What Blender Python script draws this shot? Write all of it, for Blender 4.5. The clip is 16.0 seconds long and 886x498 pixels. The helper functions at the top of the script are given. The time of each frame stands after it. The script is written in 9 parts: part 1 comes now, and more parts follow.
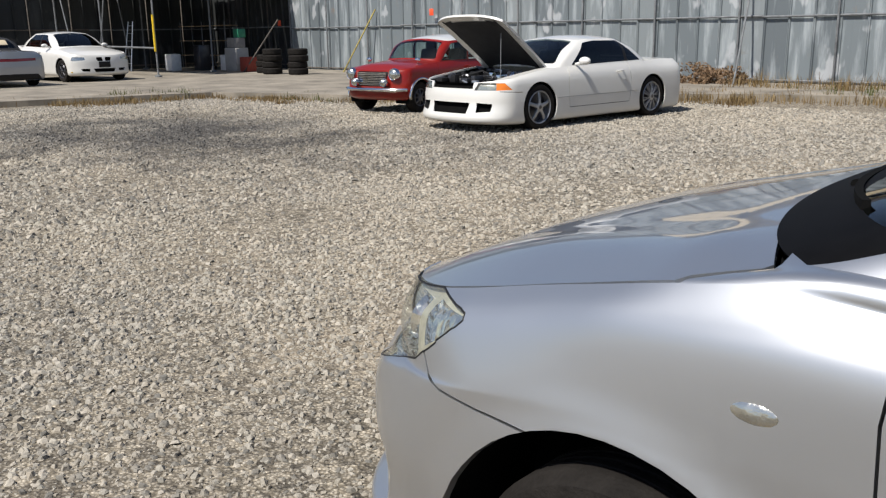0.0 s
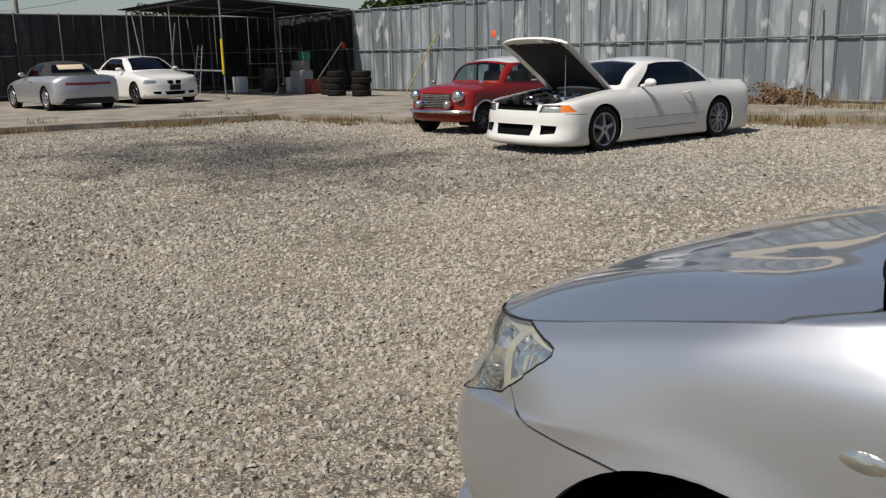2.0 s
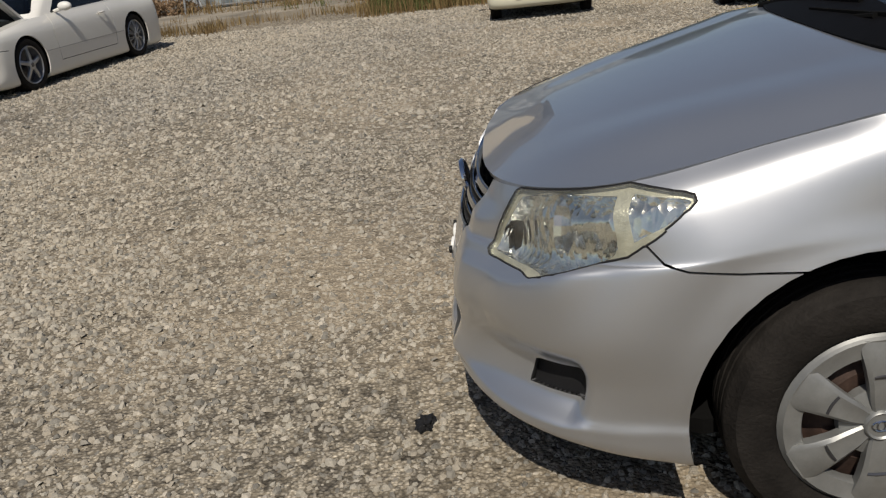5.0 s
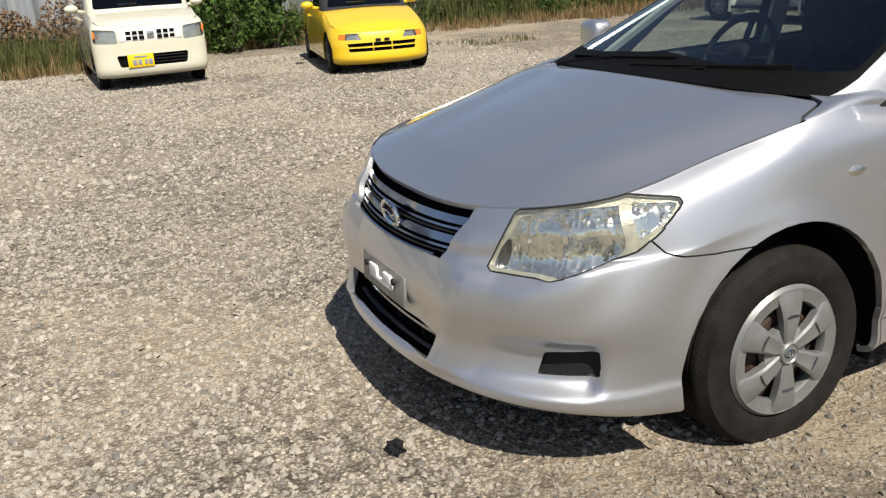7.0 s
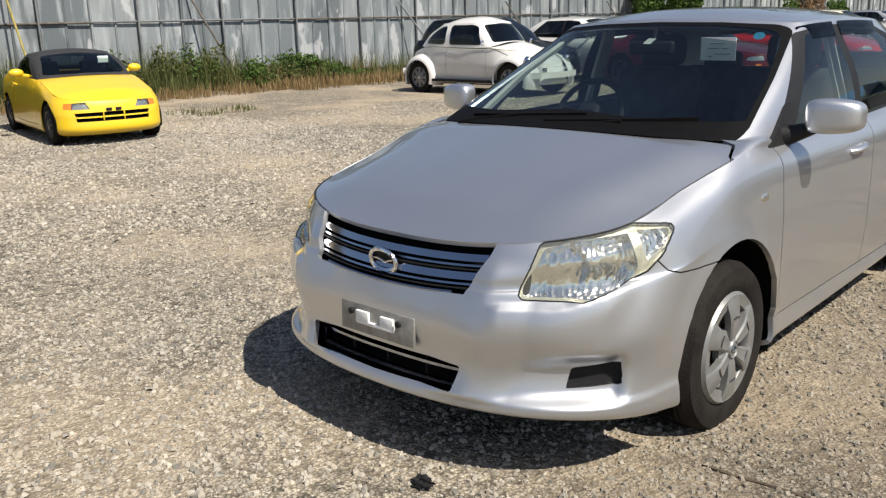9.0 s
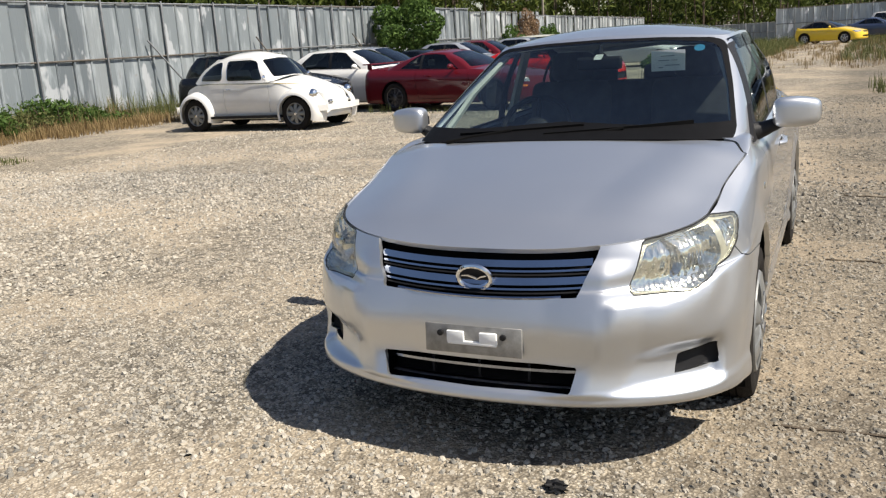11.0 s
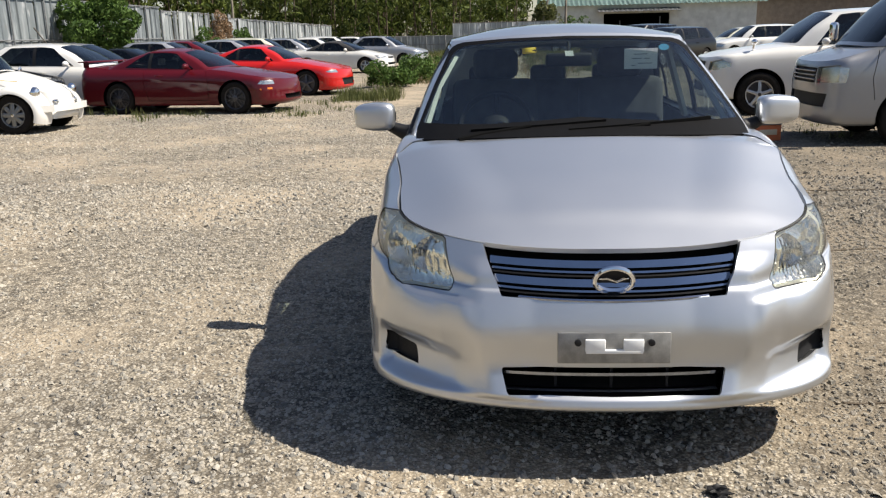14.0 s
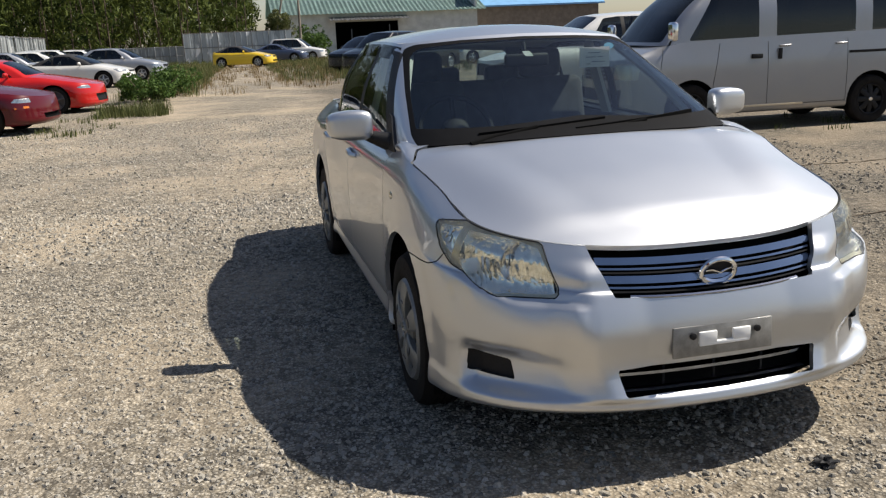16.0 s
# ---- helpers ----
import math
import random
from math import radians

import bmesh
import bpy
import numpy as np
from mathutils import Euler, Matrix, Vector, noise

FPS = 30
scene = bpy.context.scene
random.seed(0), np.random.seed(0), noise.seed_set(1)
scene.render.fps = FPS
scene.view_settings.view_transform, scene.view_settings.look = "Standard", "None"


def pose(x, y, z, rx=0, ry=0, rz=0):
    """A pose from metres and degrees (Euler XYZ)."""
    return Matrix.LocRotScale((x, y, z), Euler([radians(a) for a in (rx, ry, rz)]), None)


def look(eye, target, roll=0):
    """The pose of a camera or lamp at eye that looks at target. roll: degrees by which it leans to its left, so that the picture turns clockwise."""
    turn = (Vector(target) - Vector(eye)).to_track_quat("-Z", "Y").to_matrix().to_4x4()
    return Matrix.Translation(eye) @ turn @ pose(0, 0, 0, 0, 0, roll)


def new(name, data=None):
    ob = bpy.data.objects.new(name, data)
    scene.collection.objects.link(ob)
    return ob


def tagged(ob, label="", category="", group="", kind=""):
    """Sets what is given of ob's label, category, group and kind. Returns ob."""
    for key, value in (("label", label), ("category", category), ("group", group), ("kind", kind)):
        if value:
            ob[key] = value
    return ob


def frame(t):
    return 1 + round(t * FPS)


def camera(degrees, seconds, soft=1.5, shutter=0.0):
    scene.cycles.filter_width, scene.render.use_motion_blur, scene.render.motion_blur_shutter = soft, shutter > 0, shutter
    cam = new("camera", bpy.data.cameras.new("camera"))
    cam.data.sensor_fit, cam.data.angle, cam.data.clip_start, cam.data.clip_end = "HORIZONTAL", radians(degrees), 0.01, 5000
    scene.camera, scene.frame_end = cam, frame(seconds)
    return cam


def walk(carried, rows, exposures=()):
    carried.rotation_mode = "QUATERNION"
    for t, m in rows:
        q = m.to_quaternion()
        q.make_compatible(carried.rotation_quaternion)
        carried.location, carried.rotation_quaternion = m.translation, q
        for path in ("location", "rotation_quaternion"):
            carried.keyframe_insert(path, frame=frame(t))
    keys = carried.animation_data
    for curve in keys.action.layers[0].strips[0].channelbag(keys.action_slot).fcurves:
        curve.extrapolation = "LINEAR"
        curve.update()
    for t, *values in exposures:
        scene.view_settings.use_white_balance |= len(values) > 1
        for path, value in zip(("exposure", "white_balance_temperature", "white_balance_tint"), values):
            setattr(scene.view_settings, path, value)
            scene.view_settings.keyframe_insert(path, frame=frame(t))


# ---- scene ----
cam = camera(54.5, 16.0, soft=1.25)
PATH = [
    (0, (0.706, -1.924, 1.318), (-0.65, -0.537, 0.831), -0.9),
    (0.5, (0.652, -1.793, 1.313), (-0.629, -0.33, 0.844), -0.7),
    (1, (0.725, -1.622, 1.308), (-0.786, -0.371, 0.921), 2.7),
    (1.5, (0.726, -1.695, 1.322), (-0.813, -0.472, 0.956), 1.9),
    (2, (0.662, -1.962, 1.346), (-0.795, -0.665, 0.906), -1.3),
    (2.5, (0.505, -2.038, 1.322), (-0.892, -0.709, 0.793), -0.3),
    (3, (0.268, -2.114, 1.341), (-0.791, -0.595, 0.586), -2.7),
    (3.5, (0.066, -2.303, 1.347), (-0.633, -0.58, 0.61), -3.9),
    (4, (-0.101, -2.409, 1.353), (-0.632, -0.618, 0.638), -4.0),
    (4.2, (-0.205, -2.419, 1.349), (-0.701, -0.618, 0.635), -4.7),
    (6.3, (-1.344, -2.481, 1.383), (-0.925, -0.651, 0.694), -3.9),
    (6.5, (-1.443, -2.476, 1.392), (-0.919, -0.671, 0.709), -2.9),
    (7, (-1.801, -2.515, 1.424), (-1.046, -0.777, 0.785), -3.4),
    (7.5, (-2.053, -2.425, 1.398), (-1.223, -0.692, 0.843), -2.3),
    (8, (-2.273, -2.295, 1.406), (-1.263, -0.683, 0.79), -1.2),
    (8.5, (-2.583, -2.242, 1.449), (-1.336, -0.774, 0.912), -2.3),
    (9, (-2.753, -2.089, 1.43), (-1.364, -0.745, 0.917), -1.4),
    (9.5, (-2.9, -1.864, 1.45), (-1.399, -0.632, 0.969), -1.8),
    (9.7, (-2.993, -1.772, 1.436), (-1.427, -0.615, 0.979), -0.1),
    (11.8, (-3.544, -0.773, 1.436), (-1.709, -0.125, 0.974), -4.6),
    (12, (-3.532, -0.669, 1.424), (-1.668, -0.096, 0.979), -3.5),
    (12.5, (-3.487, -0.379, 1.431), (-1.603, 0.104, 0.967), -3.3),
    (13, (-3.523, -0.11, 1.421), (-1.607, 0.248, 0.973), -2.2),
    (13.5, (-3.594, 0.103, 1.456), (-1.681, 0.37, 0.938), -3.9),
    (14, (-3.529, 0.318, 1.419), (-1.595, 0.479, 0.936), -1.4),
    (14.5, (-3.442, 0.578, 1.429), (-1.505, 0.665, 0.937), -2.6),
    (15, (-3.455, 0.881, 1.448), (-1.52, 0.695, 0.975), -2.6),
    (15.5, (-3.387, 1.173, 1.429), (-1.462, 0.846, 0.997), -2.2),
    (16, (-3.266, 1.444, 1.422), (-1.374, 1.01, 0.939), -2.4),
]
EXPOSURES = [(0, 0.33, 6450), (0.8, -0.02, 6450), (1.2, -0.08, 6500), (1.5, 0.22, 6600), (2, 0.05, 6650), (2.5, 0.14, 6700), (3, 0.2, 6800), (3.5, -0.28, 6950), (4.2, -0.36, 6950), (6.3, 0.33, 6900), (9.5, 0.64, 6850), (12.5, 0.92, 6850), (13.5, 0.78, 6850), (14.5, 0.82, 6850), (16, 0.56, 6800)]
walk(cam, [(t, look(eye, aim, lean)) for t, eye, aim, lean in PATH], EXPOSURES)

# ---- daylight ----
SUN_ELEVATION = radians(52.7)          # shadows fall towards +y, 0.76 m for each metre of height
world = bpy.data.worlds.new("sky")
scene.world = world
world.use_nodes = True
sky_nodes = world.node_tree
sky_tex = sky_nodes.nodes.new("ShaderNodeTexSky")
sky_tex.sky_type = 'NISHITA'
sky_tex.sun_disc = False
sky_tex.sun_elevation = SUN_ELEVATION
sky_tex.sun_rotation = radians(180)
sky_tex.air_density = 1.0
sky_tex.dust_density = 0.8
sky_tex.ozone_density = 1.0
haze = sky_nodes.nodes.new("ShaderNodeMix")          # a little less green in the hazy summer sky
haze.data_type = 'RGBA'
haze.blend_type = 'MULTIPLY'
haze.inputs[0].default_value = 1.0
haze.inputs[7].default_value = (1.0, 0.985, 1.04, 1)
sky_nodes.links.new(sky_tex.outputs[0], haze.inputs[6])
sky_nodes.links.new(haze.outputs[2], sky_nodes.nodes["Background"].inputs[0])
sky_nodes.nodes["Background"].inputs[1].default_value = 0.068
sun_data = bpy.data.lights.new("sun", 'SUN')
sun_data.energy = 4.8
sun_data.angle = radians(0.53)
sun_data.color = (1.0, 0.955, 0.885)
sun = new("sun", sun_data)
sun.matrix_world = look((0, -7.6, 10), (0, 0, 0))

# ---- materials ----
def shader(name):
    m = bpy.data.materials.new(name)
    m.use_nodes = True
    nt = m.node_tree
    return m, nt, nt.nodes["Principled BSDF"]


def node(nt, kind, **values):
    n = nt.nodes.new(kind)
    for key, v in values.items():
        n.inputs[key.replace("_", " ")].default_value = v
    return n


def coords(nt, scale=1.0):
    tc = nt.nodes.new("ShaderNodeNewGeometry")
    mp = nt.nodes.new("ShaderNodeMapping")
    mp.inputs["Scale"].default_value = (scale, scale, scale) if not isinstance(scale, tuple) else scale
    nt.links.new(tc.outputs["Position"], mp.inputs["Vector"])
    return mp.outputs["Vector"]


def ramp(nt, fac, stops):
    r = nt.nodes.new("ShaderNodeValToRGB")
    while len(r.color_ramp.elements) < len(stops):
        r.color_ramp.elements.new(0.5)
    for e, (p, c) in zip(r.color_ramp.elements, stops):
        e.position, e.color = p, (*c, 1)
    nt.links.new(fac, r.inputs["Fac"])
    return r.outputs["Color"]


def blend(nt, fac, a, b, how='MIX'):
    mx = nt.nodes.new("ShaderNodeMix")
    mx.data_type, mx.blend_type = 'RGBA', how
    for sock, v in ((mx.inputs[0], fac), (mx.inputs[6], a), (mx.inputs[7], b)):
        if hasattr(v, "is_output"):
            nt.links.new(v, sock)
        elif isinstance(v, tuple):
            sock.default_value = (*v, 1) if len(v) == 3 else v
        else:
            sock.default_value = v
    return mx.outputs[2]


def noise_tex(nt, vec, scale, detail=4.0, rough=0.55):
    n = node(nt, "ShaderNodeTexNoise", Scale=scale, Detail=detail, Roughness=rough)
    nt.links.new(vec, n.inputs["Vector"])
    return n.outputs["Fac"]


def bump(nt, height, strength, distance, p, chain=None):
    b = node(nt, "ShaderNodeBump", Strength=strength, Distance=distance)
    nt.links.new(height, b.inputs["Height"])
    if chain is not None:
        nt.links.new(chain, b.inputs["Normal"])
    nt.links.new(b.outputs["Normal"], p.inputs["Normal"])
    return b.outputs["Normal"]


def plain(name, col, rough=0.5, metal=0.0, vary=0.12, scale=8.0, coat=0.0, bumpy=0.0, bump_scale=60.0, spec=0.5):
    """A material with a base colour that varies at two scales."""
    m, nt, p = shader(name)
    vec = coords(nt)
    big = noise_tex(nt, vec, scale)
    fine = noise_tex(nt, vec, scale * 9, 3)
    lo = tuple(c * (1 - vary) for c in col)
    hi = tuple(min(1, c * (1 + vary)) for c in col)
    c1 = ramp(nt, big, [(0.3, lo), (0.7, hi)])
    c2 = ramp(nt, fine, [(0.25, (1 - vary * 0.6,) * 3), (0.75, (1, 1, 1))])
    nt.links.new(blend(nt, 1.0, c1, c2, 'MULTIPLY'), p.inputs["Base Color"])
    p.inputs["Roughness"].default_value = rough
    p.inputs["Metallic"].default_value = metal
    p.inputs["Coat Weight"].default_value = coat
    p.inputs["Coat Roughness"].default_value = 0.04
    p.inputs["Specular IOR Level"].default_value = spec
    if bumpy:
        bump(nt, noise_tex(nt, vec, bump_scale, 5), bumpy, 0.01, p)
    return m


def paint(name, col, metal=0.0, rough=0.35, dusty=0.15, dust=(0.45, 0.4, 0.33), coat=1.0, blotch=1.0):
    """Car paint: base coat, clear coat, and a thin uneven film of dust."""
    m, nt, p = shader(name)
    vec = coords(nt)
    film = noise_tex(nt, vec, 2.3, 6, 0.65)
    fac = ramp(nt, film, [(0.35, (0, 0, 0)), (0.8, (dusty,) * 3)])
    nt.links.new(blend(nt, fac, col, dust), p.inputs["Base Color"])
    p.inputs["Metallic"].default_value = metal
    rr = ramp(nt, noise_tex(nt, vec, 5.0, 5), [(0.3, (rough * (1 - 0.1 * blotch),) * 3), (0.8, (min(1, rough * (1 + 0.25 * blotch)),) * 3)])
    nt.links.new(rr, p.inputs["Roughness"])
    p.inputs["Coat Weight"].default_value = coat
    cr = ramp(nt, film, [(0.35, (0.02,) * 3), (0.8, (0.05 + dusty * 0.3,) * 3)])
    nt.links.new(cr, p.inputs["Coat Roughness"])
    if metal > 0.1:
        flakes = node(nt, "ShaderNodeTexVoronoi", Scale=1600.0)
        nt.links.new(vec, flakes.inputs["Vector"])
        bump(nt, flakes.outputs["Distance"], 0.05, 0.0005, p)
    return m


def glass(name, tint=(0.78, 0.84, 0.82), rough=0.0, haze=0.0):
    """Thin pane: lets tinted light through and mirrors by the Fresnel law."""
    m = bpy.data.materials.new(name)
    m.use_nodes = True
    nt = m.node_tree
    nt.nodes.remove(nt.nodes["Principled BSDF"])
    tr = nt.nodes.new("ShaderNodeBsdfTransparent")
    tr.inputs[0].default_value = (*tint, 1)
    body = tr.outputs[0]
    if haze:
        df = nt.nodes.new("ShaderNodeBsdfDiffuse")
        df.inputs[0].default_value = (0.78, 0.78, 0.72, 1)
        hz = nt.nodes.new("ShaderNodeMixShader")
        cloud = ramp(nt, noise_tex(nt, coords(nt), 14.0, 5, 0.6), [(0.35, (haze * 0.25,) * 3), (0.75, (haze * 1.3,) * 3)])
        nt.links.new(cloud, hz.inputs[0])
        nt.links.new(tr.outputs[0], hz.inputs[1])
        nt.links.new(df.outputs[0], hz.inputs[2])
        body = hz.outputs[0]
    gl = nt.nodes.new("ShaderNodeBsdfGlossy")
    gl.inputs["Roughness"].default_value = rough
    lw = node(nt, "ShaderNodeLayerWeight", Blend=0.5)
    pw = node(nt, "ShaderNodeMath")
    pw.operation = 'POWER'
    pw.inputs[1].default_value = 4.5
    nt.links.new(lw.outputs["Facing"], pw.inputs[0])
    ma = node(nt, "ShaderNodeMath")
    ma.operation = 'MULTIPLY_ADD'
    ma.inputs[1].default_value = 0.9
    ma.inputs[2].default_value = 0.055
    nt.links.new(pw.outputs[0], ma.inputs[0])
    mx = nt.nodes.new("ShaderNodeMixShader")
    nt.links.new(ma.outputs[0], mx.inputs[0])
    nt.links.new(body, mx.inputs[1])
    nt.links.new(gl.outputs[0], mx.inputs[2])
    nt.links.new(mx.outputs[0], nt.nodes["Material Output"].inputs["Surface"])
    return m


M = {}
M["silver"] = paint("silver_metallic_paint", (0.557, 0.572, 0.593), 0.90, 0.41, 0.02, (0.42, 0.39, 0.34), 1.0, 0.15)
M["white"] = paint("white_paint", (0.68, 0.67, 0.635), 0.0, 0.4, 0.10)
M["old_white"] = paint("weathered_white_paint", (0.68, 0.67, 0.635), 0.0, 0.5, 0.25)
M["red"] = paint("red_paint", (0.21, 0.010, 0.006), 0.0, 0.4, 0.0, coat=0.7)
M["bright_red"] = paint("bright_red_paint", (0.46, 0.012, 0.010), 0.0, 0.35, 0.0)
M["maroon"] = paint("maroon_metallic_paint", (0.085, 0.004, 0.008), 0.0, 0.35, 0.0, coat=0.7)
for deep in ("maroon", "red", "bright_red"):
    M[deep].node_tree.nodes["Principled BSDF"].inputs["Specular IOR Level"].default_value = 0.12
M["yellow"] = paint("yellow_paint", (0.76, 0.50, 0.008), 0.0, 0.4, 0.06)
M["cream"] = paint("cream_paint", (0.60, 0.585, 0.465), 0.0, 0.4, 0.06)
M["grey_silver"] = paint("silver_van_paint", (0.29, 0.295, 0.31), 0.7, 0.42, 0.06)
M["dark_paint"] = paint("black_paint", (0.004, 0.0045, 0.006), 0.0, 0.18, 0.004, coat=0.0)
M["dull_silver"] = paint("grey_silver_paint", (0.40, 0.41, 0.43), 0.6, 0.4, 0.15)
M["navy"] = paint("dark_blue_paint", (0.03, 0.045, 0.09), 0.2, 0.35, 0.04)
M["rubber"] = plain("tyre_rubber", (0.016, 0.014, 0.0125), 0.8, vary=0.35, scale=14, bumpy=0.4, bump_scale=120, spec=0.15)
M["black"] = plain("black_plastic", (0.012, 0.012, 0.013), 0.55, vary=0.2, scale=20, bumpy=0.15, bump_scale=500, spec=0.25)
M["void"] = plain("black_underside", (0.006, 0.006, 0.006), 0.95, vary=0.2, spec=0.05)
M["chrome"] = plain("chrome", (0.75, 0.76, 0.78), 0.08, 1.0, vary=0.04)
M["dark_chrome"] = plain("smoked_chrome", (0.34, 0.37, 0.43), 0.10, 1.0, vary=0.08)
M["cowl"] = plain("black_cowl_plastic", (0.004, 0.004, 0.0045), 0.65, vary=0.2, scale=20, spec=0.08)
M["gunmetal"] = plain("gunmetal_alloy", (0.36, 0.37, 0.39), 0.35, 0.7, vary=0.1)
M["alloy"] = plain("alloy_wheel_silver", (0.52, 0.53, 0.54), 0.32, 0.8, vary=0.1, coat=0.4)
M["dark_alloy"] = plain("dark_alloy", (0.10, 0.10, 0.11), 0.35, 0.8, vary=0.15)
M["hubcap"] = plain("painted_hubcap_silver", (0.23, 0.235, 0.23), 0.45, 0.5, vary=0.12, scale=20)
M["steel_rust"] = plain("rusty_steel_wheel", (0.06, 0.035, 0.026), 0.75, 0.3, vary=0.5, scale=30)
M["glass"] = glass("clear_window_glass", (0.66, 0.74, 0.72))
M["smoked"] = glass("smoked_visor", (0.05, 0.05, 0.05))
M["tinted"] = glass("tinted_window_glass", (0.16, 0.18, 0.18))
M["lens"] = glass("clear_lamp_lens", (0.96, 0.96, 0.90), 0.02, 0.09)
M["reflector"] = plain("lamp_reflector", (0.86, 0.87, 0.86), 0.12, 1.0, vary=0.06, scale=30)
facet_tree = M["reflector"].node_tree
facets = node(facet_tree, "ShaderNodeTexVoronoi", Scale=58.0)
facet_tree.links.new(coords(facet_tree, (1.0, 1.0, 0.3)), facets.inputs["Vector"])
bump(facet_tree, facets.outputs["Distance"], 0.45, 0.010, facet_tree.nodes["Principled BSDF"])
M["yellowed"] = plain("yellowed_lamp_trim", (0.50, 0.495, 0.43), 0.30, 0.4, vary=0.2, scale=40, bumpy=0.3, bump_scale=160)
M["housing"] = plain("lamp_housing", (0.62, 0.62, 0.57), 0.20, 0.9, vary=0.2, scale=18, bumpy=0.5, bump_scale=28)
M["pale_plastic"] = plain("pale_plastic", (0.38, 0.38, 0.34), 0.25, 0.3, vary=0.12, scale=20)
M["amber"] = plain("amber_lens", (0.75, 0.20, 0.02), 0.2, coat=0.8, vary=0.1)
M["red_lens"] = plain("red_lens", (0.22, 0.008, 0.014), 0.2, coat=0.8, vary=0.1)
M["cloth"] = plain("dark_seat_cloth", (0.055, 0.055, 0.06), 0.9, vary=0.25, scale=12, bumpy=0.3, bump_scale=300)
M["trim_grey"] = plain("light_grey_trim", (0.42, 0.43, 0.40), 0.7, vary=0.1)
M["dash"] = plain("dark_dashboard", (0.014, 0.014, 0.015), 0.65, vary=0.2, bumpy=0.1, bump_scale=400, spec=0.2)
M["paper"] = plain("white_paper", (0.78, 0.80, 0.77), 0.7, vary=0.05)
M["ink"] = plain("dark_ink", (0.22, 0.25, 0.27), 0.7, vary=0.1)
M["plate_yellow"] = plain("yellow_plate", (0.85, 0.55, 0.01), 0.4, vary=0.05)
M["plate_bracket"] = plain("worn_silver_plate_bracket", (0.29, 0.285, 0.27), 0.5, 0.5, vary=0.22, scale=25)
M["white_plastic"] = plain("white_plastic", (0.80, 0.80, 0.78), 0.5, vary=0.08)
M["canvas"] = plain("black_soft_top", (0.02, 0.02, 0.022), 0.85, vary=0.25, bumpy=0.3, bump_scale=200)
M["wood"] = plain("weathered_wood", (0.30, 0.22, 0.14), 0.85, vary=0.3, scale=6, bumpy=0.4)
M["steel_pipe"] = plain("galvanised_pipe", (0.17, 0.178, 0.185), 0.65, 0.0, vary=0.3, scale=6, spec=0.25)
M["rust"] = plain("rusty_pipe", (0.12, 0.105, 0.09), 0.8, 0.2, vary=0.4, scale=9)
M["yellow_paint"] = plain("yellow_pole_paint", (0.70, 0.48, 0.02), 0.5, vary=0.15)
M["worn_yellow"] = plain("worn_yellow_pole", (0.34, 0.27, 0.07), 0.7, vary=0.35, scale=6)
M["orange"] = plain("orange_tag", (0.80, 0.09, 0.03), 0.6, vary=0.1)
M["carton_orange"] = plain("orange_carton", (0.60, 0.16, 0.06), 0.75, vary=0.15)
M["carton_grey"] = plain("grey_carton", (0.22, 0.21, 0.20), 0.75, vary=0.15)
M["bark"] = plain("bark", (0.10, 0.075, 0.05), 0.9, vary=0.35, scale=10, bumpy=0.6)
M["roof_tile"] = plain("dark_roof_tile", (0.07, 0.065, 0.065), 0.6, vary=0.25, scale=5)
M["plaster"] = plain("cream_plaster", (0.62, 0.52, 0.36), 0.9, vary=0.08, scale=2, bumpy=0.1)
M["brown_wall"] = plain("brown_board_wall", (0.20, 0.16, 0.125), 0.85, vary=0.2, scale=3)
M["grey_wall"] = plain("grey_siding", (0.36, 0.35, 0.33), 0.85, vary=0.12, scale=3)
M["barn_wall"] = plain("pale_barn_wall", (0.60, 0.60, 0.55), 0.85, vary=0.15, scale=1.5)
M["green_roof"] = plain("faded_green_sheet_roof", (0.21, 0.31, 0.285), 0.55, 0.2, vary=0.15, scale=1.0)
M["blue_roof"] = plain("blue_sheet_roof", (0.16, 0.36, 0.60), 0.5, 0.2, vary=0.12, scale=1.0)
M["red_sheet"] = plain("red_container_sheet", (0.30, 0.045, 0.025), 0.6, vary=0.2, scale=3)
M["concrete"] = plain("old_concrete_slab", (0.25, 0.22, 0.175), 0.9, vary=0.34, scale=1.2, bumpy=0.25, bump_scale=40)
M["crate_green"] = plain("green_plastic", (0.03, 0.22, 0.12), 0.5, vary=0.15)


def leaf_material(name, dark, light, trans=0.25):
    m, nt, p = shader(name)
    g = nt.nodes.new("ShaderNodeNewGeometry")
    c = ramp(nt, g.outputs["Random Per Island"], [(0.0, dark), (0.55, tuple((a + b) / 2 for a, b in zip(dark, light))), (1.0, light)])
    nt.links.new(c, p.inputs["Base Color"])
    p.inputs["Roughness"].default_value = 0.6
    p.inputs["Specular IOR Level"].default_value = 0.12
    t = nt.nodes.new("ShaderNodeBsdfTranslucent")
    nt.links.new(c, t.inputs["Color"])
    mx = nt.nodes.new("ShaderNodeMixShader")
    mx.inputs[0].default_value = trans
    nt.links.new(p.outputs[0], mx.inputs[1])
    nt.links.new(t.outputs[0], mx.inputs[2])
    nt.links.new(mx.outputs[0], nt.nodes["Material Output"].inputs["Surface"])
    return m


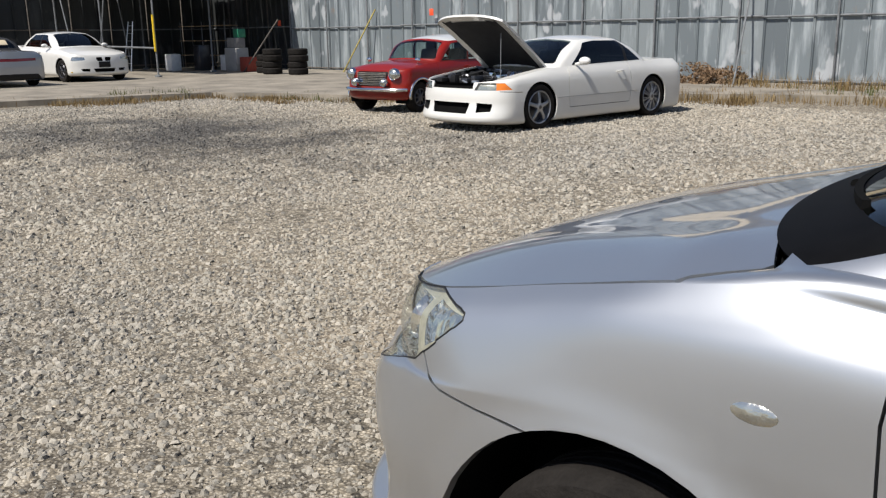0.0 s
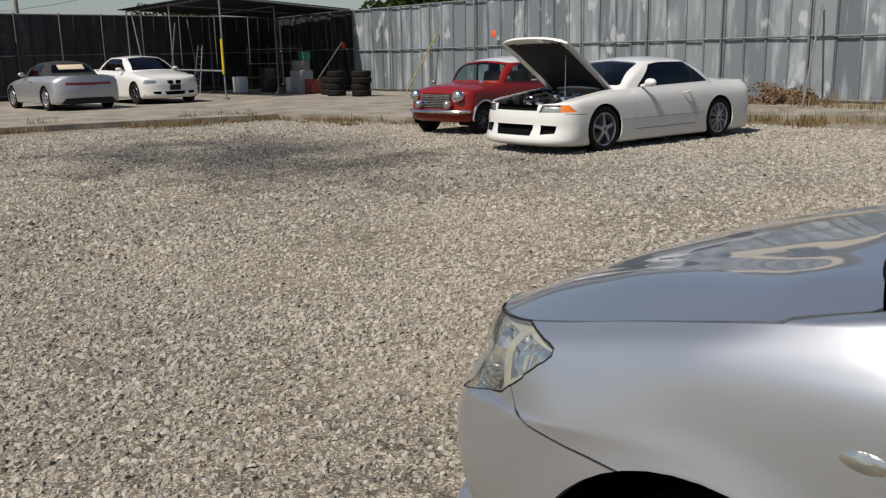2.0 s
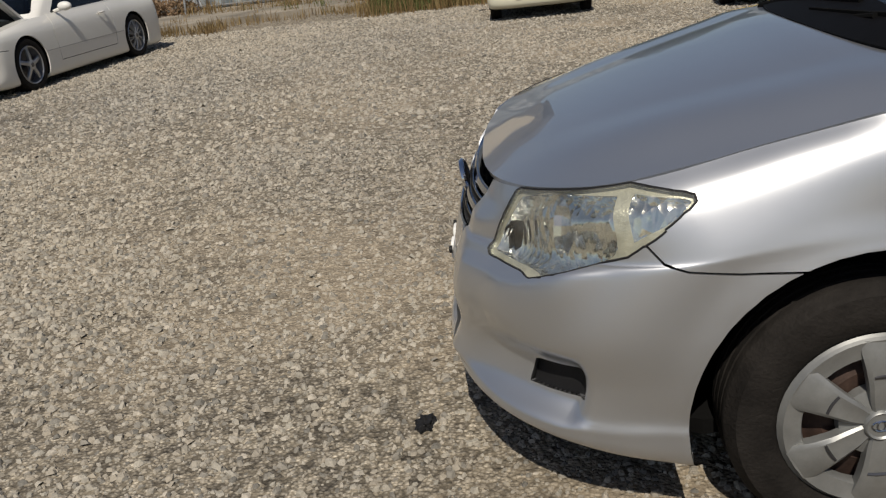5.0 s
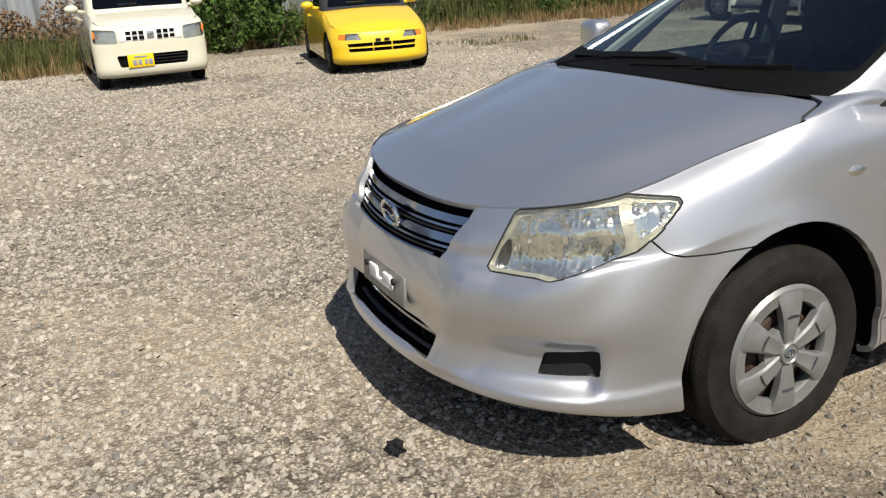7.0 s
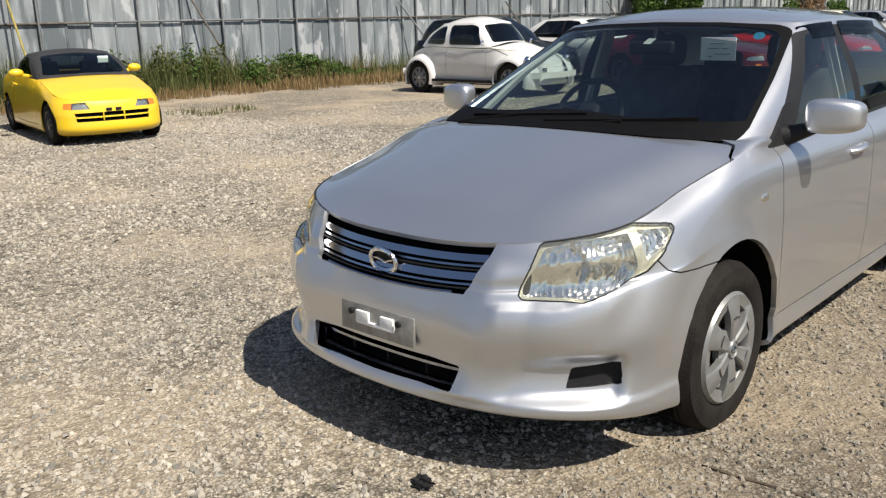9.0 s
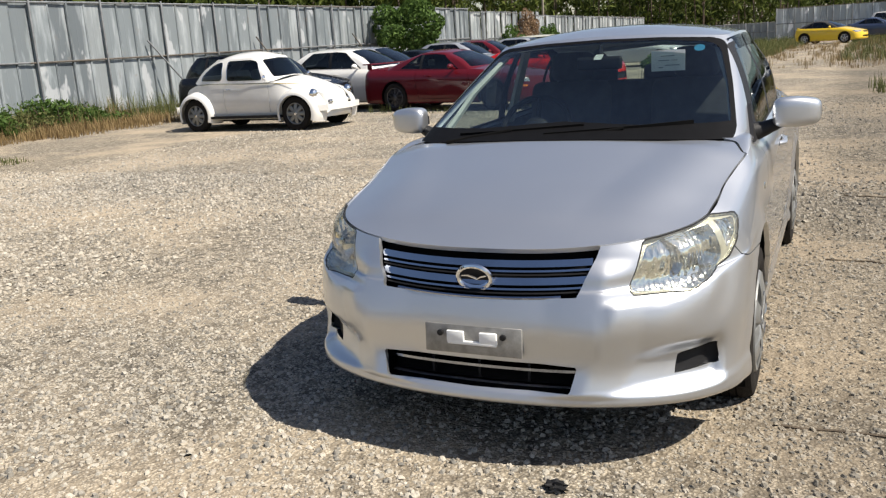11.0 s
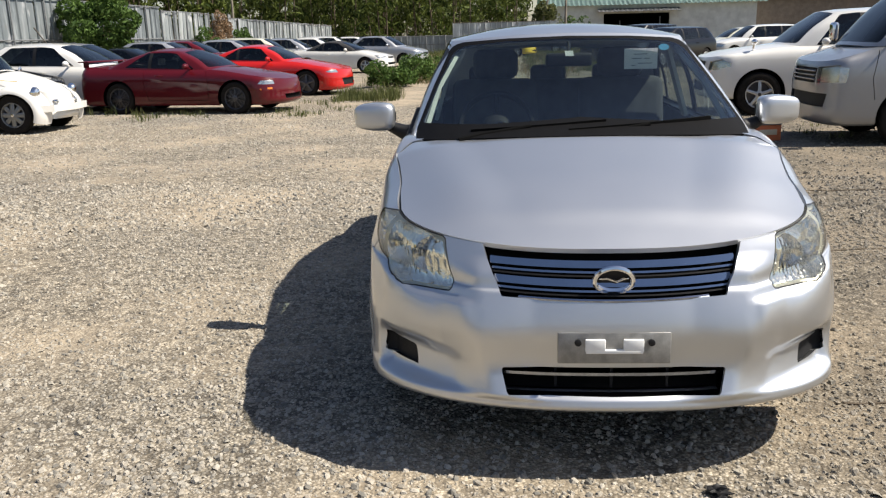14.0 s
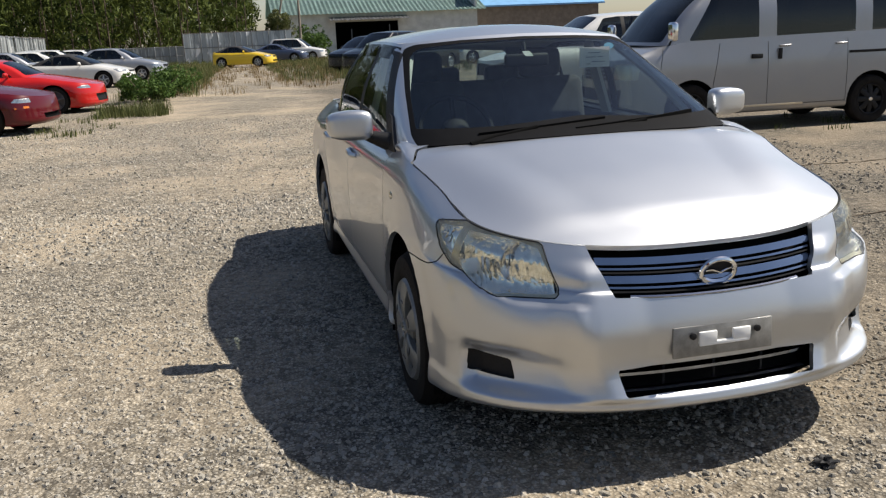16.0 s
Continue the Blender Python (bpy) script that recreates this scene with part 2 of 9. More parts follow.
M["leaf"] = leaf_material("bush_leaf", (0.030, 0.062, 0.014), (0.10, 0.165, 0.04))
M["dark_leaf"] = leaf_material("tree_leaf", (0.018, 0.036, 0.010), (0.060, 0.095, 0.025))
M["bamboo_leaf"] = leaf_material("bamboo_leaf", (0.018, 0.034, 0.008), (0.125, 0.155, 0.036), 0.32)
M["grass"] = leaf_material("green_weed", (0.050, 0.068, 0.020), (0.16, 0.165, 0.065))
M["dry_grass"] = leaf_material("dry_weed", (0.13, 0.085, 0.04), (0.32, 0.235, 0.115))
M["reed"] = leaf_material("withered_vine", (0.16, 0.10, 0.06), (0.30, 0.21, 0.13))


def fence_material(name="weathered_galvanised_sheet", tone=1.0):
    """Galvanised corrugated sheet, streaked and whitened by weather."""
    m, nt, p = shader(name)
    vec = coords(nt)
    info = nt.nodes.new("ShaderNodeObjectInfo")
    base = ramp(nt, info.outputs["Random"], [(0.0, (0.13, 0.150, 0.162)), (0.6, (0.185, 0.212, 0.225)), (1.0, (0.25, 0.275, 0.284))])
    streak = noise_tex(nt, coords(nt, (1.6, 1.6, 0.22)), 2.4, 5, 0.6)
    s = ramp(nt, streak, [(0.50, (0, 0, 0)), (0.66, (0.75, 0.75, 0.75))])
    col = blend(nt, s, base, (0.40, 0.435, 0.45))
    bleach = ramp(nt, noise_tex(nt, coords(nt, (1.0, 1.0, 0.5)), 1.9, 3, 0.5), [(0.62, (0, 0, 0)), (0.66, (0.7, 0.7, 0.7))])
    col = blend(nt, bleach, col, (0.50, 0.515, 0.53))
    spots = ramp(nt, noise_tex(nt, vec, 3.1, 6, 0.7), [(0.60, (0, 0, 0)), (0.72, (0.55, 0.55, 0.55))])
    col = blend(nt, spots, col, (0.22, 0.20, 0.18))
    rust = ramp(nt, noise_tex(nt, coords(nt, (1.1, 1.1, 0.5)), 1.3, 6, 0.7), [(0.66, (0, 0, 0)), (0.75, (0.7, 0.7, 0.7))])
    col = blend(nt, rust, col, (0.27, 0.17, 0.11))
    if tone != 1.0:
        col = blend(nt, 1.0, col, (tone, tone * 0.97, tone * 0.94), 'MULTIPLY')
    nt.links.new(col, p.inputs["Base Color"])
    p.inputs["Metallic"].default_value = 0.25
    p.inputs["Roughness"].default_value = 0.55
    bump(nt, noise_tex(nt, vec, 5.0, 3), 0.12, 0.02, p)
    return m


M["fence"] = fence_material()
M["pale_fence"] = fence_material("pale_rusty_sheet", 1.9)
M["old_fence"] = fence_material("whitened_sheet", 1.35)
# same sheet cut to 0.14: shade at end fence and shelter put into colour
M["shade_fence"] = fence_material("shade_toned_sheet", 0.14)


def gravel_material(stones):
    """Crushed grey stone with sandy fines, trodden bare in patches, oily dark in one place."""
    m, nt, p = shader("gravel_stone" if stones else "gravel_bed")
    vec = coords(nt)
    patch = noise_tex(nt, vec, 0.55, 5, 0.6)
    if stones:
        g = nt.nodes.new("ShaderNodeNewGeometry")
        pick = g.outputs["Random Per Island"]
        col = ramp(nt, pick, [(0.0, (0.20, 0.194, 0.176)), (0.2, (0.34, 0.320, 0.280)), (0.45, (0.455, 0.408, 0.335)), (0.7, (0.44, 0.418, 0.362)), (1.0, (0.575, 0.53, 0.455))])
        grain = noise_tex(nt, vec, 160, 3)
        col = blend(nt, 1.0, col, ramp(nt, grain, [(0.3, (0.75, 0.75, 0.76)), (0.7, (1, 1, 1))]), 'MULTIPLY')
        bump(nt, grain, 0.5, 0.004, p)
    else:
        v1 = node(nt, "ShaderNodeTexVoronoi", Scale=80.0)
        v2 = node(nt, "ShaderNodeTexVoronoi", Scale=190.0)
        for v in (v1, v2):
            nt.links.new(vec, v.inputs["Vector"])
        stone = ramp(nt, v1.outputs["Color"], [(0.1, (0.14, 0.134, 0.12)), (0.5, (0.37, 0.34, 0.292)), (0.9, (0.64, 0.595, 0.515))])
        small = ramp(nt, v2.outputs["Color"], [(0.1, (0.23, 0.215, 0.185)), (0.9, (0.50, 0.455, 0.38))])
        # shade between the stones put into the colour, darker towards cell edges
        gap = ramp(nt, v1.outputs["Distance"], [(0.25, (1, 1, 1)), (0.60, (0.34, 0.32, 0.285))])
        col = blend(nt, 0.45, stone, small)
        col = blend(nt, 0.8, col, gap, 'MULTIPLY')
        coarse = node(nt, "ShaderNodeTexVoronoi", Scale=24.0)
        nt.links.new(vec, coarse.inputs["Vector"])
        col = blend(nt, 1.0, col, ramp(nt, coarse.outputs["Color"], [(0.15, (0.56, 0.55, 0.54)), (0.85, (1.45, 1.42, 1.36))]), 'MULTIPLY')
        fines = ramp(nt, patch, [(0.46, (0, 0, 0)), (0.68, (0.75, 0.75, 0.75))])
        dirt = ramp(nt, noise_tex(nt, vec, 45, 5, 0.7), [(0.3, (0.40, 0.325, 0.235)), (0.7, (0.59, 0.50, 0.375))])
        sep = nt.nodes.new("ShaderNodeSeparateXYZ")
        nt.links.new(vec, sep.inputs[0])
        east = node(nt, "ShaderNodeMapRange")
        for key, val in (("From Min", -4.0), ("From Max", 0.0), ("To Min", 0.15), ("To Max", 1.0)):
            east.inputs[key].default_value = val
        nt.links.new(sep.outputs["X"], east.inputs["Value"])
        thin = node(nt, "ShaderNodeMath")
        thin.operation = 'MULTIPLY'
        nt.links.new(fines, thin.inputs[0])
        nt.links.new(east.outputs[0], thin.inputs[1])
        col = blend(nt, thin.outputs[0], col, dirt)
        inv = node(nt, "ShaderNodeMath")
        inv.operation = 'SUBTRACT'
        inv.inputs[0].default_value = 1.0
        nt.links.new(v1.outputs["Distance"], inv.inputs[1])
        n1 = bump(nt, inv.outputs[0], 0.6, 0.010, p)
        n2 = bump(nt, coarse.outputs["Distance"], 0.5, 0.02, p, n1)
        bump(nt, noise_tex(nt, vec, 90, 4), 0.5, 0.008, p, n2)
    tone = ramp(nt, noise_tex(nt, vec, 0.23, 4), [(0.3, (0.75, 0.75, 0.75)), (0.7, (0.93, 0.90, 0.85))])
    col = blend(nt, 1.0, col, tone, 'MULTIPLY')
    # darker stretch on the near side of the bay, masked by position
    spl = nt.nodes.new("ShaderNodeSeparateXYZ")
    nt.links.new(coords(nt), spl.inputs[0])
    near_fades = []
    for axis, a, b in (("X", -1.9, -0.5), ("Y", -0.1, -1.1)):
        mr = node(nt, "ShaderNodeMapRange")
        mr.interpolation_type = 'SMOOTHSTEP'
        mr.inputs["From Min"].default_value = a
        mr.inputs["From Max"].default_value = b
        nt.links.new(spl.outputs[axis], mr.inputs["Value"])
        near_fades.append(mr.outputs[0])
    near_mask = node(nt, "ShaderNodeMath")
    near_mask.operation = 'MULTIPLY'
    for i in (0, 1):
        nt.links.new(near_fades[i], near_mask.inputs[i])
    col = blend(nt, near_mask.outputs[0], col, blend(nt, 1.0, col, (0.63, 0.625, 0.62), 'MULTIPLY'))
    # oily dark stain on the yard, about 5 m across
    off = nt.nodes.new("ShaderNodeVectorMath")
    off.operation = 'SUBTRACT'
    off.inputs[1].default_value = (-10.4, 4.2, 0)
    nt.links.new(coords(nt), off.inputs[0])
    sc = nt.nodes.new("ShaderNodeVectorMath")
    sc.operation = 'MULTIPLY'
    sc.inputs[1].default_value = (0.085, 0.14, 0)
    nt.links.new(off.outputs[0], sc.inputs[0])
    ln = nt.nodes.new("ShaderNodeVectorMath")
    ln.operation = 'LENGTH'
    nt.links.new(sc.outputs[0], ln.inputs[0])
    wob = node(nt, "ShaderNodeMath")
    wob.operation = 'MULTIPLY_ADD'
    wob.inputs[1].default_value = 1.1
    nt.links.new(noise_tex(nt, vec, 0.9, 5, 0.65), wob.inputs[0])
    nt.links.new(ln.outputs["Value"], wob.inputs[2])
    stain = ramp(nt, wob.outputs[0], [(0.62, (0.92, 0.92, 0.92)), (1.20, (0, 0, 0))])
    col = blend(nt, stain, col, blend(nt, 1.0, col, (0.30, 0.31, 0.345), 'MULTIPLY'))
    nt.links.new(col, p.inputs["Base Color"])
    p.inputs["Roughness"].default_value = 0.9
    p.inputs["Specular IOR Level"].default_value = 0.25
    return m


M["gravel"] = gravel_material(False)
M["stone"] = gravel_material(True)

# ---- mesh tools ----
def part(name, bm, material, parent=None, label="", smooth=True):
    """Links a bmesh as one mesh object, under a thing or a part."""
    me = bpy.data.meshes.new(name)
    lay = bm.verts.layers.float_vector.get("nrm")
    normals = None
    if lay is not None:
        bm.normal_update()
        normals = []
        for f in bm.faces:
            for v in f.verts:
                n = v[lay]
                normals.append(n.normalized() if f.smooth and n.length > 0.1 and n.dot(f.normal) > 0.2 else f.normal.copy())
    else:
        for f in bm.faces:
            f.smooth = smooth
    bm.to_mesh(me)
    if normals:
        me.normals_split_custom_set(normals)
    elif smooth:
        me.set_sharp_from_angle(angle=radians(38))
    bm.free()
    me.materials.append(material)
    ob = new(name, me)
    if parent is not None:
        ob.parent = parent
    if label:
        ob["label"] = label
    return ob


def base(name, m, label, category, group="", kind=""):
    """The empty at the base of a thing."""
    ob = new(name)
    ob.matrix_world = m
    return tagged(ob, label, category, group, kind)


def box(bm, size, at=(0, 0, 0), bevel=0.0, turn=None, segments=2):
    m = Matrix.Translation(at) @ (turn if turn else Matrix.Identity(4)) @ Matrix.Diagonal((*size, 1))
    made = bmesh.ops.create_cube(bm, size=1.0, matrix=m)
    if bevel:
        es = list({e for v in made["verts"] for e in v.link_edges})
        bmesh.ops.bevel(bm, geom=es, offset=bevel, segments=segments, affect='EDGES', profile=0.5)
    return bm


def tube(bm, pts, radius, sides=8, closed=False):
    """A round bar along points; radius may be a list."""
    pts = [Vector(p) for p in pts]
    rings = []
    for i, p in enumerate(pts):
        a = pts[i - 1] if (i or closed) else p
        b = pts[(i + 1) % len(pts)] if (i + 1 < len(pts) or closed) else p
        d = (b - a).normalized()
        u = d.orthogonal().normalized() if not rings else (rings[-1][1] - d * rings[-1][1].dot(d)).normalized()
        w = d.cross(u)
        r = radius[i] if isinstance(radius, (list, tuple)) else radius
        rings.append(([bm.verts.new(p + (u * math.cos(t) + w * math.sin(t)) * r) for t in [k * math.tau / sides for k in range(sides)]], u))
    n = len(rings)
    for i in range(n if closed else n - 1):
        a, b = rings[i][0], rings[(i + 1) % n][0]
        for k in range(sides):
            bm.faces.new((a[k], a[(k + 1) % sides], b[(k + 1) % sides], b[k]))
    if not closed:
        bm.faces.new(rings[0][0][::-1])
        bm.faces.new(rings[-1][0])
    return bm


def lathe(bm, profile, sides=40, m=None):
    """Turns (radius, y) round the y axis."""
    m = m or Matrix.Identity(4)
    rings = []
    for r, y in profile:
        if r < 1e-5:
            rings.append([bm.verts.new(m @ Vector((0, y, 0)))])
        else:
            rings.append([bm.verts.new(m @ Vector((r * math.cos(t), y, r * math.sin(t)))) for t in [k * math.tau / sides for k in range(sides)]])
    for a, b in zip(rings, rings[1:]):
        for k in range(sides):
            q = [a[k % len(a)], a[(k + 1) % len(a)], b[(k + 1) % len(b)], b[k % len(b)]]
            q = list(dict.fromkeys(q))
            if len(q) > 2:
                bm.faces.new(q)
    return bm


def slab(bm, outline, z0, z1):
    """A prism over a plan outline."""
    lo = [bm.verts.new((x, y, z0)) for x, y in outline]
    hi = [bm.verts.new((x, y, z1)) for x, y in outline]
    bm.faces.new(lo[::-1])
    bm.faces.new(hi)
    n = len(outline)
    for i in range(n):
        bm.faces.new((lo[i], lo[(i + 1) % n], hi[(i + 1) % n], hi[i]))
    return bm


def curve(keys):
    """A smooth curve through (x, value) keys without overshoot."""
    keys = sorted(keys)
    keys = [k for i, k in enumerate(keys) if i == 0 or k[0] - keys[i - 1][0] > 1e-6]
    xs = [k[0] for k in keys]
    ys = [k[1] for k in keys]
    n = len(xs)
    d = [(ys[i + 1] - ys[i]) / (xs[i + 1] - xs[i]) for i in range(n - 1)]
    t = [0.0] * n
    if n > 1:
        t[0], t[-1] = d[0], d[-1]
        for i in range(1, n - 1):
            t[i] = 0.0 if d[i - 1] * d[i] <= 0 else 2 * d[i - 1] * d[i] / (d[i - 1] + d[i])

    def at(x):
        if n == 1 or x <= xs[0]:
            return ys[0]
        if x >= xs[-1]:
            return ys[-1]
        i = max(k for k in range(n - 1) if xs[k] <= x)
        h = xs[i + 1] - xs[i]
        s = (x - xs[i]) / h
        return (ys[i] * (1 + 2 * s) * (1 - s) ** 2 + t[i] * h * s * (1 - s) ** 2
                + ys[i + 1] * s * s * (3 - 2 * s) + t[i + 1] * h * s * s * (s - 1))
    return at


# ---- car bodies: lofted rows, cut into panels ----
def make_row(z, w, f, r, crown=((0, 0),), power=2.4):
    """A row of the loft: height and half-width along x, and the rounding of front and rear (x, length, exponent)."""
    return {"z": curve(z), "w": curve(w), "f": f, "r": r, "c": curve(crown), "p": power}


def row_xf(row, f, front=True):
    x, a, n = row["f"] if front else row["r"]
    sweep = a * (1 - max(0.0, 1 - f ** n) ** (1 / n))
    return x + sweep if front else x - sweep


def row_at(row, x, f):
    return Vector((x, f * row["w"](x), row["z"](x) + row["c"](x) * (1 - f ** row["p"])))


def row_point(row, s):
    """s: 0 front centre, 1 end of the front corner, 2 start of the rear corner, 3 rear centre."""
    if s <= 1 or s >= 2:
        front = s <= 1
        th = (s if front else 3 - s) * math.pi / 2
        x0, a, n = row["f"] if front else row["r"]
        f = math.sin(th) ** (2 / n)
        sweep = a * (1 - max(0.0, math.cos(th)) ** (2 / n))
        return row_at(row, x0 + sweep if front else x0 - sweep, f)
    xa, xb = row["f"][0] + row["f"][1], row["r"][0] - row["r"][1]
    return row_at(row, xa + (xb - xa) * (s - 1), 1.0)


def keep_normals(bm):
    lay = bm.verts.layers.float_vector.new("nrm")
    bm.normal_update()
    for v in bm.verts:
        n = v.normal.copy()
        if abs(v.co.y) < 1e-5:
            n.y = 0.0
        v[lay] = n.normalized()
    for f in bm.faces:
        f.smooth = True
    return bm


def grid(points):
    """A quad sheet from rows of points."""
    bm = bmesh.new()
    vs = [[bm.verts.new(p) for p in line] for line in points]
    for a, b in zip(vs, vs[1:]):
        for i in range(len(a) - 1):
            q = []
            for v in (a[i], a[i + 1], b[i + 1], b[i]):
                if all((v.co - o.co).length > 1e-6 for o in q):
                    q.append(v)
            if len(q) > 2:
                bm.faces.new(q)
    return bm


def orient(bm, way):
    """Turns all faces so that they look the way that way(face) says is outward."""
    bm.normal_update()
    for f in bm.faces:
        if f.normal.dot(way(f)) < 0:
            f.normal_flip()
    return keep_normals(bm)


def loft(rows, nf=18, ns=40, nr=10, per=5, axis=1.2, zc=0.5):
    ss = [i / nf for i in range(nf)] + [1 + i / ns for i in range(ns)] + [2 + i / nr for i in range(nr + 1)]
    lines = []
    for s in ss:
        key = [row_point(r, s) for r in rows]
        line = []
        for i in range(len(key) - 1):
            p0, p1, p2, p3 = key[max(i - 1, 0)], key[i], key[i + 1], key[min(i + 2, len(key) - 1)]
            for k in range(per):
                t = k / per
                m1, m2 = (p2 - p0) * 0.5, (p3 - p1) * 0.5
                line.append(p1 * (2 * t ** 3 - 3 * t * t + 1) + m1 * (t ** 3 - 2 * t * t + t) + p2 * (3 * t * t - 2 * t ** 3) + m2 * (t ** 3 - t * t))
        line.append(key[-1])
        for p in line:
            p.y = max(p.y, 0.0)
        lines.append(line)
    return orient(grid(lines), lambda f: f.calc_center_median() - Vector((axis, 0, zc)))


def lid(row, x_front, x_rear, nb=16, na=20, low=0.0):
    """The sheet inside a row, from x_front(f) to x_rear(f)."""
    lines = []
    for i in range(na + 1):
        line = []
        for k in range(nb + 1):
            f = k / nb
            x = x_front(f) + (x_rear(f) - x_front(f)) * i / na
            p = row_at(row, x, f)
            p.z -= low
            line.append(p)
        lines.append(line)
    return orient(grid(lines), lambda f: Vector((0, 0, 1)))


SIDE = Vector((1, 0, 0))
FRONT = Vector((0, 1, 0))
DIAG = Vector((1, 1, 0))


def cut(bm, poly, axis, pick):
    """Cuts a convex polygon, given in (along axis, z), through the faces that pick(face) chooses; returns the faces inside."""
    cx = sum(p[0] for p in poly) / len(poly)
    cz = sum(p[1] for p in poly) / len(poly)
    lo, hi = min(p[0] for p in poly), max(p[0] for p in poly)
    zlo, zhi = min(p[1] for p in poly), max(p[1] for p in poly)
    inside = []
    for f in bm.faces:
        us = [v.co.dot(axis) for v in f.verts]
        zs = [v.co.z for v in f.verts]
        if max(us) >= lo and min(us) <= hi and max(zs) >= zlo and min(zs) <= zhi and pick(f):
            inside.append(f)
    n = len(poly)
    for i in range(n):
        (a, b), (c, d) = poly[i], poly[(i + 1) % n]
        du, dz = c - a, d - b
        if abs(du) + abs(dz) < 1e-7:
            continue
        nu, nz = dz, -du
        if (cx - a) * nu + (cz - b) * nz < 0:
            nu, nz = -nu, -nz
        no = axis * (nu / axis.length_squared) + Vector((0, 0, nz))
        co = axis * (a / axis.length_squared) + Vector((0, 0, b))
        if not inside:
            break
        geom = list({v for f in inside for v in f.verts}) + list({e for f in inside for e in f.edges}) + inside
        out = bmesh.ops.bisect_plane(bm, geom=geom, dist=1e-5, plane_co=co, plane_no=no)
        inside = [f for f in out["geom"] if isinstance(f, bmesh.types.BMFace) and (f.calc_center_median() - co).dot(no) > 0]
    return inside


def take(bm, faces):
    """Moves faces out into a bmesh of their own."""
    keep = set(faces)
    other = bm.copy()
    bm.faces.ensure_lookup_table()
    other.faces.ensure_lookup_table()
    bm.faces.index_update()
    idx = {f.index for f in keep}
    bmesh.ops.delete(other, geom=[f for f in other.faces if f.index not in idx], context='FACES')
    bmesh.ops.delete(bm, geom=list(keep), context='FACES')
    return other


def seam(bm, pts, axis, pick, width=0.005):
    """Opens a gap along a line given in (along axis, z)."""
    for (a, b), (c, d) in zip(pts, pts[1:]):
        du, dz = c - a, d - b
        ln = math.hypot(du, dz)
        ux, uz = du / ln, dz / ln
        e = width * 0.5
        quad = [(a - ux * e * 0.6 - uz * e, b - uz * e * 0.6 + ux * e), (a - ux * e * 0.6 + uz * e, b - uz * e * 0.6 - ux * e),
                (c + ux * e * 0.6 + uz * e, d + uz * e * 0.6 - ux * e), (c + ux * e * 0.6 - uz * e, d + uz * e * 0.6 + ux * e)]
        fs = cut(bm, quad, axis, pick)
        if fs:
            bmesh.ops.delete(bm, geom=fs, context='FACES')
    return bm


def islands(bm):
    """Splits a bmesh into its loose pieces."""
    bm.faces.index_update()
    seen, groups = set(), []
    for f in bm.faces:
        if f in seen:
            continue
        stack, g = [f], []
        seen.add(f)
        while stack:
            q = stack.pop()
            g.append(q)
            for e in q.edges:
                for o in e.link_faces:
                    if o not in seen:
                        seen.add(o)
                        stack.append(o)
        groups.append({x.index for x in g})
    out = []
    for g in groups:
        o = bm.copy()
        bmesh.ops.delete(o, geom=[f for f in o.faces if f.index not in g], context='FACES')
        out.append(o)
    return out


def rim(bm, depth=0.012, skip=None):
    """Folds the free edges of a sheet inward, so that it has thickness."""
    lay = bm.verts.layers.float_vector.get("nrm")
    es = [e for e in bm.edges if e.is_boundary and not all(abs(v.co.y) < 1e-4 for v in e.verts) and not (skip and skip(e))]
    made = bmesh.ops.extrude_edge_only(bm, edges=es)
    for g in made["geom"]:
        if isinstance(g, bmesh.types.BMVert):
            g.co -= g[lay] * depth
        elif isinstance(g, bmesh.types.BMFace):
            g.smooth = False
    return bm


def mirrored(bm):
    o = bm.copy()
    lay = o.verts.layers.float_vector.get("nrm")
    for v in o.verts:
        v.co.y = -v.co.y
        if lay is not None:
            n = v[lay].copy()
            n.y = -n.y
            v[lay] = n
    for f in o.faces:
        f.normal_flip()
    return o


def both(bm):
    """One bmesh of a half and its mirror image."""
    o = mirrored(bm)
    me = bpy.data.meshes.new("half")
    o.to_mesh(me)
    o.free()
    bm.from_mesh(me)
    bpy.data.meshes.remove(me)
    bmesh.ops.remove_doubles(bm, verts=[v for v in bm.verts if abs(v.co.y) < 1e-4], dist=2e-4)
    return bm


def circle(cx, cz, r, n=30):
    return [(cx + r * math.cos(k * math.tau / n), cz + r * math.sin(k * math.tau / n)) for k in range(n)]


def rounded(poly, r=0.03, n=4):
    """A convex polygon with its corners rounded."""
    out = []
    m = len(poly)
    for i in range(m):
        p, a, b = Vector(poly[i]), Vector(poly[i - 1]), Vector(poly[(i + 1) % m])
        u, w = (a - p), (b - p)
        d = min(r, u.length * 0.45, w.length * 0.45)
        s, e = p + u.normalized() * d, p + w.normalized() * d
        for k in range(n + 1):
            t = k / n
            q = s * (1 - t) ** 2 + p * 2 * t * (1 - t) + e * t * t
            out.append((q.x, q.y))
    return out


def shifted(bm, depth):
    """The sheet moved inward along its normals."""
    o = bm.copy()
    lay = o.verts.layers.float_vector.get("nrm")
    for v in o.verts:
        v.co -= v[lay] * depth
    return o

